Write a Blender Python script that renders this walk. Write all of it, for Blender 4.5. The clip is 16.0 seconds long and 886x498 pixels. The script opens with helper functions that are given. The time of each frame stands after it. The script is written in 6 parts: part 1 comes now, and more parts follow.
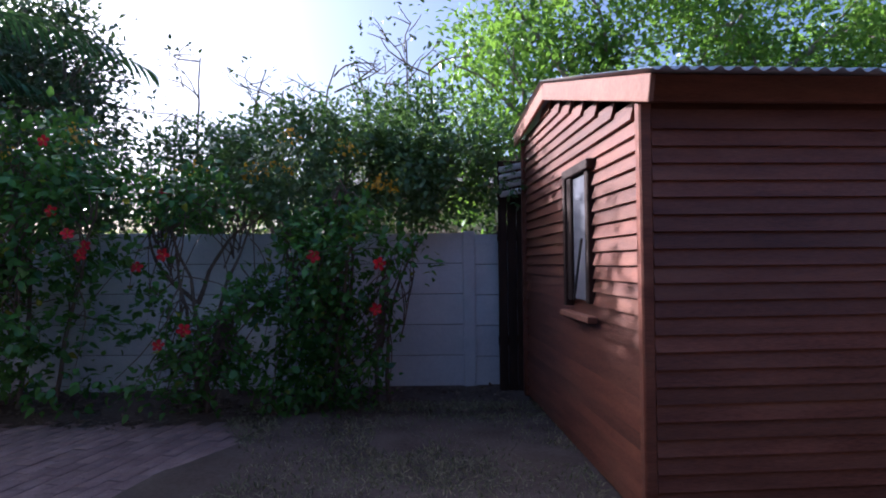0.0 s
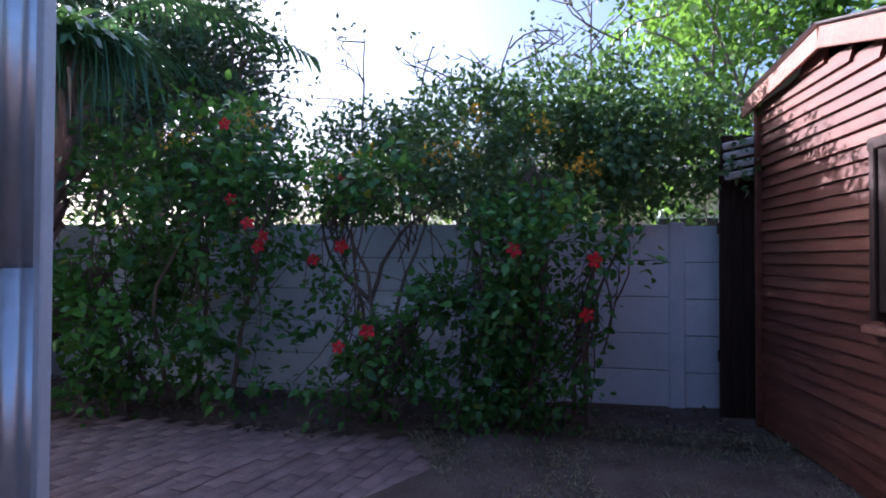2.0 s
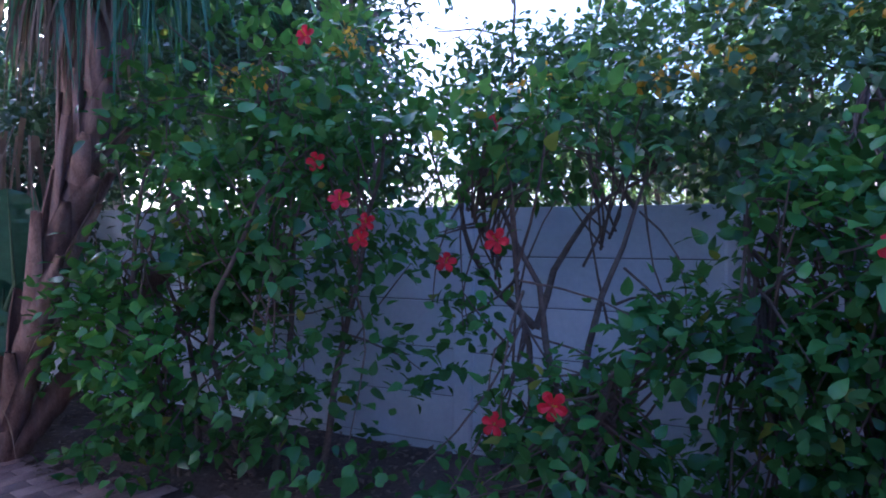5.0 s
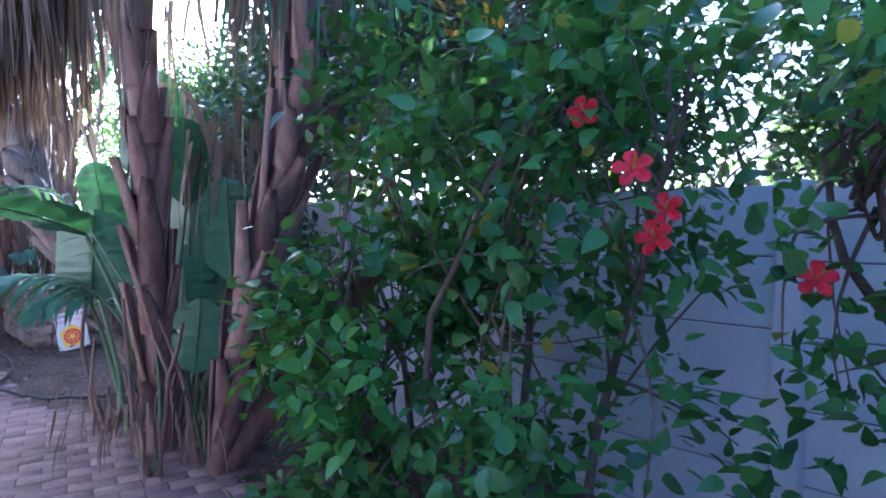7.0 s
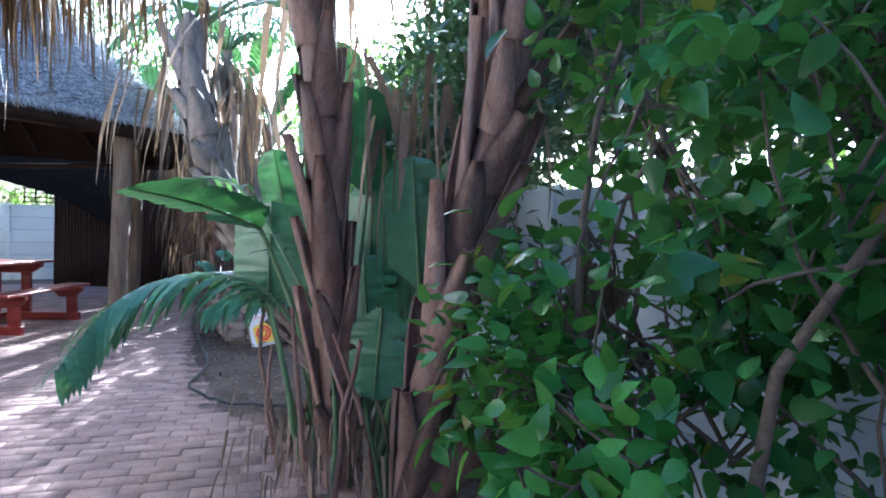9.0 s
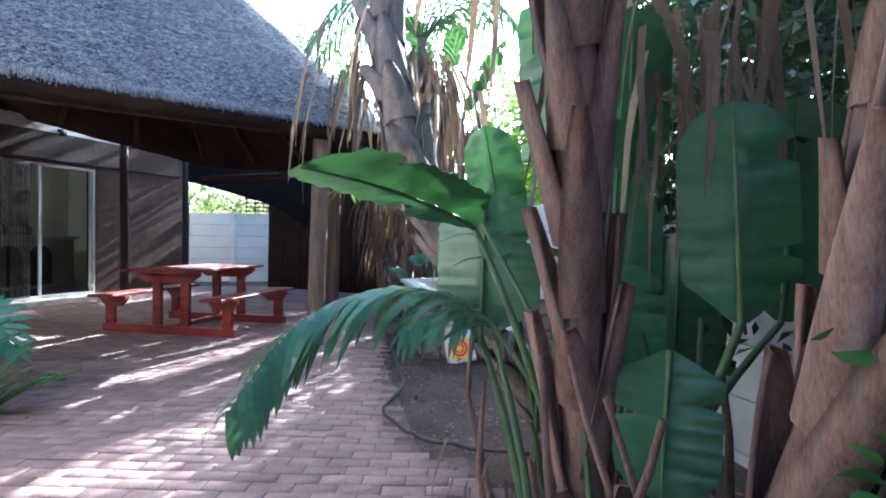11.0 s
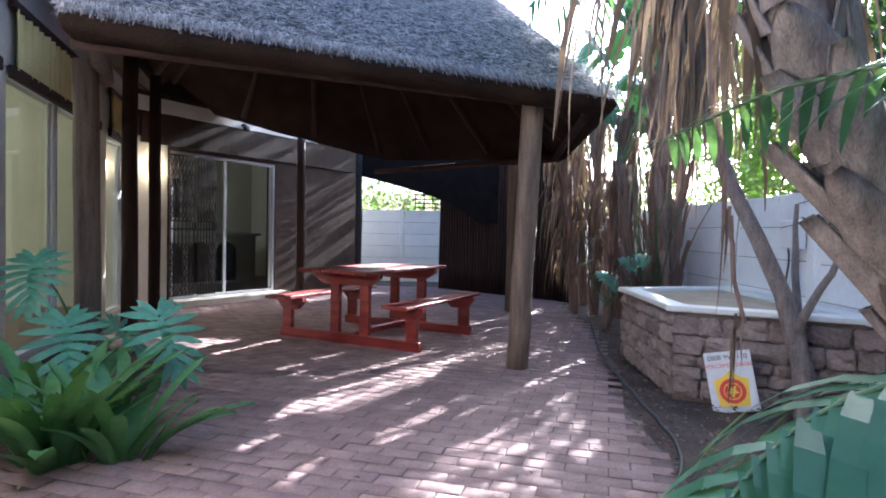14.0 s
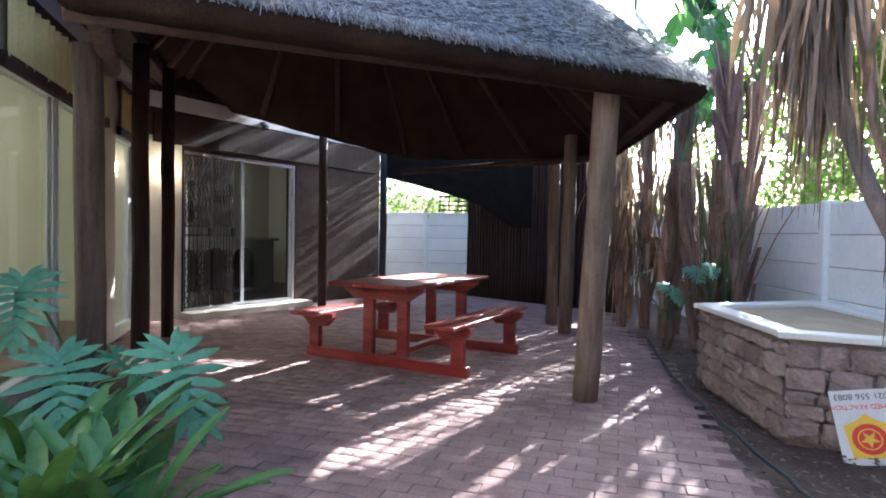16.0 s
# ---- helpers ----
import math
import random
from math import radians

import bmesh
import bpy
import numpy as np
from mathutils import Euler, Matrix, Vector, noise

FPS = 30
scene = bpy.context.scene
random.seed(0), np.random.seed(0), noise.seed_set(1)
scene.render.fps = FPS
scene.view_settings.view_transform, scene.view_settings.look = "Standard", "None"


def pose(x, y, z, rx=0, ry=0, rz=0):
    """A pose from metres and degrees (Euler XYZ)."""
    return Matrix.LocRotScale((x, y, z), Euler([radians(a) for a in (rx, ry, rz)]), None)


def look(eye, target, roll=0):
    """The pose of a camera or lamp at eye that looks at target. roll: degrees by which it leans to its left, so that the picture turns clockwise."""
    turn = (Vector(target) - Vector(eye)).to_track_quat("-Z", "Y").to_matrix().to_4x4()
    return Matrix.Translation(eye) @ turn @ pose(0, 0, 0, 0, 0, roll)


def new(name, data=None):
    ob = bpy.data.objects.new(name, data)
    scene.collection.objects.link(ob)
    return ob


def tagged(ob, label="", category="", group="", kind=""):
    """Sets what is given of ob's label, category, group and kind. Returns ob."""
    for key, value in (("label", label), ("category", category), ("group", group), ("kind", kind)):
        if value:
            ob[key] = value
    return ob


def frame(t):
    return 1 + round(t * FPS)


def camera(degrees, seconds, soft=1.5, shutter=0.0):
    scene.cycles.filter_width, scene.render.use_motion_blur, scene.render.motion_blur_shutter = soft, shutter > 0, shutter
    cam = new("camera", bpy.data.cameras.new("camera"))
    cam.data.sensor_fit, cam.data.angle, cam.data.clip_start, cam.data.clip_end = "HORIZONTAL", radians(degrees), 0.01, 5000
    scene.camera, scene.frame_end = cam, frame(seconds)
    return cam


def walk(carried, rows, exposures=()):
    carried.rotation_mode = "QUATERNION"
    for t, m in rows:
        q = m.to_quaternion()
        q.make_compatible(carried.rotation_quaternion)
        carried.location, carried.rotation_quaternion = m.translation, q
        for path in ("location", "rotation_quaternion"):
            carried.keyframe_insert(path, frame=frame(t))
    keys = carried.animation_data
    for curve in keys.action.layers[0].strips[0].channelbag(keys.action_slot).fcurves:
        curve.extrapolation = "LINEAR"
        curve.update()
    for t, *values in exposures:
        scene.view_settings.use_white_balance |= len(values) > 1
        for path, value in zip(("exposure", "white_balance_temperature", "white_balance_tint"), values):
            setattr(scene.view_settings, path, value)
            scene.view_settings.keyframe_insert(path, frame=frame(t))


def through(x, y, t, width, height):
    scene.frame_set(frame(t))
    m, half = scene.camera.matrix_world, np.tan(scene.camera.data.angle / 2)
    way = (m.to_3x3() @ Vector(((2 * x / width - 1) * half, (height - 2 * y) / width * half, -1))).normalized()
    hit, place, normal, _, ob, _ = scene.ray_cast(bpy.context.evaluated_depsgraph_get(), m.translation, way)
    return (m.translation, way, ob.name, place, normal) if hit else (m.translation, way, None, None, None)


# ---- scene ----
cam = camera(75.33, 16.0, soft=1.9)
ROWS = [
    (0.0, -0.000, -0.000, 1.254, 0.09, 1.36, 0.61),
    (0.5, -0.102, 0.111, 1.245, 2.32, 1.32, 0.48),
    (1.0, -0.293, 0.253, 1.241, 6.72, 1.20, 0.18),
    (1.5, -0.508, 0.424, 1.252, 9.61, 1.07, -0.08),
    (2.0, -0.688, 0.664, 1.255, 11.65, 0.98, -0.19),
    (2.5, -0.845, 0.908, 1.244, 13.88, 0.85, -0.28),
    (3.0, -1.022, 1.197, 1.258, 15.28, 0.91, -0.22),
    (3.2, -1.071, 1.319, 1.258, 15.73, 0.93, -0.20),
    (5.3, -1.611, 2.474, 1.304, 25.73, -0.14, -0.75),
    (5.5, -1.682, 2.552, 1.302, 27.44, -0.24, -0.81),
    (6.0, -1.904, 2.725, 1.322, 32.09, -0.65, -0.93),
    (6.5, -2.071, 2.912, 1.331, 37.96, -0.95, -1.02),
    (7.0, -2.214, 3.049, 1.328, 44.38, -1.08, -1.12),
    (7.5, -2.425, 3.138, 1.311, 49.20, -0.97, -1.23),
    (8.0, -2.625, 3.216, 1.316, 52.02, -1.11, -1.33),
    (8.5, -2.838, 3.354, 1.306, 55.95, -1.25, -1.35),
    (9.0, -3.064, 3.405, 1.295, 61.28, -1.36, -1.33),
    (9.5, -3.335, 3.437, 1.294, 64.67, -1.43, -1.17),
    (10.0, -3.569, 3.496, 1.296, 69.04, -1.35, -1.10),
    (10.2, -3.650, 3.498, 1.296, 71.18, -1.33, -1.00),
    (12.3, -4.722, 3.309, 1.227, 88.32, -1.28, -1.19),
    (12.5, -4.809, 3.257, 1.229, 89.20, -1.32, -1.23),
    (13.0, -5.029, 3.131, 1.245, 91.16, -1.31, -1.25),
    (13.5, -5.282, 3.047, 1.231, 92.69, -1.25, -1.20),
    (14.0, -5.509, 2.950, 1.225, 94.04, -1.51, -1.16),
    (14.5, -5.677, 2.798, 1.264, 94.65, -1.65, -1.13),
    (15.0, -5.836, 2.696, 1.280, 94.77, -1.60, -1.13),
    (15.5, -6.065, 2.619, 1.288, 94.88, -1.53, -1.03),
    (16.0, -6.203, 2.551, 1.294, 95.20, -1.47, -0.99),
]
EXPOSURES = [(0.0, 1.45, 4950, 20), (3.0, 2.1, 4700, 24), (5.3, 2.6, 4250, 30), (6.0, 2.92, 4200, 31), (7.0, 3.1, 4250, 22), (8.0, 3.05, 4350, 10), (9.0, 3.15, 4500, 6), (10.2, 3.05, 4650, 8), (12.4, 3.0, 4750, 6), (14.0, 2.95, 4900, 12), (16.0, 3.05, 5000, 10)]
walk(cam, [(t, pose(x, y, z, 90 + pitch, roll, yaw)) for t, x, y, z, yaw, pitch, roll in ROWS], EXPOSURES)

# ---- daylight ----
TO_SUN = Vector((-0.85, 0.53, 0.5)).normalized()
world = bpy.data.worlds.new("world")
scene.world = world
world.use_nodes = True
wn = world.node_tree
sky = wn.nodes.new("ShaderNodeTexSky")
sky.sky_type = "NISHITA"
sky.sun_disc = False
sky.dust_density = 6.0
sky.sun_elevation = math.asin(TO_SUN.z)
sky.sun_rotation = math.atan2(TO_SUN.x, TO_SUN.y)
wn.links.new(sky.outputs[0], wn.nodes["Background"].inputs[0])
wn.nodes["Background"].inputs[1].default_value = 0.08
sun = bpy.data.lights.new("sun", "SUN")
sun.energy, sun.angle, sun.color = 5.0, radians(0.5), (1.0, 0.87, 0.7)
new("sun", sun).matrix_world = look(TO_SUN * 60, (0, 0, 0))


# ---- materials ----
def material(name, dark, light, rough=0.7, scale=6.0, fine=60.0, bump=0.3, metal=0.0, stretch=(1, 1, 1), spread=0.0,
             local=False, spec=0.5, patch=None, patch_scale=1.5, patch_amount=0.5):
    """Two-scale noise colour, grain bump; spread varies pieces by their own random value."""
    m = bpy.data.materials.new(name)
    m.use_nodes = True
    t = m.node_tree
    n, l = t.nodes, t.links
    b = n["Principled BSDF"]
    b.inputs["Roughness"].default_value = rough
    b.inputs["Metallic"].default_value = metal
    b.inputs["Specular IOR Level"].default_value = spec
    mp = n.new("ShaderNodeMapping")
    mp.inputs["Scale"].default_value = stretch
    info = n.new("ShaderNodeObjectInfo")
    if local:
        tc = n.new("ShaderNodeTexCoord")
        l.new(tc.outputs["Object"], mp.inputs[0])
        off = n.new("ShaderNodeMath")
        off.operation = "MULTIPLY"
        off.inputs[1].default_value = 37.0
        l.new(info.outputs["Random"], off.inputs[0])
        l.new(off.outputs[0], mp.inputs["Location"])
    else:
        geo = n.new("ShaderNodeNewGeometry")
        l.new(geo.outputs["Position"], mp.inputs[0])
    big = n.new("ShaderNodeTexNoise")
    big.inputs["Scale"].default_value, big.inputs["Detail"].default_value = scale, 5
    small = n.new("ShaderNodeTexNoise")
    small.inputs["Scale"].default_value, small.inputs["Detail"].default_value = fine, 4
    for q in (big, small):
        l.new(mp.outputs[0], q.inputs["Vector"])
    add = n.new("ShaderNodeMix")
    add.inputs[0].default_value = 0.45
    l.new(big.outputs[0], add.inputs[2])
    l.new(small.outputs[0], add.inputs[3])
    ramp = n.new("ShaderNodeValToRGB")
    ramp.color_ramp.elements[0].position, ramp.color_ramp.elements[1].position = 0.32, 0.68
    ramp.color_ramp.elements[0].color, ramp.color_ramp.elements[1].color = (*dark, 1), (*light, 1)
    l.new(add.outputs[0], ramp.inputs[0])
    col = ramp.outputs[0]
    if patch:
        pn = n.new("ShaderNodeTexNoise")
        pn.inputs["Scale"].default_value, pn.inputs["Detail"].default_value = patch_scale, 6
        l.new(mp.outputs[0], pn.inputs["Vector"])
        pr = n.new("ShaderNodeMapRange")
        pr.inputs[1].default_value, pr.inputs[2].default_value, pr.inputs[4].default_value = 0.5, 0.7, patch_amount
        l.new(pn.outputs[0], pr.inputs[0])
        mx = n.new("ShaderNodeMix")
        mx.data_type = "RGBA"
        l.new(pr.outputs[0], mx.inputs[0])
        l.new(col, mx.inputs[6])
        mx.inputs[7].default_value = (*patch, 1)
        col = mx.outputs[2]
    if spread:
        hs = n.new("ShaderNodeHueSaturation")
        mr = n.new("ShaderNodeMapRange")
        mr.inputs[3].default_value, mr.inputs[4].default_value = 1 - spread, 1 + spread
        l.new(info.outputs["Random"], mr.inputs[0])
        l.new(mr.outputs[0], hs.inputs["Value"])
        l.new(col, hs.inputs["Color"])
        col = hs.outputs[0]
    l.new(col, b.inputs["Base Color"])
    if bump:
        bp = n.new("ShaderNodeBump")
        bp.inputs["Strength"].default_value, bp.inputs["Distance"].default_value = bump, 0.01
        l.new(add.outputs[0], bp.inputs["Height"])
        l.new(bp.outputs[0], b.inputs["Normal"])
    return m


def leaf_material(name, dark, light, rough=0.4, through=0.3, odd=None, glow=(0.25, 0.4, 0.03)):
    """Leaves that differ island by island, let some light through and shine a little."""
    m = bpy.data.materials.new(name)
    m.use_nodes = True
    t = m.node_tree
    n, l = t.nodes, t.links
    b = n["Principled BSDF"]
    b.inputs["Roughness"].default_value = rough
    geo = n.new("ShaderNodeNewGeometry")
    ramp = n.new("ShaderNodeValToRGB")
    e = ramp.color_ramp.elements
    e[0].color, e[1].color = (*dark, 1), (*light, 1)
    if odd:
        e[1].position = 0.972
        x = e.new(0.985)
        x.color = (*odd, 1)
    l.new(geo.outputs["Random Per Island"], ramp.inputs[0])
    ns = n.new("ShaderNodeTexNoise")
    ns.inputs["Scale"].default_value, ns.inputs["Detail"].default_value = 25, 3
    l.new(geo.outputs["Position"], ns.inputs["Vector"])
    hs = n.new("ShaderNodeHueSaturation")
    mr = n.new("ShaderNodeMapRange")
    mr.inputs[3].default_value, mr.inputs[4].default_value = 0.6, 1.4
    l.new(ns.outputs[0], mr.inputs[0])
    l.new(mr.outputs[0], hs.inputs["Value"])
    l.new(ramp.outputs[0], hs.inputs["Color"])
    l.new(hs.outputs[0], b.inputs["Base Color"])
    tr = n.new("ShaderNodeBsdfTranslucent")
    mixc = n.new("ShaderNodeMix")
    mixc.data_type = "RGBA"
    mixc.inputs[0].default_value = 0.5
    l.new(hs.outputs[0], mixc.inputs[6])
    mixc.inputs[7].default_value = (*glow, 1)
    l.new(mixc.outputs[2], tr.inputs[0])
    ms = n.new("ShaderNodeMixShader")
    ms.inputs[0].default_value = through
    l.new(b.outputs[0], ms.inputs[1])
    l.new(tr.outputs[0], ms.inputs[2])
    l.new(ms.outputs[0], n["Material Output"].inputs[0])
    return m


def glass_material(name, tint=(0.9, 0.95, 0.95), rough=0.03):
    m = bpy.data.materials.new(name)
    m.use_nodes = True
    n, l = m.node_tree.nodes, m.node_tree.links
    gl = n.new("ShaderNodeBsdfGlossy")
    gl.inputs["Roughness"].default_value = rough
    tp = n.new("ShaderNodeBsdfTransparent")
    tp.inputs[0].default_value = (*tint, 1)
    lw = n.new("ShaderNodeLayerWeight")
    pw = n.new("ShaderNodeMath")
    pw.operation = "POWER"
    pw.inputs[1].default_value = 4.0
    l.new(lw.outputs["Facing"], pw.inputs[0])
    fr = n.new("ShaderNodeMath")
    fr.operation = "MULTIPLY_ADD"
    fr.inputs[1].default_value, fr.inputs[2].default_value = 0.45, 0.04
    l.new(pw.outputs[0], fr.inputs[0])
    ms = n.new("ShaderNodeMixShader")
    l.new(fr.outputs[0], ms.inputs[0])
    l.new(tp.outputs[0], ms.inputs[1])
    l.new(gl.outputs[0], ms.inputs[2])
    l.new(ms.outputs[0], n["Material Output"].inputs[0])
    return m


def lamp_material(name, colour, power):
    m = bpy.data.materials.new(name)
    m.use_nodes = True
    b = m.node_tree.nodes["Principled BSDF"]
    b.inputs["Base Color"].default_value = (*colour, 1)
    b.inputs["Emission Color"].default_value = (*colour, 1)
    b.inputs["Emission Strength"].default_value = power
    return m


M = {}
M["soil"] = material("soil", (0.07, 0.052, 0.045), (0.19, 0.15, 0.125), 0.95, 3, 45, 0.9, patch=(0.19, 0.14, 0.1), patch_scale=0.8, spec=0.1)
M["paver"] = material("paver", (0.23, 0.15, 0.14), (0.41, 0.29, 0.265), 0.75, 5, 70, 0.5, spread=0.13, patch=(0.16, 0.105, 0.1), patch_scale=0.9, patch_amount=0.4, spec=0.25)
M["joint"] = material("joint_sand", (0.13, 0.094, 0.088), (0.26, 0.19, 0.178), 0.95, 8, 90, 0.6, spec=0.1)
M["precast"] = material("precast_paint", (0.66, 0.68, 0.71), (0.82, 0.83, 0.85), 0.85, 1.6, 40, 0.25, patch=(0.5, 0.52, 0.54), patch_scale=2.5, patch_amount=0.35, spread=0.05, spec=0.2)
M["wall_joint"] = material("grey_wall_joint", (0.12, 0.125, 0.13), (0.22, 0.225, 0.23), 0.9, 6, 60, 0.3, spec=0.1)
# whiter and warmer than precast: the far wall's sunlight is in the paint
M["sunlit_wall"] = material("sunlit_wall_paint", (0.78, 0.77, 0.72), (0.88, 0.87, 0.83), 0.8, 1.6, 40, 0.2, patch=(0.62, 0.6, 0.55), patch_scale=2.2, patch_amount=0.3, spread=0.04, spec=0.2)
M["shed_wood"] = material("red_brown_stained_wood", (0.085, 0.027, 0.018), (0.215, 0.08, 0.048), 0.45, 2.0, 26, 0.45, stretch=(1, 7, 7), spread=0.25, local=True, patch=(0.24, 0.115, 0.07), patch_scale=1.1, patch_amount=0.35, spec=0.3)
# lighter than the boards: sunlight on the bargeboards is put into this colour
M["shed_trim"] = material("sunlit_trim_wood", (0.16, 0.065, 0.04), (0.3, 0.14, 0.09), 0.65, 3, 40, 0.35, spread=0.1, local=True, spec=0.3)
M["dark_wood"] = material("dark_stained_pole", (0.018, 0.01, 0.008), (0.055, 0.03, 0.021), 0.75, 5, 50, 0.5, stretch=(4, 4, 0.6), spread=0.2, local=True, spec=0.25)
M["pole"] = material("weathered_pole", (0.09, 0.065, 0.05), (0.25, 0.19, 0.145), 0.8, 5, 60, 0.55, stretch=(5, 5, 0.5), spread=0.15, local=True, patch=(0.09, 0.07, 0.055), patch_scale=1.2, spec=0.25)
M["red_paint"] = material("red_painted_plank", (0.14, 0.012, 0.01), (0.28, 0.027, 0.02), 0.45, 5, 45, 0.25, stretch=(1, 6, 6), spread=0.12, local=True, patch=(0.42, 0.12, 0.08), patch_scale=1.6, patch_amount=0.4)
M["thatch"] = material("grey_thatch", (0.03, 0.03, 0.034), (0.13, 0.128, 0.138), 0.9, 2.5, 55, 1.0, spec=0.15)
M["straw"] = leaf_material("thatch_straw", (0.14, 0.14, 0.15), (0.62, 0.61, 0.62), 0.75, 0.1, glow=(0.3, 0.28, 0.25))
# brown thatch taken nearly to black: the shade under the roof is in the colour
M["shaded_underthatch"] = material("shaded_brown_thatch", (0.011, 0.007, 0.0055), (0.036, 0.022, 0.015), 0.9, 3, 80, 1.0, stretch=(1, 1, 1), spec=0.1)
M["plaster"] = material("cream_plaster", (0.55, 0.5, 0.42), (0.66, 0.61, 0.52), 0.85, 1.5, 35, 0.15, spec=0.2)
M["facebrick"] = material("brown_facebrick", (0.045, 0.029, 0.022), (0.1, 0.065, 0.048), 0.85, 6, 60, 0.5, spread=0.25, spec=0.2)
M["fascia"] = material("pale_fascia_paint", (0.5, 0.48, 0.46), (0.62, 0.6, 0.57), 0.6, 2, 30, 0.1, spec=0.3)
M["white"] = material("white_paint", (0.68, 0.68, 0.66), (0.8, 0.8, 0.78), 0.5, 3, 40, 0.12, patch=(0.5, 0.48, 0.44), patch_scale=3, patch_amount=0.3)
M["alu"] = material("white_aluminium_frame", (0.6, 0.62, 0.63), (0.72, 0.73, 0.74), 0.4, 4, 60, 0.05)
M["gate_steel"] = material("brown_painted_steel", (0.03, 0.02, 0.018), (0.06, 0.042, 0.036), 0.5, 8, 60, 0.1)
M["black"] = material("black_plastic", (0.012, 0.012, 0.013), (0.03, 0.03, 0.032), 0.45, 8, 60, 0.1)
M["zinc"] = material("galvanised_sheet", (0.5, 0.52, 0.54), (0.66, 0.68, 0.7), 0.38, 1.2, 18, 0.1, metal=0.7, patch=(0.4, 0.41, 0.42), patch_scale=2, patch_amount=0.5)
M["stone"] = material("cladding_stone", (0.17, 0.13, 0.115), (0.36, 0.29, 0.26), 0.85, 7, 40, 0.9, spread=0.25, patch=(0.23, 0.17, 0.15), patch_scale=3, spec=0.2)
M["mortar"] = material("grey_mortar", (0.15, 0.115, 0.1), (0.28, 0.22, 0.2), 0.9, 8, 60, 0.6, spec=0.1)
M["curtain"] = material("pale_yellow_curtain", (0.6, 0.5, 0.19), (0.74, 0.64, 0.3), 0.85, 3, 50, 0.1, spec=0.1)
M["room"] = material("cream_room_paint", (0.5, 0.47, 0.35), (0.58, 0.55, 0.42), 0.85, 1, 30, 0.05, spec=0.2)
M["room_floor"] = material("brown_room_floor", (0.14, 0.09, 0.06), (0.22, 0.15, 0.1), 0.4, 3, 40, 0.1)
M["dim_room"] = material("pale_room_paint", (0.58, 0.54, 0.48), (0.68, 0.64, 0.57), 0.85, 1, 30, 0.05, spec=0.2)
# opaque pale grey in place of glass, the sky reflection painted in
M["sky_pane"] = material("sky_pale_window_pane", (0.14, 0.14, 0.16), (0.24, 0.24, 0.27), 0.35, 3, 30, 0.03)
M["tan"] = material("tan_cupboard_wood", (0.26, 0.21, 0.14), (0.36, 0.3, 0.2), 0.5, 3, 40, 0.1, stretch=(4, 4, 0.6))
M["bark"] = material("grey_brown_bark", (0.13, 0.105, 0.095), (0.34, 0.29, 0.265), 0.9, 9, 55, 0.9, stretch=(3, 3, 0.8), spec=0.15)
M["twig"] = material("brown_twig_bark", (0.09, 0.065, 0.05), (0.22, 0.17, 0.13), 0.85, 12, 60, 0.5, spec=0.2)
M["boot"] = material("palm_leaf_base", (0.11, 0.064, 0.05), (0.36, 0.23, 0.18), 0.75, 6, 45, 0.6, stretch=(4, 4, 0.7), spread=0.3, patch=(0.27, 0.22, 0.2), patch_scale=5, spec=0.3)
M["dry"] = leaf_material("dry_palm_leaf", (0.09, 0.062, 0.043), (0.3, 0.23, 0.17), 0.7, 0.12, glow=(0.4, 0.25, 0.1))
M["straw_skirt"] = leaf_material("dry_skirt_strip", (0.13, 0.078, 0.04), (0.42, 0.28, 0.15), 0.65, 0.1, glow=(0.45, 0.27, 0.1))
M["hibiscus"] = leaf_material("hibiscus_leaf", (0.022, 0.085, 0.028), (0.13, 0.33, 0.075), 0.27, 0.4, odd=(0.3, 0.3, 0.04))
# brighter copy of the hibiscus leaf, with light from the open sky in its colour
M["lit_hibiscus"] = leaf_material("lit_hibiscus_leaf", (0.045, 0.16, 0.035), (0.18, 0.43, 0.08), 0.27, 0.42, glow=(0.28, 0.48, 0.03))
M["hedge"] = leaf_material("hedge_leaf", (0.025, 0.06, 0.03), (0.065, 0.12, 0.05), 0.4, 0.16, glow=(0.2, 0.3, 0.05))
M["creeper"] = leaf_material("creeper_leaf", (0.03, 0.075, 0.03), (0.11, 0.2, 0.065), 0.38, 0.3, glow=(0.22, 0.36, 0.05))
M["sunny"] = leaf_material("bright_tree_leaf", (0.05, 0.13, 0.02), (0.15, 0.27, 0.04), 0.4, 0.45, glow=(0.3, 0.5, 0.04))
M["olive"] = leaf_material("olive_tree_leaf", (0.04, 0.07, 0.025), (0.12, 0.15, 0.06), 0.5, 0.35)
M["strelitzia"] = leaf_material("banana_like_leaf", (0.025, 0.085, 0.05), (0.05, 0.15, 0.065), 0.28, 0.1, glow=(0.12, 0.3, 0.03))
M["frond"] = leaf_material("palm_frond_leaflet", (0.045, 0.13, 0.08), (0.09, 0.22, 0.12), 0.32, 0.25)
M["stalk"] = material("green_stalk", (0.06, 0.12, 0.05), (0.13, 0.2, 0.08), 0.5, 6, 40, 0.2)
M["philo"] = leaf_material("split_leaf", (0.09, 0.26, 0.17), (0.15, 0.38, 0.24), 0.35, 0.25)
M["clivia"] = leaf_material("strap_leaf", (0.045, 0.135, 0.05), (0.11, 0.26, 0.09), 0.35, 0.25)
M["petal"] = leaf_material("red_petal", (0.5, 0.006, 0.012), (0.74, 0.012, 0.03), 0.5, 0.25, glow=(0.8, 0.012, 0.03))
M["yellow"] = leaf_material("yellow_petal", (0.6, 0.3, 0.01), (0.8, 0.5, 0.03), 0.5, 0.3, glow=(0.9, 0.6, 0.05))
M["grass"] = leaf_material("dry_grass_blade", (0.06, 0.065, 0.035), (0.46, 0.4, 0.27), 0.7, 0.3)
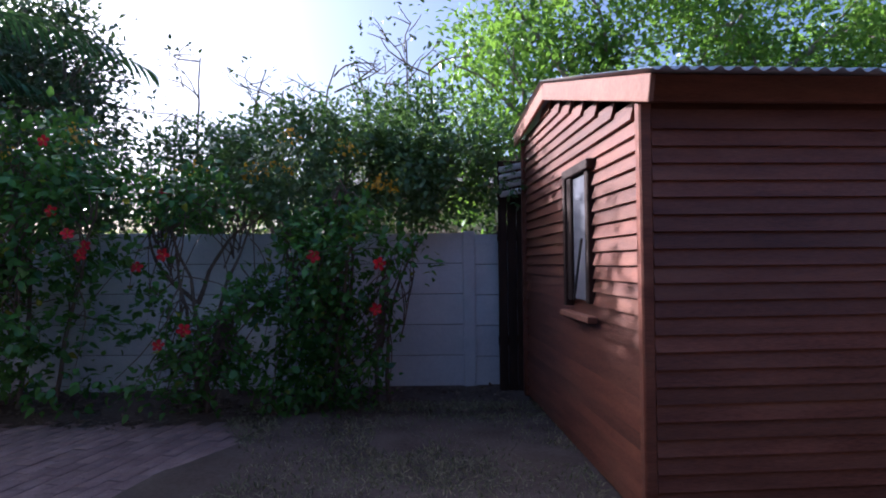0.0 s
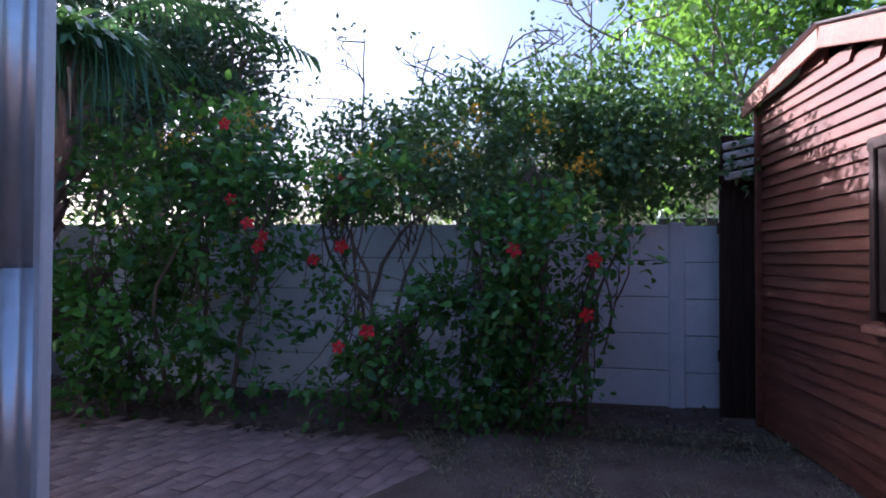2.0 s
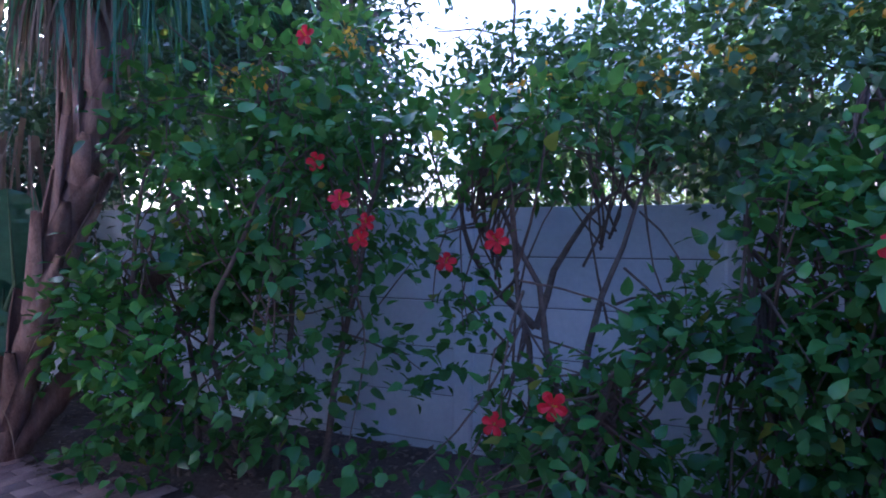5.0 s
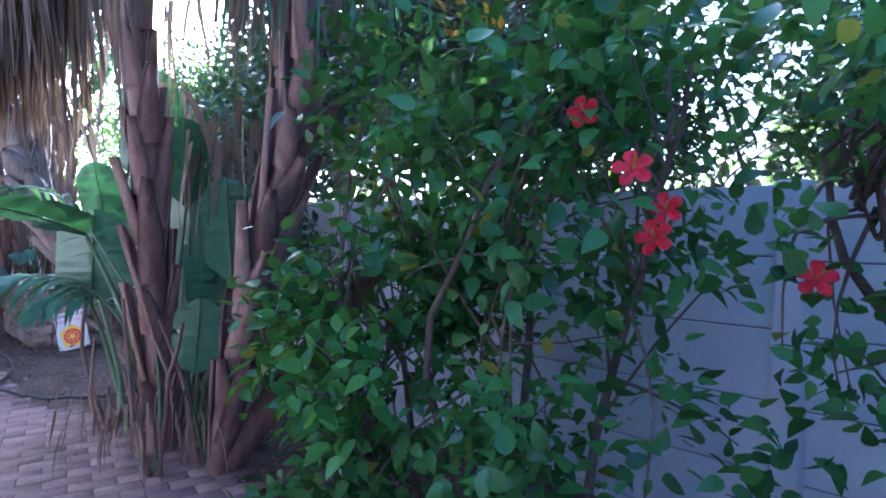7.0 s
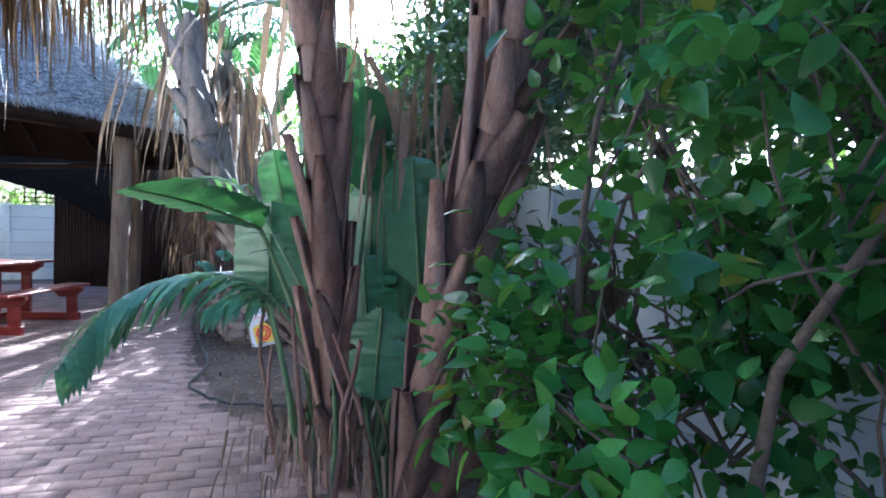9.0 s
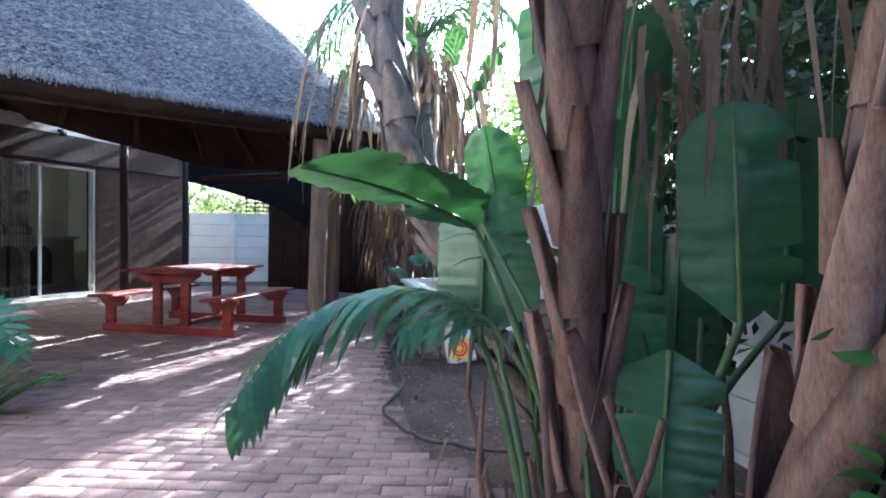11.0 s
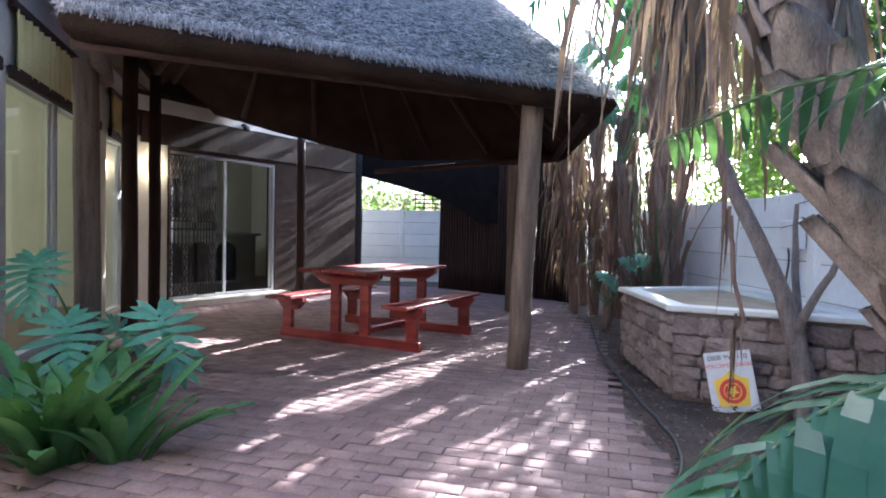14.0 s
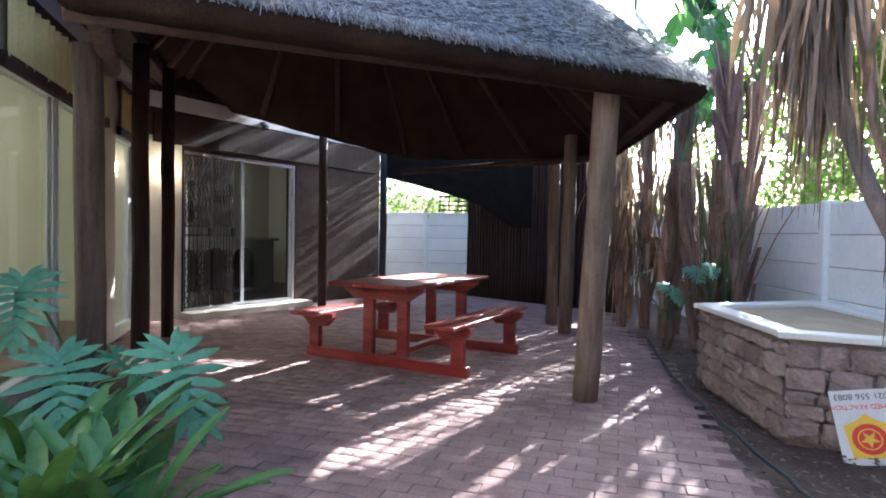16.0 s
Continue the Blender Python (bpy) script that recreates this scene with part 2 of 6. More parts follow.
M["litter"] = leaf_material("leaf_litter", (0.06, 0.04, 0.03), (0.3, 0.22, 0.16), 0.8, 0.1, glow=(0.2, 0.12, 0.06))
M["glass"] = glass_material("window_glass")
M["lamp"] = lamp_material("warm_lamp_glass", (1.0, 0.72, 0.38), 9.0)
M["sign_white"] = material("white_sign_board", (0.62, 0.62, 0.66), (0.74, 0.74, 0.78), 0.5, 4, 40, 0.05)
M["sign_red"] = material("red_sign_print", (0.6, 0.03, 0.02), (0.7, 0.05, 0.03), 0.5, 6, 40, 0.02)
M["sign_yellow"] = material("yellow_sign_print", (0.75, 0.5, 0.03), (0.85, 0.6, 0.05), 0.5, 6, 40, 0.02)
M["sign_ink"] = material("dark_sign_print", (0.04, 0.03, 0.05), (0.08, 0.06, 0.1), 0.6, 6, 40, 0.02)
M["tile"] = material("grey_roof_tile", (0.1, 0.09, 0.09), (0.2, 0.18, 0.17), 0.8, 4, 40, 0.4)
M["water"] = material("sand_filled_top", (0.3, 0.24, 0.17), (0.45, 0.37, 0.27), 0.9, 5, 60, 0.6, spec=0.15)
# near-black, with the gloom behind the lapa put into the colour
M["mesh_cloth"] = material("shade_black_cloth", (0.006, 0.005, 0.005), (0.016, 0.014, 0.013), 0.9, 6, 90, 0.4, spec=0.1)


# ---- mesh helpers ----
rng = np.random.default_rng(7)


def mesh(name, verts, faces, mat, smooth=False):
    me = bpy.data.meshes.new(name)
    me.from_pydata([tuple(v) for v in verts], [], [tuple(f) for f in faces])
    me.materials.append(mat)
    if smooth:
        me.polygons.foreach_set("use_smooth", [True] * len(me.polygons))
    me.update()
    return me


def fast_mesh(name, verts, faces, mat, smooth=False):
    """verts (n,3) and faces (m,k) as arrays, all faces with k corners."""
    me = bpy.data.meshes.new(name)
    verts, faces = np.asarray(verts, dtype=np.float32), np.asarray(faces, dtype=np.int32)
    k = faces.shape[1]
    me.vertices.add(len(verts))
    me.vertices.foreach_set("co", verts.ravel())
    me.loops.add(faces.size)
    me.loops.foreach_set("vertex_index", faces.ravel())
    me.polygons.add(len(faces))
    me.polygons.foreach_set("loop_start", np.arange(len(faces), dtype=np.int32) * k)
    me.polygons.foreach_set("loop_total", np.full(len(faces), k, dtype=np.int32))
    if smooth:
        me.polygons.foreach_set("use_smooth", np.ones(len(faces), dtype=bool))
    me.materials.append(mat)
    me.update(calc_edges=True)
    me.validate()
    return me


def from_bm(name, bm, mat, smooth=False):
    me = bpy.data.meshes.new(name)
    bm.to_mesh(me)
    bm.free()
    me.materials.append(mat)
    if smooth:
        me.polygons.foreach_set("use_smooth", [True] * len(me.polygons))
    return me


def part(name, me, parent, label="", m=None):
    """One mesh object under a thing or a part."""
    ob = new(name, me)
    ob.parent = parent
    if m is not None:
        ob.matrix_local = m
    return tagged(ob, label=label)


def thing(name, at=(0, 0, 0), turn=0.0, label="", category="", group="", kind=""):
    ob = new(name)
    ob.matrix_world = pose(*at, 0, 0, turn)
    ob.empty_display_size = 0.2
    return tagged(ob, label, category, group, kind)


def box(sx, sy, sz, bevel=0.004, at=(0, 0, 0), bm=None):
    """A bevelled block of that size centred on at."""
    own = bm is None
    b = bmesh.new()
    bmesh.ops.create_cube(b, size=1.0)
    bmesh.ops.scale(b, vec=(sx, sy, sz), verts=b.verts)
    if bevel:
        bmesh.ops.bevel(b, geom=b.edges[:], offset=min(bevel, min(sx, sy, sz) * 0.4), segments=1, affect="EDGES")
    bmesh.ops.translate(b, vec=at, verts=b.verts)
    if own:
        return b
    tmp = bpy.data.meshes.new("tmp")
    b.to_mesh(tmp)
    b.free()
    bm.from_mesh(tmp)
    bpy.data.meshes.remove(tmp)
    return bm


def block(name, sx, sy, sz, mat, parent, m, bevel=0.004, label=""):
    return part(name, from_bm(name, box(sx, sy, sz, bevel), mat), parent, label, m)


def tube(points, radii, sides=8, caps=True):
    """Verts and quad faces of a tapered tube along points."""
    pts = [Vector(p) for p in points]
    vs, fs = [], []
    ref = Vector((0.31, 0.77, 0.55)).normalized()
    for i, p in enumerate(pts):
        d = (pts[min(i + 1, len(pts) - 1)] - pts[max(i - 1, 0)]).normalized()
        a = d.cross(ref)
        if a.length < 0.05:
            a = d.cross(Vector((1, 0, 0)))
        a.normalize()
        b = d.cross(a)
        for k in range(sides):
            w = 2 * math.pi * k / sides
            vs.append(p + (a * math.cos(w) + b * math.sin(w)) * radii[i])
    for i in range(len(pts) - 1):
        for k in range(sides):
            q = (k + 1) % sides
            fs.append((i * sides + k, i * sides + q, (i + 1) * sides + q, (i + 1) * sides + k))
    return vs, fs


def merge(pieces):
    """Joins (verts, faces) pairs."""
    vs, fs = [], []
    for v, f in pieces:
        o = len(vs)
        vs.extend(v)
        fs.extend(tuple(i + o for i in q) for q in f)
    return vs, fs


def pole(name, a, b, r0, r1, mat, parent, sides=12, label="", wobble=0.006, seed=0):
    """A round, slightly uneven timber from a to b (in the parent's space)."""
    a, b = Vector(a), Vector(b)
    r = random.Random(seed)
    n = 7
    pts = [a.lerp(b, i / (n - 1)) + Vector((r.uniform(-wobble, wobble), r.uniform(-wobble, wobble), 0)) for i in range(n)]
    vs, fs = tube(pts, [r0 + (r1 - r0) * i / (n - 1) + r.uniform(-wobble, wobble) * 0.5 for i in range(n)], sides)
    fs.append(tuple(range(sides))[::-1])
    fs.append(tuple(range((n - 1) * sides, n * sides)))
    return part(name, mesh(name, vs, fs, mat, True), parent, label)


def corrugated(width, height, pitch=0.076, depth=0.018, thick=0.002):
    """A corrugated sheet in the x-z plane, its waves along x."""
    n = int(width / pitch * 8)
    vs, fs = [], []
    for side in (0, 1):
        for i in range(n + 1):
            x = width * i / n
            y = depth / 2 * math.sin(2 * math.pi * x / pitch) + side * thick
            vs += [(x, y, 0), (x, y, height)]
    o = 2 * (n + 1)
    for i in range(n):
        a = 2 * i
        fs.append((a, a + 2, a + 3, a + 1))
        fs.append((o + a, o + a + 1, o + a + 3, o + a + 2))
        fs.append((a + 1, a + 3, o + a + 3, o + a + 1))
        fs.append((a, o + a, o + a + 2, a + 2))
    return vs, fs


# leaf outlines: x across, y along, z up; all faces are quads
def leaf_shape(width=0.3, fold=0.08, droop=0.12):
    rows = ((0.0, 0.06), (0.12, 0.72), (0.32, 1.0), (0.55, 0.86), (0.78, 0.48), (1.0, 0.02))
    v, f = [], []
    for y, k in rows:
        z = -droop * 1.5 * y * y
        v += [(-width * k, y, z + fold * k), (0, y, z), (width * k, y, z + fold * k)]
    for i in range(len(rows) - 1):
        for j in (0, 1):
            f.append((3 * i + j, 3 * i + j + 1, 3 * i + j + 4, 3 * i + j + 3))
    return np.array(v), np.array(f)


def simple_leaf(width=0.28):
    v = np.array([(0, 0, 0), (-width, 0.45, 0.07), (0, 1, -0.1), (width, 0.45, 0.07)])
    return v, np.array([(0, 3, 2, 1)])


def scatter_leaves(P, D, N, S, shape):
    """Copies of a leaf outline at P, growing along D with face N and size S, as arrays."""
    v, f = shape
    D = D / np.maximum(np.linalg.norm(D, axis=1, keepdims=True), 1e-6)
    R = np.cross(D, N)
    R /= np.maximum(np.linalg.norm(R, axis=1, keepdims=True), 1e-6)
    U = np.cross(R, D)
    V = P[:, None, :] + S[:, None, None] * (v[None, :, 0:1] * R[:, None] + v[None, :, 1:2] * D[:, None] + v[None, :, 2:3] * U[:, None])
    F = f[None] + (np.arange(len(P)) * len(v))[:, None, None]
    return V.reshape(-1, 3), F.reshape(-1, f.shape[1])


def quads(name, V, F, mat):
    """Mesh from quads, in which a repeated last corner means a triangle."""
    tri = F[:, 2] == F[:, 3]
    me = bpy.data.meshes.new(name)
    loops = np.where(tri, 3, 4).astype(np.int32)
    keep = np.ones(F.shape, dtype=bool)
    keep[tri, 3] = False
    me.vertices.add(len(V))
    me.vertices.foreach_set("co", V.astype(np.float32).ravel())
    me.loops.add(int(loops.sum()))
    me.loops.foreach_set("vertex_index", F[keep].astype(np.int32))
    me.polygons.add(len(F))
    me.polygons.foreach_set("loop_start", np.concatenate([[0], np.cumsum(loops)[:-1]]).astype(np.int32))
    me.polygons.foreach_set("loop_total", loops)
    me.materials.append(mat)
    me.update(calc_edges=True)
    return me


def crown_points(blobs, count, gap=0.42, gap_scale=1.6, shell=0.55, seed=0):
    """Places for sprays of leaves inside ellipsoids (cx, cy, cz, rx, ry, rz), thinned by noise so that the crown has gaps."""
    g = np.random.default_rng(seed)
    vol = np.array([b[3] * b[4] * b[5] for b in blobs])
    out, way = [], []
    while len(out) < count:
        b = blobs[g.choice(len(blobs), p=vol / vol.sum())]
        u = g.normal(size=3)
        u /= np.linalg.norm(u)
        r = g.uniform(shell, 1.08) if g.random() < 0.7 else g.uniform(0, 1)
        p = np.array(b[:3]) + u * r * np.array(b[3:])
        if p[2] < 0.08:
            continue
        if noise.noise(Vector(p * gap_scale) + Vector((seed, 0, 0))) * 0.5 + 0.5 < gap and g.random() < 0.85:
            continue
        out.append(p)
        way.append(u)
    return np.array(out), np.array(way)


def sprays(P, W, per, size, shape, seed=0, spread=0.07, up=0.3, keep=None):
    """Each place in P becomes a spray of leaves fanned about its outward way W."""
    g = np.random.default_rng(seed)
    n = len(P) * per
    base = np.repeat(P, per, axis=0) + g.normal(scale=spread, size=(n, 3))
    D = np.repeat(W, per, axis=0) * 0.7 + g.normal(scale=0.75, size=(n, 3)) + np.array([0, 0, up - 0.25])
    N = np.array([0, 0, 1.0]) + np.repeat(W, per, axis=0) * 0.5 + g.normal(scale=0.45, size=(n, 3))
    S = size * g.uniform(0.6, 1.25, n)
    if keep is not None:
        k = keep(base)
        base, D, N, S = base[k], D[k], N[k], S[k]
    return scatter_leaves(base, D, N, S, shape)


def limb(start, end, r0, r1, seed, bend=0.12, n=7, sides=7):
    r = random.Random(seed)
    a, b = Vector(start), Vector(end)
    L = (b - a).length
    off = Vector((r.uniform(-1, 1), r.uniform(-1, 1), r.uniform(-0.3, 0.6))) * bend * L
    pts = []
    for i in range(n):
        k = i / (n - 1)
        pts.append(a.lerp(b, k) + off * math.sin(math.pi * k) + Vector((r.uniform(-1, 1), r.uniform(-1, 1), r.uniform(-1, 1))) * L * 0.012)
    return tube(pts, [r0 + (r1 - r0) * i / (n - 1) for i in range(n)], sides)


# ---- ground, boundary walls ----
def ground():
    n = 150
    xs = np.concatenate([np.linspace(-400, -24, 8)[:-1], np.linspace(-24, 10, n), np.linspace(10, 400, 8)[1:]])
    ys = np.concatenate([np.linspace(-400, -8, 8)[:-1], np.linspace(-8, 12, n), np.linspace(12, 400, 8)[1:]])
    V = np.array([(x, y, -0.03 + (0.035 * noise.noise(Vector((x * 1.3, y * 1.3, 0))) if -24 < x < 10 and -8 < y < 12 else 0)
                   + (0.05 if 4.75 < y < 12 and -8 < x < 1.2 else 0) + 0.055 * min(1, max(0, (x + 1.95 - 0.25 * math.sin(y * 1.7)) / 0.5)) * (1 if y < 4.75 and -7 < y and x < 5.5 else 0)) for y in ys for x in xs])
    w = len(xs)
    F = np.array([(j * w + i, j * w + i + 1, (j + 1) * w + i + 1, (j + 1) * w + i) for j in range(len(ys) - 1) for i in range(w - 1)])
    ob = new("ground", fast_mesh("ground", V, F, M["soil"], True))
    return tagged(ob, "bare dark garden soil with sparse dry grass", "ground", kind="structure")


ground()


def precast_wall(name, start, end, top0, top1, label, bay=1.52, course=0.305, paint=None):
    """Precast posts with stacked slabs between them, along a straight line."""
    paint = paint or M["precast"]
    a, b = Vector(start), Vector(end)
    L = (b - a).length
    turn = math.degrees(math.atan2(b.y - a.y, b.x - a.x))
    wall = thing(name, (a.x, a.y, 0), turn, label, "wall", kind="structure")
    bays = max(1, round(L / bay))
    bay = L / bays
    slab = from_bm("panel", box(bay - 0.02, 0.045, course - 0.007, 0.004), paint)
    filler = from_bm("joint", box(bay - 0.03, 0.02, course * 0.3, 0), M["wall_joint"])
    for i in range(bays + 1):
        top = top0 + (top1 - top0) * i / bays
        block("post", 0.125, 0.13, top + 0.1, paint, wall, pose(i * bay, 0, (top - 0.1) / 2), 0.012)
    for i in range(bays):
        top = top0 + (top1 - top0) * (i + 0.5) / bays - 0.02
        z = top
        while z > 0.02:
            part("panel", slab, wall, "", pose((i + 0.5) * bay, 0, z - course / 2))
            z -= course
            part("joint", filler, wall, "", pose((i + 0.5) * bay, 0.0, z))
    return wall


precast_wall("wall_north", (-19.79, 5.76, 0), (1.79, 5.76, 0), 1.76, 1.55, "pale grey painted precast concrete slab garden wall")
# far wall takes the brightened paint, since the sun misses this side
precast_wall("wall_west", (-20.2, -4.0, 0), (-20.2, 5.7, 0), 1.83, 1.83, "precast concrete slab garden wall, paint whitened for sunlight", paint=M["sunlit_wall"])
precast_wall("wall_south", (-2.4, -6.5, 0), (6.0, -6.5, 0), 1.6, 1.6, "plain precast concrete slab wall")
precast_wall("wall_east", (6.0, -6.5, 0), (6.0, 5.7, 0), 1.6, 1.6, "plain precast concrete slab wall")


def added_house_back():
    """Unseen rear house wall behind the start of the walk, added to cut sky light."""
    h = thing("added_rear_wall", (0, 0, 0), 0, "unseen brown facebrick wall added to cut sky light in the yard", "wall", kind="structure")
    block("wall", 10.4, 0.24, 2.7, M["facebrick"], h, pose(0.8, -1.9, 1.35), 0)
    block("wall", 0.24, 4.6, 2.7, M["facebrick"], h, pose(5.6, 0.4, 1.35), 0)
    block("eave", 11.2, 1.3, 0.12, M["tile"], h, pose(0.9, -2.1, 2.8, 8, 0, 0), 0.01)


added_house_back()


def trellis():
    t = thing("trellis", (-20.12, 1.75, 1.83), 90, "dark square trellis on top of the far wall", "trellis")
    for i in range(6):
        block("upright", 0.03, 0.02, 0.42, M["dark_wood"], t, pose(-0.55 + i * 0.22, 0, 0.21), 0.003)
    for i in range(4):
        block("slat", 1.2, 0.02, 0.03, M["dark_wood"], t, pose(0, 0.012, 0.05 + i * 0.11), 0.003)


trellis()


# ---- garden shed ----
def shed():
    """Local frame: x along the long front, y along the gable end; the near corner is at the origin."""
    s = thing("garden_shed", (0.93, 2.65, 0), 3.7, "red-brown stained timber garden shed with lapped boards and a corrugated roof", "shed")
    W, D = 4.2, 2.68
    near, ridge_y, ridge, far = 2.03, 1.68, 2.53, 2.42

    def roof_z(y):
        return near + (ridge - near) * y / ridge_y if y < ridge_y else ridge + (far - ridge) * (y - ridge_y) / (D - ridge_y)

    core = bmesh.new()
    prof = [(0.03, 0), (D, 0), (D, far - 0.03), (ridge_y, ridge - 0.03), (0.03, near - 0.03)]
    lo = [core.verts.new((0.03, y, z)) for y, z in prof]
    hi = [core.verts.new((W, y, z)) for y, z in prof]
    core.faces.new(hi)
    for i in range(len(prof)):
        j = (i + 1) % len(prof)
        core.faces.new((lo[i], lo[j], hi[j], hi[i]))
    # the gable end stays open round the window
    part("carcass", from_bm("carcass", core, M["shed_wood"]), s)
    r = random.Random(3)
    step = 0.079

    def board(length, name="board"):
        v = [(0, 0, 0), (length, 0, 0), (length, -0.032, 0.004), (0, -0.032, 0.004), (0, 0, step + 0.02), (length, 0, step + 0.02),
             (length, -0.006, step + 0.02), (0, -0.006, step + 0.02)]
        f = [(0, 3, 2, 1), (4, 5, 6, 7), (3, 7, 6, 2), (0, 1, 5, 4), (0, 4, 7, 3), (1, 2, 6, 5)]
        return mesh(name, v, f, M["shed_wood"])

    long_board = board(W - 0.03)
    z = 0.04
    while z < near - 0.12:
        part("board", long_board, s, "", pose(0.03, 0.0, z, r.uniform(-0.5, 0.5), r.uniform(-0.12, 0.12), 0))
        z += step
    block("fascia", W + 0.1, 0.03, 0.13, M["shed_wood"], s, pose(W / 2, -0.05, near + 0.01), 0.006)
    w0, w1, wz0, wz1 = 0.76, 1.2, 1.0, 1.8
    z = 0.04
    gable = {}

    def gable_board(y0, y1, z):
        key = round(y1 - y0, 3)
        if key not in gable:
            gable[key] = board(y1 - y0)
        part("board", gable[key], s, "", pose(0.03, y1, z, 0, 0, -90) @ pose(0, 0, 0, r.uniform(-0.8, 0.8), r.uniform(-0.15, 0.15), 0))

    while z < ridge - 0.1:
        y0, y1 = 0.05, D
        if z + step > near - 0.05:
            y0 = max(0.05, (z + step - near + 0.06) / (ridge - near) * ridge_y)
        if z + step > far - 0.04:
            y1 = min(D, ridge_y + (ridge - z - step) / (ridge - far) * (D - ridge_y))
        if z + step > wz0 and z < wz1:
            gable_board(y0, w0, z)
            gable_board(w1, y1, z)
        elif y1 - y0 > 0.1:
            gable_board(y0, y1, z)
        z += step
    # backing of the gable end beside, under and over the window
    for y0, y1, a, b in ((0.03, w0, 0, near), (w1, D, 0, far - 0.05), (w0, w1, 0, wz0), (w0, w1, wz1, 2.1)):
        block("backing", 0.02, y1 - y0, b - a, M["shed_wood"], s, pose(0.045, (y0 + y1) / 2, (a + b) / 2), 0)
    block("corner_post", 0.06, 0.06, near, M["shed_wood"], s, pose(0.0, 0.0, near / 2), 0.008)
    block("corner_post", 0.06, 0.05, far - 0.05, M["shed_wood"], s, pose(0.0, D, far / 2), 0.008)
    for y0, z0, y1, z1 in ((-0.22, near - 0.05, ridge_y, ridge), (ridge_y, ridge, D + 0.18, far - 0.02)):
        L = math.hypot(y1 - y0, z1 - z0)
        ang = math.degrees(math.atan2(z1 - z0, y1 - y0))
        block("bargeboard", 0.025, L, 0.12, M["shed_trim"], s, pose(-0.05, (y0 + y1) / 2, (z0 + z1) / 2 + 0.01, ang, 0, 0), 0.004, "bargeboard coloured lighter orange-brown for the sun on it")
    for y0, z0, y1, z1 in ((-0.3, near - 0.08, ridge_y, ridge), (ridge_y, ridge, D + 0.25, far - 0.03)):
        L = math.hypot(y1 - y0, z1 - z0)
        ang = math.degrees(math.atan2(z1 - z0, y1 - y0))
        vs, fs = corrugated(W + 0.25, L)
        part("roof_sheet", mesh("roof_sheet", vs, fs, M["zinc"], True), s, "corrugated galvanised roof sheet",
             pose(-0.08, y0, z0 + 0.1, ang - 90, 0, 0))
    # window in the gable end
    win = part("window", from_bm("window", box(0.05, 0.06, wz1 - wz0, 0.006, (0.0, w0 + 0.03, (wz0 + wz1) / 2)), M["dark_wood"]), s, "narrow timber window standing ajar")
    block("frame", 0.07, 0.05, wz1 - wz0 + 0.08, M["dark_wood"], win, pose(-0.01, w1 + 0.01, (wz0 + wz1) / 2), 0.006)
    block("frame", 0.07, w1 - w0 + 0.1, 0.06, M["dark_wood"], win, pose(-0.01, (w0 + w1) / 2, wz1 + 0.03), 0.006)
    block("sill", 0.06, w1 - w0 + 0.16, 0.04, M["shed_trim"], win, pose(-0.03, (w0 + w1) / 2, wz0 - 0.09), 0.006)
    block("pane", 0.006, w1 - w0 - 0.1, wz1 - wz0 - 0.03, M["sky_pane"], win, pose(-0.008, (w0 + w1) / 2 + 0.02, (wz0 + wz1) / 2), 0, "window pane coloured pale for the sky it reflects")
    block("mullion", 0.03, 0.09, wz1 - wz0, M["dark_wood"], win, pose(-0.014, w1 - 0.06, (wz0 + wz1) / 2), 0.005)
    block("stay", 0.012, 0.012, 0.42, M["black"], win, pose(-0.05, w0 + 0.13, wz0 + 0.2, 25, 0, 0), 0)
    return s


shed()


def dark_gate():
    """Plank gate and a leaning roll of ribbed sheet that close the gap between shed and wall."""
    g = thing("side_gate", (0.52, 5.5, 0), 4, "dark stained plank gate beside the shed", "gate")
    for i in range(3):
        block("plank", 0.085, 0.025, 2.05, M["dark_wood"], g, pose(0.045 + i * 0.09, 0, 1.03), 0.004)
    block("rail", 0.27, 0.03, 0.09, M["dark_wood"], g, pose(0.135, 0.03, 0.5), 0.004)
    block("rail", 0.27, 0.03, 0.09, M["dark_wood"], g, pose(0.135, 0.03, 1.5), 0.004)
    c = thing("ribbed_sheet", (0.53, 5.36, 1.88), 4, "short weathered white ribbed sheet above the gate", "sheet")
    for i in range(4):
        block("rib", 0.27, 0.03, 0.055, M["white"], c, pose(0.13, 0.015 * i, 0.03 + i * 0.08, 12, -12, 0), 0.012)
    block("backing", 0.28, 0.02, 0.36, M["dark_wood"], c, pose(0.13, 0.06, 0.15), 0.003)


dark_gate()


def steel_store():
    """Corrugated steel corner that the path skirts."""
    s = thing("steel_store", (-2.45, 2.35, 0), 0, "galvanised corrugated steel store wall with a pale corner flashing", "store")
    for z0, h in ((0.0, 1.22), (1.2, 1.6)):
        vs, fs = corrugated(3.6, h)
        part("sheet", mesh("sheet", vs, fs, M["zinc"], True), s, "", pose(-0.02 - (0.004 if z0 else 0), 0, z0, 0, 0, -90))
        vs, fs = corrugated(1.6, h)
        part("sheet", mesh("sheet", vs, fs, M["zinc"], True), s, "", pose(0, -0.02 - (0.004 if z0 else 0), z0, 0, 0, 180))
    block("corner_flashing", 0.05, 0.05, 2.8, M["white"], s, pose(-0.01, -0.01, 1.4), 0.006)
    block("roof", 1.9, 3.9, 0.05, M["zinc"], s, pose(-0.8, -1.75, 2.83, 0, 2, 0), 0.01)


steel_store()

# ---- house ----
CB = Vector((-13.65, -2.27, 0))
DB = Vector((-0.875, 0.484, 0)).normalized()
DA = Vector((0.9336, 0.3584, 0)).normalized()


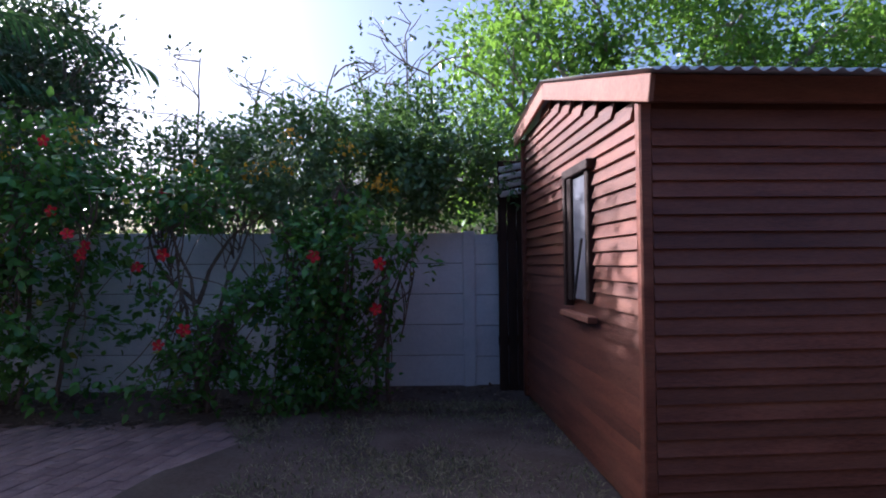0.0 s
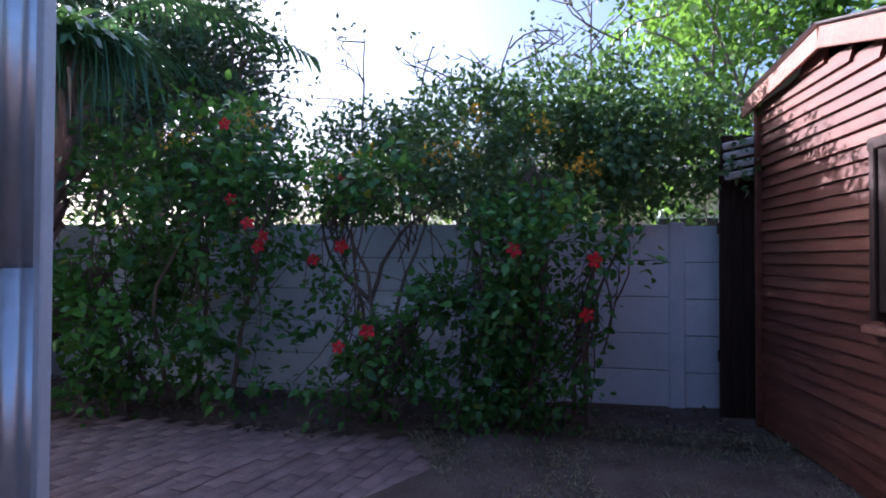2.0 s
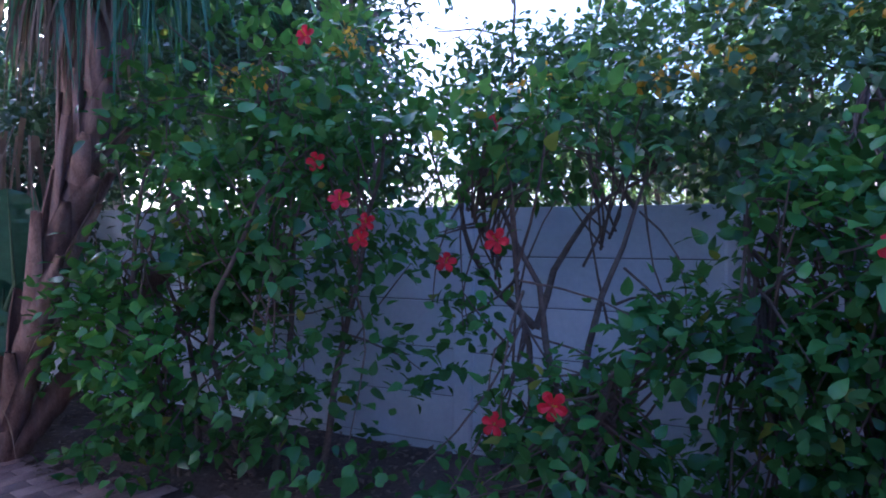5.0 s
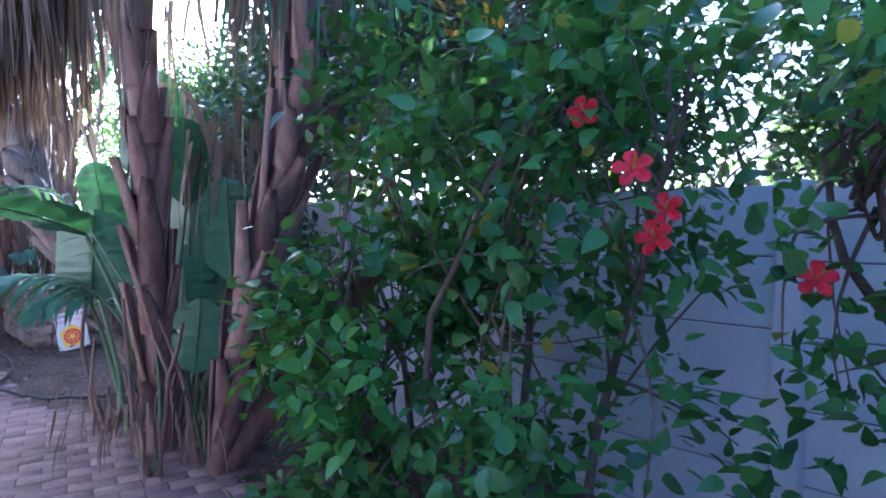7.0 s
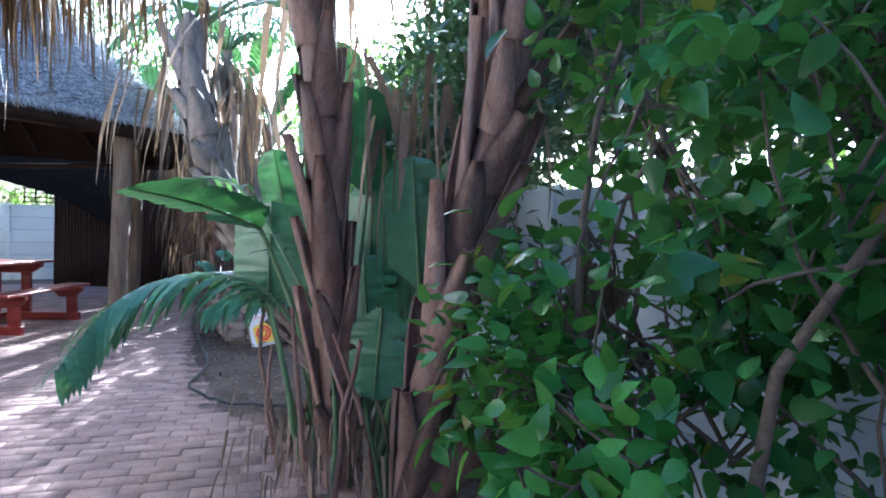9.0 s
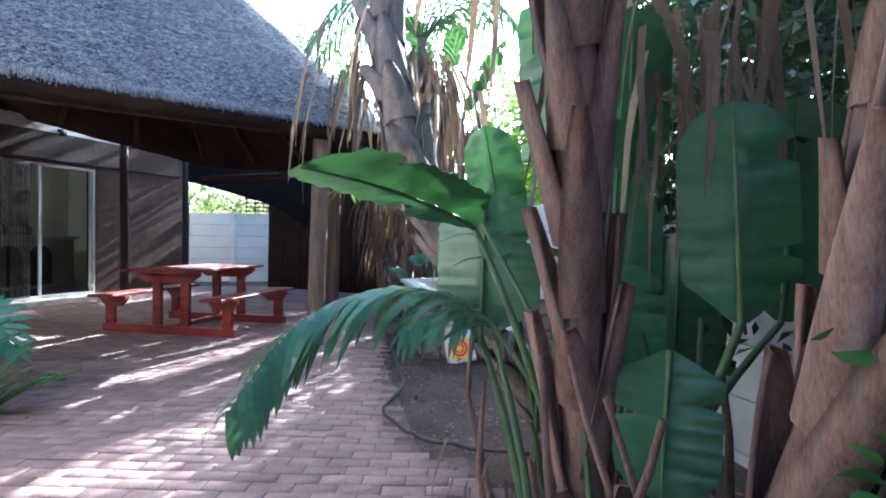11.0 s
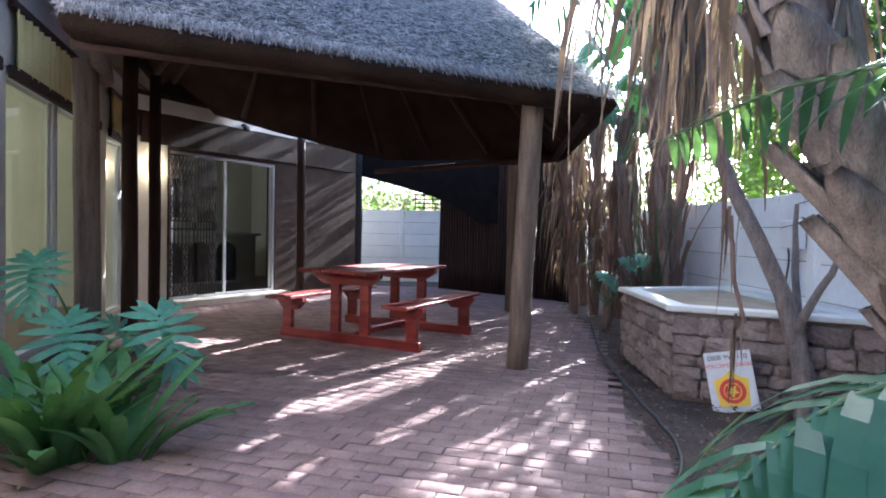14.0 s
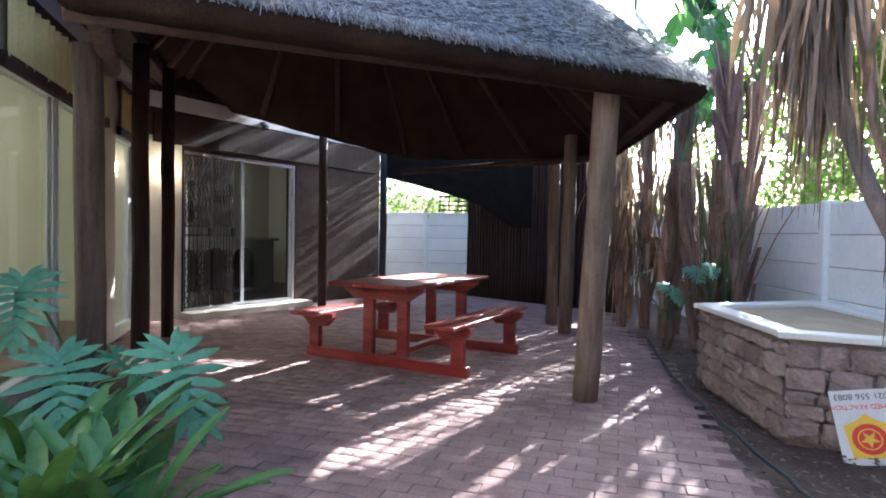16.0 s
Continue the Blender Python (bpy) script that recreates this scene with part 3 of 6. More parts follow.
def on_b(s, out=0.0, z=0.0, turn=0.0):
    """A place on the patio wall: s metres from the corner, out from its face."""
    p = CB + DB * s + Vector((0.484, 0.875, 0)).normalized() * out
    return Matrix.Translation((p.x, p.y, z)) @ pose(0, 0, 0, 0, 0, math.degrees(math.atan2(DB.y, DB.x)) + turn)


def on_a(s, out=0.0, z=0.0, turn=0.0):
    """A place on the window wall: s metres from the corner towards the garden, out from its face."""
    p = CB + DA * s + Vector((-DA.y, DA.x, 0)) * out
    return Matrix.Translation((p.x, p.y, z)) @ pose(0, 0, 0, 0, 0, math.degrees(math.atan2(DA.y, DA.x)) + turn)


def wall_run(name, place, side, length, height, thick, holes, mat, label):
    w = thing(name, (0, 0, 0), 0, label, "wall", kind="structure")

    def slab(nm, x0, x1, z0, z1):
        block(nm, x1 - x0, thick, z1 - z0, mat, w, place((x0 + x1) / 2, -thick / 2, (z0 + z1) / 2), 0)

    x = -0.2
    for x0, x1, z0, z1 in holes:
        slab("pier", x, x0, 0, height)
        if z0 > 0:
            slab("apron", x0, x1, 0, z0)
        slab("lintel", x0, x1, z1, height)
        x = x1
    slab("pier", x, length, 0, height)
    return w


def sliding_door(name, place, s0, s1, z0, z1, label, leaves=2):
    d = thing(name, (0, 0, 0), 0, label, "door", kind="structure")
    W = s1 - s0
    for s in (s0 + 0.025, s1 - 0.025):
        block("jamb", 0.05, 0.09, z1 - z0, M["alu"], d, place(s, -0.06, (z0 + z1) / 2), 0.004)
    for z in (z0 + 0.02, z1 - 0.025):
        block("head", W, 0.09, 0.05, M["alu"], d, place((s0 + s1) / 2, -0.06, z), 0.004)
    for i in range(leaves):
        a = s0 + 0.04 + (W - 0.08) * i / leaves
        b = s0 + 0.04 + (W - 0.08) * (i + 1) / leaves
        y = -0.05 - 0.035 * (i % 2)
        for s in (a + 0.02, b - 0.02):
            block("stile", 0.045, 0.03, z1 - z0 - 0.08, M["alu"], d, place(s, y, (z0 + z1) / 2), 0.003)
        p = block("pane", b - a - 0.06, 0.006, z1 - z0 - 0.1, M["glass"], d, place((a + b) / 2, y, (z0 + z1) / 2), 0)
        p.visible_shadow = False
    return d


def security_gate(place, s0, s1, z0, z1, label, bars=7):
    """Folded concertina gate: uprights and crossed lattice strips."""
    g = thing("security_gate", (0, 0, 0), 0, label, "gate", "security gates")
    W = s1 - s0
    for i in range(bars):
        s = s0 + W * i / (bars - 1)
        block("upright", 0.014, 0.014, z1 - z0, M["gate_steel"], g, place(s, 0.03, (z0 + z1) / 2), 0.002)
    cell = W / (bars - 1)
    rows = int((z1 - z0) / 0.17)
    pcs = []
    for k in range(rows):
        zz = z0 + 0.04 + k * (z1 - z0 - 0.08) / rows
        if rows // 2 - 1 <= k <= rows // 2:
            continue
        for i in range(bars - 1):
            for up in (1, -1):
                m = place(s0 + cell * (i + 0.5), 0.045 if up > 0 else 0.05, zz + 0.08) @ pose(0, 0, 0, 0, -up * math.degrees(math.atan2(0.15, cell)), 0)
                L = math.hypot(0.15, cell)
                c = [m @ Vector(q) for q in ((-L / 2, 0, -0.007), (L / 2, 0, -0.007), (L / 2, 0, 0.007), (-L / 2, 0, 0.007),
                                             (-L / 2, 0.004, -0.007), (L / 2, 0.004, -0.007), (L / 2, 0.004, 0.007), (-L / 2, 0.004, 0.007))]
                pcs.append((c, [(0, 1, 2, 3), (4, 7, 6, 5), (0, 4, 5, 1), (3, 2, 6, 7)]))
    v, f = merge(pcs)
    tagged(part("lattice", mesh("lattice", v, f, M["gate_steel"]), g), kind="stuff")
    for z in (z0 + 0.02, (z0 + z1) / 2 - 0.05, (z0 + z1) / 2 + 0.08, z1 - 0.02):
        block("rail", W, 0.02, 0.025, M["gate_steel"], g, place((s0 + s1) / 2, 0.035, z), 0.002)
    block("lock", 0.05, 0.05, 0.14, M["black"], g, place(s1, 0.04, (z0 + z1) / 2), 0.006)
    return g


def house():
    wall_run("wall_patio", on_b, 1, 4.97, 3.3, 0.24, ((0.62, 2.72, 0.1, 2.45),), M["facebrick"], "dark brown facebrick patio wall of the house")
    wall_run("wall_lounge", on_a, 1, 9.0, 3.3, 0.24, ((0.45, 1.3, 0.1, 2.4), (1.75, 4.2, 0.1, 2.46), (4.4, 5.6, 0.1, 2.46)), M["plaster"], "cream plastered lounge wall of the house")
    # pale plaster surround of the patio door
    t = thing("trim_patio", (0, 0, 0), 0, "pale fascia board along the house wall", "trim", kind="structure")
    block("fascia", 4.4, 0.03, 0.22, M["fascia"], t, on_b(2.3, 0.02, 3.1), 0.004)
    block("fascia", 6.5, 0.03, 0.22, M["fascia"], t, on_a(3.3, 0.02, 3.1), 0.004)
    # dark sheets added to shut out the sky under the thatch, dark as the shade there
    block("infill", 5.1, 0.05, 1.5, M["dark_wood"], t, on_b(2.45, -0.06, 3.9), 0, "added dark sheet closing the gap between house wall and thatch")
    block("infill", 4.6, 0.05, 0.8, M["dark_wood"], t, on_a(2.2, -0.06, 3.6), 0, "added dark sheet closing the gap between house wall and thatch")
    block("step", 2.3, 0.35, 0.1, M["plaster"], t, on_b(1.7, 0.15, 0.05), 0.01)
    block("surround", 0.5, 0.012, 2.6, M["plaster"], t, on_b(0.33, 0.006, 1.3), 0.002)
    block("beam", 4.7, 0.034, 0.46, M["dark_wood"], t, on_b(2.5, 0.018, 2.74), 0.004, "dark timber beam under the fascia")
    sliding_door("door_patio", on_b, 0.62, 2.72, 0.1, 2.45, "white aluminium sliding patio door", 2)
    sliding_door("door_lounge", on_a, 1.75, 4.2, 0.1, 2.46, "white aluminium sliding lounge door", 2)
    sliding_door("window_lounge", on_a, 4.4, 5.6, 0.1, 2.46, "tall white aluminium window", 1)
    sliding_door("window_corner", on_a, 0.45, 1.3, 0.1, 2.4, "tall white aluminium side window", 1)
    security_gate(on_b, 0.62, 1.02, 0.14, 2.4, "brown steel concertina gate folded at the patio door")
    security_gate(on_b, 1.1, 1.42, 0.14, 2.4, "brown steel concertina gate folded at the patio door")
    security_gate(on_a, 2.1, 2.5, 0.14, 2.44, "brown steel concertina gate folded at the lounge door")
    # rooms behind the glass
    r = thing("room_lounge", (0, 0, 0), 0, "cream painted lounge behind the sliding doors", "room", kind="structure")
    block("back_wall", 9.4, 0.1, 3.2, M["room"], r, on_a(4.2, -4.2, 1.6), 0)
    block("side_wall", 0.1, 4.0, 3.2, M["room"], r, on_a(8.8, -2.2, 1.6), 0)
    # partition kept short so that the lounge bulb also lights the patio room
    block("side_wall", 0.1, 1.3, 3.2, M["room"], r, on_a(0.22, -0.92, 1.6), 0)
    # unseen wedge added behind the corner to keep the sky out
    link = Vector((1.9, -3.85, 0)) - Vector((-1.9, -2.75, 0))
    mid = CB + Vector((0, -3.3, 0))
    turned = pose(0, 0, 0, 0, 0, math.degrees(math.atan2(link.y, link.x)))
    block("back_wall", link.length, 0.1, 3.2, M["room"], r, Matrix.Translation((mid.x, mid.y - 0.25, 1.6)) @ turned, 0)
    block("floor", link.length, 3.4, 0.05, M["room_floor"], r, Matrix.Translation((mid.x, mid.y + 1.4, 0.055)) @ turned, 0)
    block("ceiling", link.length, 3.4, 0.05, M["room"], r, Matrix.Translation((mid.x, mid.y + 1.4, 3.27)) @ turned, 0)
    block("floor", 9.4, 4.2, 0.06, M["room_floor"], r, on_a(4.2, -2.3, 0.07), 0)
    block("ceiling", 9.4, 4.4, 0.06, M["room"], r, on_a(4.2, -2.3, 3.2), 0)
    q = thing("room_patio", (0, 0, 0), 0, "pale room behind the patio door", "room", kind="structure")
    block("back_wall", 5.4, 0.1, 3.2, M["dim_room"], q, on_b(2.4, -3.4, 1.6), 0)
    block("side_wall", 0.1, 3.2, 3.2, M["dim_room"], q, on_b(4.9, -1.9, 1.6), 0)
    block("floor", 5.4, 3.2, 0.06, M["room_floor"], q, on_b(2.4, -1.85, 0.065), 0)
    block("ceiling", 5.4, 3.4, 0.06, M["dim_room"], q, on_b(2.4, -1.8, 3.22), 0)
    # gathered pelmet curtains
    for s0, s1 in ((0.5, 1.25), (1.8, 4.15), (4.45, 5.55)):
        c = thing("pelmet_curtain", (0, 0, 0), 0, "gathered pale yellow pelmet curtain above the lounge glass", "curtain", "pelmet curtains")
        n = int((s1 - s0) / 0.012)
        vs, fs = [], []
        for i in range(n + 1):
            s = s0 + (s1 - s0) * i / n
            o = 0.045 + 0.02 * math.sin(s * 46) + 0.006 * math.sin(s * 17)
            for z in (2.44, 2.92):
                vs.append(on_a(s, o, z).translation)
        for i in range(n):
            fs.append((2 * i, 2 * i + 2, 2 * i + 3, 2 * i + 1))
        part("cloth", mesh("cloth", vs, fs, M["curtain"], True), c)
        block("rail", s1 - s0 + 0.1, 0.05, 0.1, M["dark_wood"], c, on_a((s0 + s1) / 2, 0.04, 2.42), 0.006)
        block("rail", s1 - s0 + 0.1, 0.05, 0.07, M["dark_wood"], c, on_a((s0 + s1) / 2, 0.04, 2.95), 0.006)
    for place, s, o, z in ((on_a, 2.75, -4.1, 1.95), (on_b, 0.33, 0.03, 2.15)):
        w = thing("wall_lamp", (0, 0, 0), 0, "small lit square wall lamp on a pale wall", "lamp", "wall lamps")
        block("backplate", 0.14, 0.02, 0.16, M["white"], w, place(s, o, z), 0.004)
        block("shade", 0.12, 0.08, 0.14, M["lamp"], w, place(s, o + 0.05, z), 0.01, "glowing warm shade")
        bulb = bpy.data.lights.new("bulb", "POINT")
        # lounge bulb, stronger and off the wall, is added fill for the room
        bulb.energy, bulb.color, bulb.shadow_soft_size = (26 if s > 1 else 0.4), (1.0, 0.88, 0.66), 0.06
        new("bulb", bulb).matrix_world = place(s, o + (0.45 if s > 1 else 0.2), z)
    k = thing("cupboard", (0, 0, 0), 0, "brown wooden cupboard in the lounge", "cupboard")
    block("body", 0.9, 0.5, 1.9, M["tan"], k, on_a(4.0, -3.85, 1.05), 0.01)
    block("door", 0.42, 0.02, 1.8, M["tan"], k, on_a(3.78, -3.58, 1.05), 0.006)
    block("door", 0.42, 0.02, 1.8, M["tan"], k, on_a(4.22, -3.58, 1.05), 0.006)
    # counter with arches and a dark hatch in the patio room
    bar = thing("bar_counter", (0, 0, 0), 0, "pale plastered bar counter with arched niches", "counter")
    block("body", 2.6, 0.3, 1.0, M["dim_room"], bar, on_b(2.4, -1.9, 0.6), 0.01)
    block("top", 2.7, 0.45, 0.06, M["white"], bar, on_b(2.4, -1.85, 1.13), 0.01)
    # niches are flat plates, the shade of the recess given by dark colour
    for i in range(3):
        a = bmesh.new()
        bmesh.ops.create_cone(a, cap_ends=True, segments=20, radius1=0.24, radius2=0.24, depth=0.02, matrix=pose(0, 0, 0.28, 90, 0, 0))
        box(0.48, 0.02, 0.56, 0, (0, 0, 0), a)
        part("niche", from_bm("niche", a, M["gate_steel"]), bar, "flat dark plate for the shade in an arched niche", on_b(1.7 + i * 0.62, -1.74, 0.45))
    h = thing("hatch", (0, 0, 0), 0, "dark serving hatch with a pale frame", "hatch")
    # black plate paints the hatch's dark inside on the back wall
    block("opening", 1.2, 0.02, 0.9, M["black"], h, on_b(2.3, -3.32, 1.9), 0)
    for ds, dz, sx, sz in ((0, 0.47, 1.34, 0.07), (0, -0.47, 1.34, 0.07), (-0.63, 0, 0.07, 0.9), (0.63, 0, 0.07, 0.9)):
        block("frame", sx, 0.05, sz, M["white"], h, on_b(2.3 + ds, -3.31, 1.9 + dz), 0.006)
    lamp = thing("patio_lamp", (0, 0, 0), 0, "small black lamp bracket on the house fascia", "lamp")
    block("bracket", 0.06, 0.1, 0.05, M["black"], lamp, on_b(1.95, 0.07, 3.05), 0.01)
    block("cage", 0.11, 0.11, 0.1, M["black"], lamp, on_b(1.95, 0.13, 2.99), 0.03)
    # roof slab that keeps the sky out of the rooms
    rf = thing("house_roof", (0, 0, 0), 0, "flat dark roof edge of the house", "roof", kind="structure")
    block("slab", 9.8, 5.1, 0.14, M["dark_wood"], rf, on_a(4.6, -2.2, 3.36), 0.01)
    block("slab", 5.4, 3.6, 0.14, M["dark_wood"], rf, on_b(2.4, -1.85, 3.38), 0.01)


house()


# ---- thatched lapa ----
SIDE, CENTRE, EAVE, PITCH = 3.78, Vector((-12.45, 0.75, 0)), 2.46, 1.0
LIFT = (0.0, -0.05, 0.0, 0.25, 0.95, 0.95)
HEX = [CENTRE + Vector((math.sin(-radians(a)), math.cos(radians(a)), 0)) * SIDE for a in (266, 326, 26, 86, 146, 206)]
HEX[5] = Vector((-12.1, -1.75, 0))
HEX[1] = Vector((-10.55, 4.05, 0))


def lapa():
    roof = thing("lapa_roof", (CENTRE.x, CENTRE.y, 0), 0, "weathered grey thatched hip roof of the open lapa", "roof")
    apex = EAVE + SIDE * 0.866 * PITCH
    top, under, n, mm = [], [], 40, 18
    c = CENTRE
    g = np.random.default_rng(11)
    sv, sf = [], []
    base = 0
    pos_all, dir_all, nor_all = [], [], []
    for k in range(6):
        a, b = HEX[k] - c, HEX[(k + 1) % 6] - c
        vs = []
        for j in range(mm + 1):
            q = j / mm
            for i in range(n + 1):
                w = i / n
                p = a.lerp(b, w) * (1 - q)
                near_hip = min(w, 1 - w) * (1 - q)
                low = EAVE + LIFT[k] * (1 - w) + LIFT[(k + 1) % 6] * w
                z = low + (apex - low) * q - 0.05 * math.exp(-near_hip * 18)
                d = noise.noise(Vector((p.x * 2 + k, p.y * 2, z * 2))) * 0.025 + noise.noise(Vector((p.x * 9, p.y * 9, z * 9))) * 0.012
                vs.append((p.x, p.y, z + 0.1 * min(1, q * 6) ** 0.5 + d))
        fs = [(j * (n + 1) + i, j * (n + 1) + i + 1, (j + 1) * (n + 1) + i + 1, (j + 1) * (n + 1) + i) for j in range(mm) for i in range(n)]
        top.append((vs, fs))
        # rounded eave edge and underside
        es = []
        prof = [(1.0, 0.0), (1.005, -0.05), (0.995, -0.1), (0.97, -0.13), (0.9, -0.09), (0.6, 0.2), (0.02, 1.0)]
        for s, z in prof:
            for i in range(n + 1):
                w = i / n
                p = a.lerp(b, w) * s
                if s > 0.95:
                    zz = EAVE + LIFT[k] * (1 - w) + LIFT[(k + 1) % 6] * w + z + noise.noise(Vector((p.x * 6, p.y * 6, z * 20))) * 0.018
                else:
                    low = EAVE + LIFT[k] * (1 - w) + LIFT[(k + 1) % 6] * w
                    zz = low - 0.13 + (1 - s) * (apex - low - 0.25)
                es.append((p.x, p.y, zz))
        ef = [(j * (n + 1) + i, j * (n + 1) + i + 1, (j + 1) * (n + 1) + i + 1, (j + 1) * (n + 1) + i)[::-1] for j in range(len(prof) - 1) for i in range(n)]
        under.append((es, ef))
        # loose straw ends on the faces that the garden sees
        if k in (0, 1, 5):
            cnt = 72000 if k == 0 else 11000
            q = 1 - np.sqrt(g.uniform(0, 1, cnt))
            w = g.uniform(0, 1, cnt)
            A, B = np.array(a), np.array(b)
            P = (A[None] * (1 - w[:, None]) + B[None] * w[:, None]) * (1 - q[:, None])
            low = EAVE + LIFT[k] * (1 - w) + LIFT[(k + 1) % 6] * w
            P[:, 2] = low + (apex - low) * q + 0.1 * np.minimum(1, q * 6) ** 0.5 + g.uniform(0.0, 0.06, cnt)
            out = (A + B) / 2
            out = out / np.linalg.norm(out)
            down = np.array([out[0], out[1], -PITCH]) / math.hypot(1, PITCH)
            nor = np.array([out[0] * PITCH, out[1] * PITCH, 1.0])
            side = np.cross(down, nor)
            ang = g.normal(scale=0.9, size=cnt)
            D = down[None] * np.cos(ang)[:, None] + side[None] * np.sin(ang)[:, None] + nor[None] * g.uniform(0.0, 0.3, cnt)[:, None]
            pos_all.append(P)
            dir_all.append(D)
            nor_all.append(np.repeat(nor[None], cnt, 0) + g.normal(scale=0.4, size=(cnt, 3)))
            # cut ends along the eave
            cnt = 5000 if k == 0 else 1500
            w = g.uniform(0, 1, cnt)
            P = (A[None] * (1 - w[:, None]) + B[None] * w[:, None]) * g.uniform(0.985, 1.006, cnt)[:, None]
            P[:, 2] = EAVE + LIFT[k] * (1 - w) + LIFT[(k + 1) % 6] * w + g.uniform(0.03, 0.1, cnt)
            pos_all.append(P)
            dir_all.append(down[None] + g.normal(scale=0.3, size=(cnt, 3)) + np.array([0, 0, -0.2]))
            nor_all.append(np.repeat(out[None], cnt, 0) + g.normal(scale=0.4, size=(cnt, 3)))
    v, f = merge(top)
    part("thatch", mesh("thatch", v, f, M["thatch"], True), roof, "grey sun-bleached thatch")
    # edge and underside carry the painted-in roof shade
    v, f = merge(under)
    part("thatch_edge", mesh("thatch_edge", v, f, M["shaded_underthatch"], True), roof, "trimmed brown thatch edge and underside, darkened for shade")
    P, D, N = np.concatenate(pos_all), np.concatenate(dir_all), np.concatenate(nor_all)
    V, F = scatter_leaves(P, D, N, g.uniform(0.025, 0.085, len(P)), (np.array([(-0.036, 0, 0), (0.036, 0, 0), (0.024, 1, 0.05), (-0.024, 1, 0.05)]), np.array([(0, 1, 2, 3)])))
    tagged(part("straw", quads("straw", V, F, M["straw"]), roof, "loose straw ends lying on the thatch"), kind="stuff")
    # rafters
    for k in range(6):
        for w in (0.0, 0.33, 0.66):
            e = HEX[k].lerp(HEX[(k + 1) % 6], w) - c
            low = EAVE + LIFT[k] * (1 - w) + LIFT[(k + 1) % 6] * w
            a = Vector((e.x * 0.95, e.y * 0.95, low - 0.16 + 0.05 * (apex - low - 0.2)))
            pole("rafter", a, (e.x * 0.03, e.y * 0.03, apex - 0.38), 0.05, 0.035, M["dark_wood"], roof, 8, seed=k * 3)
    # ring beams between the post heads
    ring = [HEX[k] - (HEX[k] - c) * 0.055 for k in range(6)]
    for k in (0, 1, 2):
        a, b = ring[k] - c, ring[(k + 1) % 6] - c
        d = (b - a).normalized() * 0.08
        pole("ring_beam", Vector((a.x, a.y, EAVE - 0.11)) - d, Vector((b.x, b.y, EAVE - 0.11)) + d, 0.05, 0.045, M["dark_wood"], roof, 10, seed=40 + k)
    # beam end that sticks out over the garden post
    pole("beam_end", Vector((-9.3, 0.22, 2.62)) - c, Vector((-10.6, -0.55, 2.58)) - c, 0.07, 0.07, M["pole"], roof, 10, "weathered projecting beam end", seed=50)
    posts = ((-10.8, 3.28, -10.52, 3.36, 0.1, M["pole"]), (-10.2, -0.42, -10.15, -0.42, 0.105, M["pole"]), (-13.95, 3.5, -13.9, 3.52, 0.09, M["pole"]), (-14.75, 3.4, -14.75, 3.4, 0.085, M["pole"]),
             (-11.9, -1.15, -11.9, -1.15, 0.09, M["dark_wood"]), (-12.75, -1.35, -12.75, -1.35, 0.075, M["dark_wood"]), (-15.9, -0.42, -15.9, -0.42, 0.075, M["dark_wood"]), (-17.0, 0.42, -17.0, 0.42, 0.07, M["black"]))
    for i, (x0, y0, x1, y1, r, m) in enumerate(posts):
        t = thing("lapa_post", (x0, y0, 0), 0, "round upright timber post carrying the thatched roof" if m is M["pole"] else "dark round timber post under the thatched roof", "post", "lapa posts")
        pole("shaft", (0, 0, -0.05), (x1 - x0, y1 - y0, 2.62 if m is M["pole"] else 3.2), r, r * 0.94, m, t, 14, seed=60 + i)
    # pole screen at the back, its hidden tops raised to shade the table
    s = thing("pole_screen", (0, 0, 0), 0, "dark screen of upright wooden poles behind the lapa", "screen")
    r = random.Random(8)
    a, b = Vector((-18.3, 2.0, 0)), Vector((-16.2, 4.6, 0))
    for i in range(44):
        p = a.lerp(b, i / 43)
        pole("screen_pole", p, p + Vector((r.uniform(-0.03, 0.03), 0, r.uniform(2.85, 3.1))), 0.035, 0.03, M["dark_wood"], s, 6, seed=200 + i)
    mat_b = (b - a).normalized()
    # black sheet stands for the dark interior seen between the poles
    block("reed_mat", (b - a).length, 0.03, 2.95, M["mesh_cloth"], s, Matrix.Translation(((a.x + b.x) / 2 - 0.12, (a.y + b.y) / 2 - 0.02, 1.47)) @ pose(0, 0, 0, 0, 0, math.degrees(math.atan2(mat_b.y, mat_b.x))), 0, "dark sheet for the shade behind the poles")
    for z in (0.5, 1.3, 2.1):
        pole("cross_pole", a + Vector((-0.06, 0, z)), b + Vector((-0.06, 0, z)), 0.03, 0.03, M["dark_wood"], s, 6, seed=260)
    # sagging shade cloth under the back eave
    cl = thing("shade_cloth", (0, 0, 0), 0, "dark sagging shade cloth hung below the back eave", "cloth")
    vs, fs = [], []
    for i in range(25):
        w = i / 24
        p = Vector((-17.0, 0.45, 0)).lerp(Vector((-17.4, 4.3, 0)), w)
        for j in range(6):
            q = j / 5
            sag = 0.16 * math.sin(math.pi * min(1, w * 2.2)) * (1 - 0.3 * w)
            vs.append((p.x + 0.05 * math.sin(w * 9), p.y, 3.3 - q * (0.95 + sag * 0.6 + 0.9 * min(1, w * 1.6) ** 2)))
    for i in range(24):
        for j in range(5):
            fs.append((i * 6 + j, i * 6 + j + 1, (i + 1) * 6 + j + 1, (i + 1) * 6 + j))
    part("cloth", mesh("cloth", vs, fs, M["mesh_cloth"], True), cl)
    wire = thing("loose_cable", (0, 0, 0), 0, "thin pale cable hanging from the fascia", "cable")
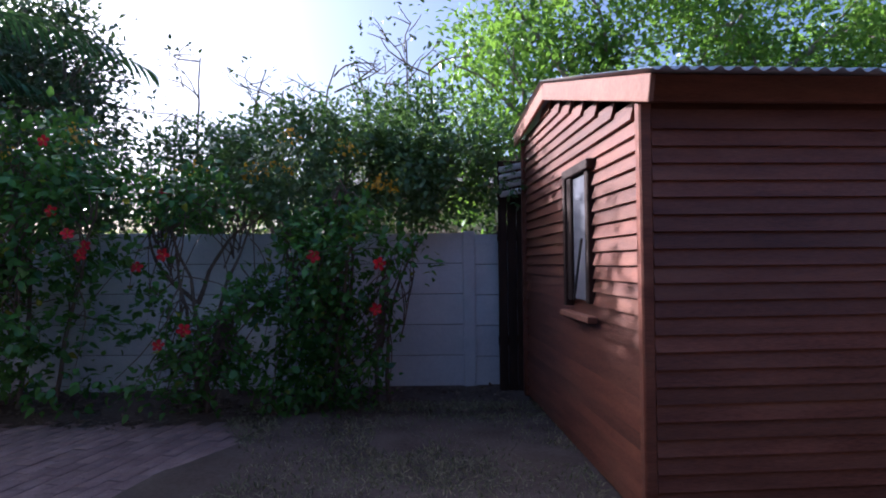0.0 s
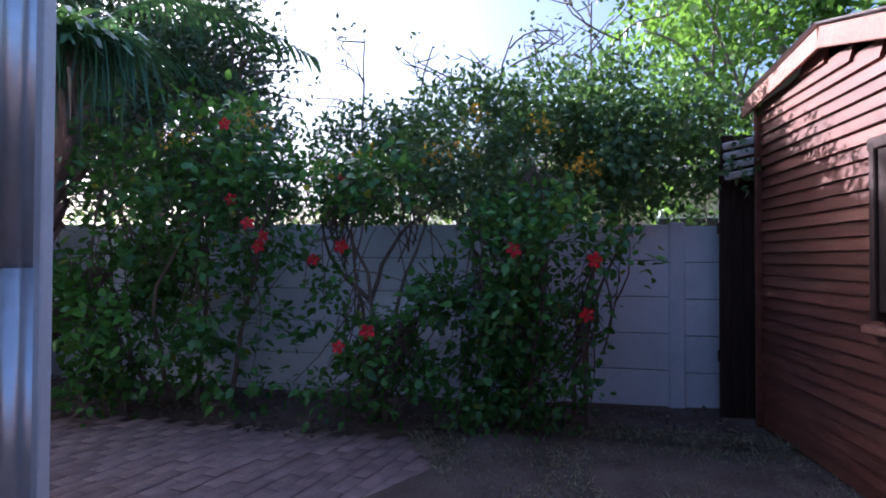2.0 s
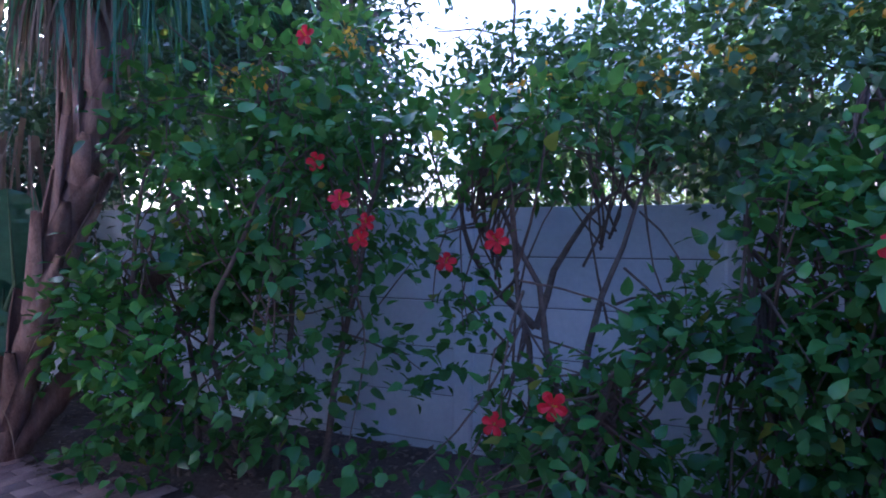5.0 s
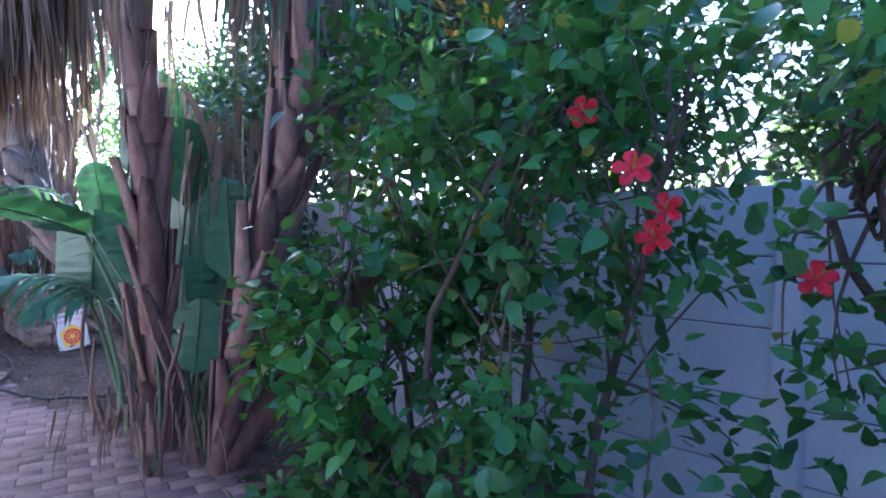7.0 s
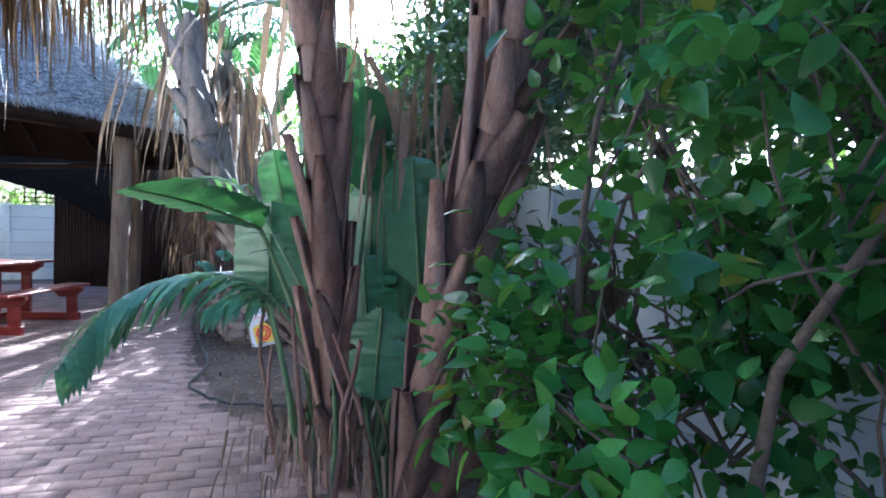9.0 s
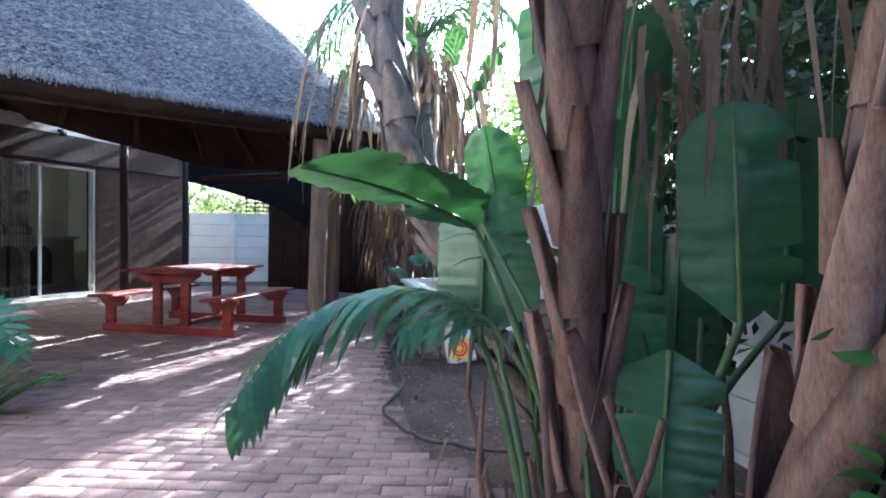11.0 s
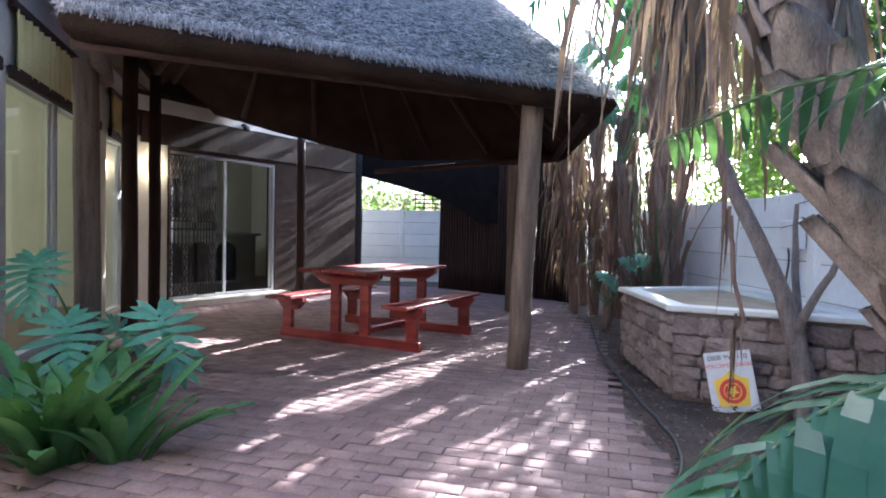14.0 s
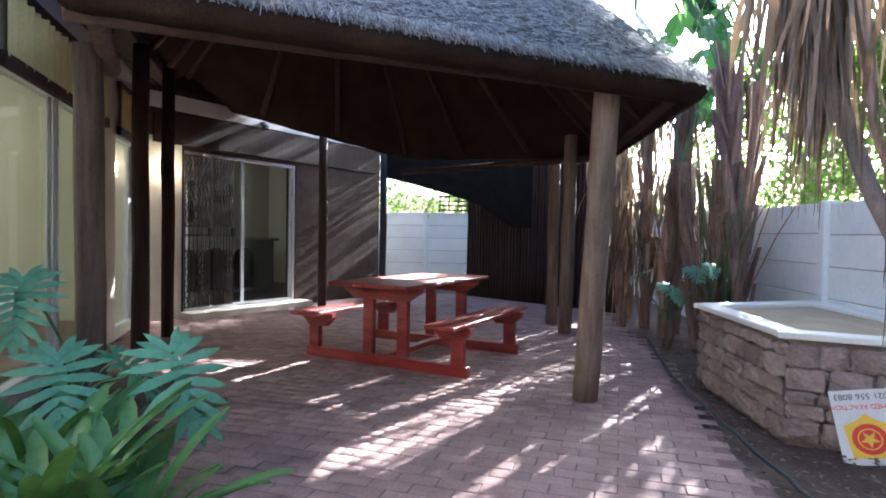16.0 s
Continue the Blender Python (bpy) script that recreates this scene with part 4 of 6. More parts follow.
    pts = [on_a(0.7 + 0.05 * math.sin(i), 0.12 + 0.03 * math.sin(i * 1.7), 3.05 - i * 0.1).translation for i in range(9)]
    v, f = tube(pts, [0.008] * 9, 5)
    part("strand", mesh("strand", v, f, M["white"], True), wire)


lapa()


def picnic_table():
    """Local frame: x across from bench to bench, y along the planks."""
    t = thing("picnic_table", (-12.25, 1.72, 0), 66.8, "red painted wooden picnic table with attached benches", "table")
    L, H = 1.8, 0.82
    red = M["red_paint"]

    def plank(name, sx, sy, sz, x, y, z, turn=0.0, tilt=0.0):
        return block(name, sx, sy, sz, red, t, pose(x, y, z, 0, tilt, turn), 0.006)

    for i in range(6):
        plank("top_plank", 0.142, L, 0.035, -0.375 + i * 0.15, 0, H - 0.0175)
    for sx in (-1, 1):
        for i in range(2):
            plank("seat_plank", 0.15, L, 0.035, sx * (0.7 + i * 0.155), 0, 0.48)
    for y in (-0.62, 0.62):
        plank("base_rail", 1.86, 0.07, 0.11, 0, y, 0.055)
        v = [(-0.44, 0, H - 0.036), (0.44, 0, H - 0.036), (0.44, 0, H - 0.08), (0.3, 0, H - 0.17), (-0.3, 0, H - 0.17), (-0.44, 0, H - 0.08)]
        bearer = bmesh.new()
        fr = [bearer.verts.new((x, -0.035, z)) for x, _, z in v]
        bk = [bearer.verts.new((x, 0.035, z)) for x, _, z in v]
        bearer.faces.new(fr)
        bearer.faces.new(bk[::-1])
        for i in range(6):
            j = (i + 1) % 6
            bearer.faces.new((fr[i], bk[i], bk[j], fr[j]))
        part("table_bearer", from_bm("table_bearer", bearer, red), t, "", pose(0, y, 0))
        for sx in (-1, 1):
            plank("table_leg", 0.12, 0.06, H - 0.14, sx * 0.2, y + 0.066, (H - 0.14) / 2 + 0.05)
            plank("bench_leg", 0.13, 0.06, 0.36, sx * 0.83, y, 0.285)
            sb = bmesh.new()
            pr = [(-0.19, 0.461), (0.19, 0.461), (0.19, 0.42), (0.1, 0.33), (-0.1, 0.33), (-0.19, 0.42)]
            fr = [sb.verts.new((x, -0.033, z)) for x, z in pr]
            bk = [sb.verts.new((x, 0.033, z)) for x, z in pr]
            sb.faces.new(fr)
            sb.faces.new(bk[::-1])
            for i in range(6):
                j = (i + 1) % 6
                sb.faces.new((fr[i], bk[i], bk[j], fr[j]))
            part("seat_bearer", from_bm("seat_bearer", sb, red), t, "", pose(sx * 0.78, y - 0.004, 0))
    plank("stretcher", 0.09, 1.2, 0.06, 0, 0, 0.09)
    return t


picnic_table()


# ---- stone planter, sign, meter box ----
def stone_planter():
    p = thing("stone_planter", (0, 0, 0), 0, "raised planter clad in rough brown stone with a white coping", "planter")
    c = [Vector((-10.08, 4.44, 0)), Vector((-11.6, 4.43, 0)), Vector((-12.1, 5.68, 0)), Vector((-9.55, 5.68, 0))]
    H = 0.66
    core = bmesh.new()
    ins = [q + (Vector((-10.9, 5.1, 0)) - q).normalized() * 0.03 for q in c]
    lo = [core.verts.new((q.x, q.y, -0.05)) for q in ins]
    hi = [core.verts.new((q.x, q.y, H)) for q in ins]
    core.faces.new(hi[::-1])
    for i in range(4):
        j = (i + 1) % 4
        core.faces.new((lo[i], hi[i], hi[j], lo[j]))
    part("core", from_bm("core", core, M["mortar"]), p, "grey mortar core")
    r = random.Random(5)
    stones = []
    for a, b in ((c[0], c[1]), (c[3], c[0]), (c[1], c[2])):
        L = (b - a).length
        d = (b - a).normalized()
        out = Vector((-d.y, d.x, 0))
        if ((a + b) / 2 - Vector((-10.9, 5.1, 0))).dot(out) < 0:
            out = -out
        z = 0.0
        while z < H - 0.03:
            h = min(r.choice((0.09, 0.12, 0.15)), H - z)
            x = 0.0
            while x < L - 0.02:
                w = min(r.uniform(0.14, 0.34), L - x)
                if L - x - w < 0.08:
                    w = L - x
                bm = box(w - 0.006, 0.06, h - 0.006, 0.02)
                bmesh.ops.subdivide_edges(bm, edges=[e for e in bm.edges if e.calc_length() > 0.07], cuts=2, use_grid_fill=True)
                for v in bm.verts:
                    v.co += Vector((r.uniform(-1, 1), r.uniform(-1, 1) * 1.3, r.uniform(-1, 1))) * 0.009
                m = Matrix.Translation(a + d * (x + w / 2) + out * r.uniform(-0.004, 0.012) + Vector((0, 0, z + h / 2))) @ pose(0, 0, 0, 0, 0, math.degrees(math.atan2(d.y, d.x)))
                part("stone", from_bm("stone", bm, M["stone"]), p, "", m)
                x += w
            z += h
    for i, (a, b) in enumerate(((c[0], c[1]), (c[1], c[2]), (c[2], c[3]), (c[3], c[0]))):
        d = (b - a).normalized()
        mid = (a + b) / 2 + (Vector((-10.9, 5.1, 0)) - (a + b) / 2).normalized() * 0.05
        block("coping", (b - a).length + 0.08, 0.17, 0.045, M["white"], p, Matrix.Translation((mid.x, mid.y, H + 0.022 + (0.003 if i % 2 else 0))) @ pose(0, 0, 0, 0, 0, math.degrees(math.atan2(d.y, d.x))), 0.008, "white painted coping")
    f = bmesh.new()
    fv = [f.verts.new((q.x, q.y, H + 0.012)) for q in [q + (Vector((-10.9, 5.1, 0)) - q) * 0.1 for q in c]]
    f.faces.new(fv[::-1])
    part("fill", from_bm("fill", f, M["water"]), p, "pale sandy fill")


stone_planter()


def text_mesh(s, size, mat, name="lettering"):
    cu = bpy.data.curves.new(name, "FONT")
    cu.body, cu.size, cu.align_x, cu.align_y, cu.extrude = s, size, "CENTER", "CENTER", 0.0006
    ob = bpy.data.objects.new(name, cu)
    scene.collection.objects.link(ob)
    me = bpy.data.meshes.new_from_object(ob.evaluated_get(bpy.context.evaluated_depsgraph_get()))
    bpy.data.objects.remove(ob)
    me.materials.clear()
    me.materials.append(mat)
    return me


def sign():
    """Upside-down alarm sign leaning on the planter; local x across, z up, face to -y."""
    s = thing("alarm_sign", (0, 0, 0), 0, "white alarm company sign leaning upside down against the planter", "sign")
    s.matrix_world = Matrix.Translation((-9.73, 4.79, -0.01)) @ pose(0, 0, 0, 0, 0, 62) @ pose(0, 0, 0, -11, -13, 0) @ Matrix.Scale(0.98, 4)
    W, H = 0.32, 0.44
    part("board", from_bm("board", box(W, 0.006, H, 0.002, (0, 0, H / 2)), M["sign_white"]), s)
    part("number", text_mesh("021 556 8083", 0.05, M["sign_ink"]), s, "dark printed telephone number", pose(0, -0.005, 0.4) @ pose(0, 0, 0, 90, 180, 0))
    part("words", text_mesh("ARMED REACTION", 0.04, M["sign_red"]), s, "red printed words", pose(0, -0.005, 0.34) @ pose(0, 0, 0, 90, 180, 0))

    def plate(name, pts, mat, y, label=""):
        b = bmesh.new()
        a = [b.verts.new((x, y, z)) for x, z in pts]
        q = [b.verts.new((x, y - 0.001, z)) for x, z in pts]
        b.faces.new(a)
        b.faces.new(q[::-1])
        for i in range(len(pts)):
            j = (i + 1) % len(pts)
            b.faces.new((a[i], q[i], q[j], a[j]))
        bmesh.ops.recalc_face_normals(b, faces=b.faces[:])
        part(name, from_bm(name, b, mat), s, label)

    cz = 0.17
    plate("shield", [(-0.1, cz - 0.13), (0.1, cz - 0.13), (0.12, cz + 0.06), (0.05, cz + 0.09), (0, cz + 0.13), (-0.05, cz + 0.09), (-0.12, cz + 0.06)], M["sign_yellow"], -0.004, "yellow shield")
    plate("ring", [(0.09 * math.cos(i * math.pi / 12), cz - 0.02 + 0.09 * math.sin(i * math.pi / 12)) for i in range(24)], M["sign_red"], -0.006, "red disc")
    plate("inner_disc", [(0.062 * math.cos(i * math.pi / 12), cz - 0.02 + 0.062 * math.sin(i * math.pi / 12)) for i in range(24)], M["sign_yellow"], -0.008)
    plate("star_ground", [(0.055 * math.cos(i * math.pi / 12), cz - 0.02 + 0.055 * math.sin(i * math.pi / 12)) for i in range(24)], M["sign_red"], -0.010)
    plate("star", [((0.05 if i % 2 == 0 else 0.022) * math.sin(i * math.pi / 5), cz - 0.02 - (0.05 if i % 2 == 0 else 0.022) * math.cos(i * math.pi / 5)) for i in range(10)], M["sign_yellow"], -0.012, "yellow star")


sign()


def meter_box():
    b = thing("meter_box", (-10.75, 5.66, 1.15), 0, "pale grey electric box on the garden wall with a black cable", "box")
    block("case", 0.24, 0.1, 0.26, M["precast"], b, pose(0, 0, 0.13), 0.012)
    block("lid", 0.22, 0.015, 0.24, M["precast"], b, pose(0, -0.055, 0.13), 0.006)
    pts = [(0.02, -0.05, 0.02 - i * 0.07 + 0.0) for i in range(9)]
    v, f = tube([(x + 0.02 * math.sin(i), y, z) for i, (x, y, z) in enumerate(pts)], [0.009] * 9, 6)
    part("cable", mesh("cable", v, f, M["black"], True), b, "black cable")
    block("plug", 0.05, 0.05, 0.09, M["black"], b, pose(0.03, -0.05, -0.55), 0.012)


meter_box()


def hose():
    h = thing("garden_hose", (0, 0, 0), 0, "thin black irrigation hose lying on the ground", "hose")
    ctrl = [(-7.0, 4.75), (-7.35, 4.2), (-7.6, 3.95), (-8.1, 3.85), (-8.7, 4.05), (-9.3, 4.1), (-10.2, 4.12), (-11.2, 4.15), (-12.4, 4.3), (-13.8, 4.5)]
    pts = []
    for i in range(len(ctrl) - 1):
        for k in range(6):
            u = k / 6
            p0, p1, p2, p3 = (Vector((*ctrl[max(0, min(len(ctrl) - 1, i + d))], 0)) for d in (-1, 0, 1, 2))
            p = 0.5 * ((2 * p1) + (p2 - p0) * u + (2 * p0 - 5 * p1 + 4 * p2 - p3) * u * u + (3 * p1 - p0 - 3 * p2 + p3) * u ** 3)
            pts.append((p.x, p.y, 0.045 + 0.012 * math.sin(i * 3 + u * 5)))
    v, f = tube(pts, [0.013] * len(pts), 7)
    part("pipe", mesh("pipe", v, f, M["black"], True), h)


hose()


# ---- plants ----
HIB, SMALL = leaf_shape(0.32, 0.07, 0.16), simple_leaf(0.26)


def foliage(parent, name, V, F, mat, label=""):
    return tagged(part(name, quads(name, V, F, mat), parent, label), kind="stuff")


def flower(parent, at, out, size=0.055, mat=None, seed=0):
    """Open flower: five ruffled petals and a column."""
    r = random.Random(seed)
    z = Vector(out).normalized()
    q = z.to_track_quat("Z", "Y").to_matrix().to_4x4()
    m = Matrix.Translation(at) @ q @ pose(0, 0, 0, 0, 0, r.uniform(0, 70))
    head = part("flower", mesh("flower", *tube([(0, 0, -0.035), (0, 0, 0.0)], [0.005, 0.009], 6), M["stalk"]), parent, "open scarlet hibiscus flower" if mat is M["petal"] else "", m)
    vs, fs = [], []
    for k in range(5):
        a = k * 2 * math.pi / 5
        o = len(vs)
        for i, (rad, half, h) in enumerate(((0.05, 0.05, 0.0), (0.45, 0.3, 0.12), (0.85, 0.42, 0.2), (1.08, 0.22, 0.12))):
            for s in (-1, 0, 1):
                w = a + s * half / max(rad, 0.3) * 0.95
                vs.append((size * rad * math.cos(w), size * rad * math.sin(w), size * (h + 0.06 * abs(s) + r.uniform(-0.05, 0.05))))
        for i in range(3):
            for s in range(2):
                fs.append((o + i * 3 + s, o + i * 3 + s + 1, o + i * 3 + s + 4, o + i * 3 + s + 3))
    part("petals", mesh("petals", vs, fs, mat), head)
    part("column", mesh("column", *tube([(0, 0, 0), (0.006, 0, size * 0.7), (0.012, 0, size * 1.15)], [0.003, 0.0025, 0.004], 5), M["yellow"]), head)


def bush(name, at, stems, blobs, count, per, size, mat, label, seed, shape=HIB, gap=0.45, keep=None, flowers=(), yellow=(), r0=0.022, shell=0.45):
    b = thing(name, at, 0, label, "bush", "hibiscus hedge" if "hibiscus" in name else "")
    A = np.array(at)
    tubes = []
    for i, (s, e) in enumerate(stems):
        tubes.append(limb(s, e, r0, r0 * 0.35, seed * 31 + i, 0.14, 8, 7))
    P, W = crown_points(blobs, count, gap, 2.1, shell, seed)
    if keep is not None:
        k = keep(P)
        P, W = P[k], W[k]
    r = random.Random(seed)
    for i in range(0, len(P), max(1, len(P) // 170)):
        p = Vector(P[i])
        s, e = min(stems, key=lambda q: (Vector(q[0]).lerp(Vector(q[1]), 0.7) - p).length + r.uniform(0, 0.5))
        e = Vector(s).lerp(Vector(e), r.uniform(0.35, 1.0))
        if (e - p).length < 0.95:
            tubes.append(limb(e, p, 0.008, 0.003, seed * 77 + i, 0.12, 5, 4))
    v, f = merge(tubes)
    v = [Vector(q) - Vector(at) for q in v]
    part("branchwork", mesh("branchwork", v, f, M["twig"], True), b, "thin grey-brown branches")
    V, F = sprays(P, W, per, size, shape, seed, 0.06, keep=keep)
    foliage(b, "foliage", V - A, F, mat)
    for i, p in enumerate(flowers):
        flower(b, Vector(p) - Vector(at), (0.25 * r.uniform(-1, 1) + 0.2, -1, r.uniform(-0.1, 0.5)), r.uniform(0.043, 0.053), M["petal"], seed * 9 + i)
    for i, p in enumerate(yellow):
        q, w = crown_points([(*p, 0.13, 0.1, 0.07)], 9, 0, 1, 0.2, i)
        V, F = sprays(q, w, 4, 0.035, leaf_shape(0.4, 0.1, 0.2), i, 0.03)
        part("blossom", quads("blossom", V - A, F, M["yellow"]), b, "cluster of small yellow trumpet flowers")
    return b


def clear_of_path(P):
    return (P[:, 1] > 4.06) & ~((np.abs(P[:, 1] - 5.76) < 0.09) & (P[:, 2] < 1.72))


bush("hibiscus_bush", (-3.75, 4.9, 0),
     [((-3.9, 4.95, 0), (-4.3, 4.7, 1.9)), ((-3.8, 4.9, 0), (-3.3, 4.6, 1.8)), ((-3.7, 5.0, 0), (-3.8, 5.1, 2.4)), ((-3.4, 4.95, 0), (-2.9, 4.8, 1.9)), ((-4.3, 5.0, 0), (-4.6, 4.8, 1.4))],
     [(-4.0, 4.85, 0.95, 0.75, 0.6, 0.8), (-3.45, 4.8, 1.55, 0.75, 0.6, 0.6), (-4.15, 4.85, 1.85, 0.65, 0.55, 0.5), (-4.5, 4.5, 0.85, 0.32, 0.28, 0.5), (-4.3, 4.5, 0.25, 0.35, 0.3, 0.25), (-3.75, 4.95, 2.2, 0.9, 0.65, 0.45), (-3.2, 4.8, 0.55, 0.5, 0.45, 0.5), (-2.75, 4.75, 1.9, 0.5, 0.45, 0.35)],
     1020, 5, 0.084, M["hibiscus"], "tall green hibiscus bush with scarlet flowers before the garden wall", 1, keep=clear_of_path, gap=0.62,
     flowers=((-2.88, 4.6, 1.42), (-2.9, 4.58, 1.34), (-2.85, 4.34, 1.5), (-3.07, 4.48, 1.69), (-3.06, 4.38, 2.22)),
     yellow=((-3.33, 5.1, 2.45), (-3.68, 4.7, 2.2), (-3.1, 4.8, 2.35)))
# low shoots in the brightened leaf colour, where sky light should reach
bush("hibiscus_bush", (-4.2, 4.72, 0),
     [((-4.2, 4.72, 0), (-4.45, 4.4, 0.95)), ((-4.15, 4.72, 0), (-4.0, 4.4, 0.9)), ((-4.2, 4.75, 0), (-4.6, 4.6, 1.3))],
     [(-4.45, 4.4, 0.8, 0.26, 0.22, 0.32), (-4.1, 4.38, 0.75, 0.35, 0.2, 0.36), (-4.62, 4.6, 1.25, 0.25, 0.2, 0.2)],
     64, 6, 0.095, M["lit_hibiscus"], "low hibiscus shoots beside the trunks, leaves coloured brighter for sky light", 8, keep=clear_of_path, gap=0.3, r0=0.014)
bush("hibiscus_bush", (-2.1, 4.9, 0),
     [((-2.1, 4.9, 0), (-2.55, 5.1, 1.75)), ((-2.05, 4.92, 0), (-1.7, 5.2, 1.7)), ((-2.1, 4.9, 0), (-2.25, 4.8, 1.5)), ((-2.0, 4.85, 0), (-1.75, 4.6, 0.9)), ((-2.25, 5.24, 0.9), (-2.6, 5.0, 1.6)), ((-2.25, 5.24, 0.9), (-1.6, 5.3, 1.75))],
     [(-1.95, 4.62, 0.5, 0.42, 0.35, 0.36), (-2.25, 4.6, 0.3, 0.35, 0.3, 0.28), (-2.1, 4.85, 1.78, 0.5, 0.4, 0.25), (-2.5, 4.85, 1.15, 0.2, 0.25, 0.3), (-1.55, 4.7, 0.95, 0.22, 0.25, 0.25)],
     340, 6, 0.078, M["hibiscus"], "open hibiscus bush with bare forked stems before the garden wall", 2, keep=clear_of_path, gap=0.52,
     flowers=((-2.2, 4.42, 0.64), (-1.95, 4.3, 0.77), (-2.3, 4.72, 1.86), (-2.56, 4.78, 1.24), (-2.26, 4.62, 1.34)))
bush("hibiscus_bush", (-1.05, 4.95, 0),
     [((-1.1, 4.95, 0), (-1.35, 4.8, 1.6)), ((-1.0, 4.95, 0), (-0.75, 4.7, 1.5)), ((-1.0, 5.0, 0), (-0.9, 5.0, 2.0)), ((-0.6, 5.0, 0), (-0.45, 4.8, 1.3)), ((-0.5, 5.05, 0), (-0.2, 4.9, 1.5))],
     [(-1.05, 4.8, 0.95, 0.45, 0.4, 0.75), (-0.85, 4.7, 1.35, 0.45, 0.4, 0.4), (-1.0, 4.75, 0.28, 0.6, 0.35, 0.3), (-0.35, 4.75, 1.25, 0.3, 0.25, 0.2), (-0.5, 4.8, 0.85, 0.15, 0.2, 0.2), (-0.6, 4.8, 0.5, 0.2, 0.2, 0.2)],
     640, 6, 0.072, M["hibiscus"], "leafy hibiscus bush with red flowers before the garden wall", 3, keep=clear_of_path,
     flowers=((-0.99, 4.35, 1.31), (-0.49, 4.33, 1.25), (-0.53, 4.45, 0.9)))
bush("creeper_hedge", (-1.5, 6.1, 0),
     [((-3.5, 6.2, 0), (-3.3, 6.0, 2.3)), ((-2.2, 6.3, 0), (-2.4, 6.1, 2.5)), ((-1.2, 6.2, 0), (-1.0, 5.9, 2.6)), ((-0.4, 6.3, 0), (0.0, 6.0, 2.4)), ((0.5, 6.3, 0), (0.6, 6.0, 2.3))],
     [(-4.5, 5.7, 2.1, 0.7, 0.5, 0.45), (-3.6, 5.5, 2.05, 0.7, 0.6, 0.45), (-2.1, 5.6, 1.95, 0.6, 0.5, 0.25), (-2.7, 6.15, 2.3, 0.75, 0.45, 0.5), (-1.8, 6.2, 2.45, 0.75, 0.45, 0.55), (-1.2, 5.4, 2.15, 0.9, 0.7, 0.6), (-0.3, 5.5, 2.2, 0.8, 0.65, 0.6), (0.45, 5.6, 2.15, 0.45, 0.5, 0.5), (-0.4, 6.3, 2.7, 1.1, 0.5, 0.5), (-2.3, 6.05, 1.8, 1.7, 0.3, 0.35), (-4.2, 6.0, 1.8, 1.0, 0.3, 0.4), (-0.3, 6.0, 1.85, 1.0, 0.3, 0.4)],
     4300, 7, 0.06, M["creeper"], "dark flowering creeper hedge spilling over the garden wall", 4, gap=0.53, keep=clear_of_path,
     yellow=((-1.68, 5.0, 2.05), (-1.41, 4.95, 2.1), (-0.83, 4.95, 2.27), (-0.43, 5.0, 1.92), (-0.55, 4.95, 1.95), (-1.3, 5.0, 2.4), (-2.2, 5.0, 2.1)))


bush("shade_hedge", (-6.8, 5.4, 0),
     [((-6.4, 5.35, 0), (-6.2, 5.3, 2.4)), ((-7.4, 5.4, 0), (-7.5, 5.3, 2.2)), ((-5.3, 5.4, 0), (-5.2, 5.3, 2.4))],
     [(-6.3, 5.3, 1.9, 0.8, 0.35, 1.3), (-7.4, 5.35, 1.7, 0.7, 0.3, 1.2), (-6.9, 6.5, 2.7, 1.4, 0.5, 1.2), (-5.3, 6.3, 2.8, 1.1, 0.5, 1.1), (-8.9, 6.6, 2.3, 0.9, 0.4, 0.8), (-8.2, 6.4, 3.3, 1.3, 0.4, 1.0)],
     2700, 6, 0.1, M["hedge"], "dense dark shrubs along the wall behind the strelitzias", 6, shape=SMALL, gap=0.3, keep=clear_of_path)
bush("wall_creeper", (-21.0, 1.2, 0),
     [((-20.9, 0.6, 0), (-20.7, 0.7, 2.0)), ((-20.9, 1.6, 0), (-20.7, 1.7, 2.0)), ((-20.9, 2.8, 0), (-20.8, 2.9, 2.0))],
     [(-20.9, 0.6, 2.2, 0.5, 0.9, 0.4), (-20.9, 2.2, 2.3, 0.5, 1.0, 0.5), (-20.4, 0.9, 1.95, 0.25, 0.4, 0.25), (-21.0, 3.8, 2.5, 0.5, 1.2, 0.7)],
     420, 6, 0.1, M["sunny"], "green creeper hanging over the far wall", 7, shape=SMALL, gap=0.4)


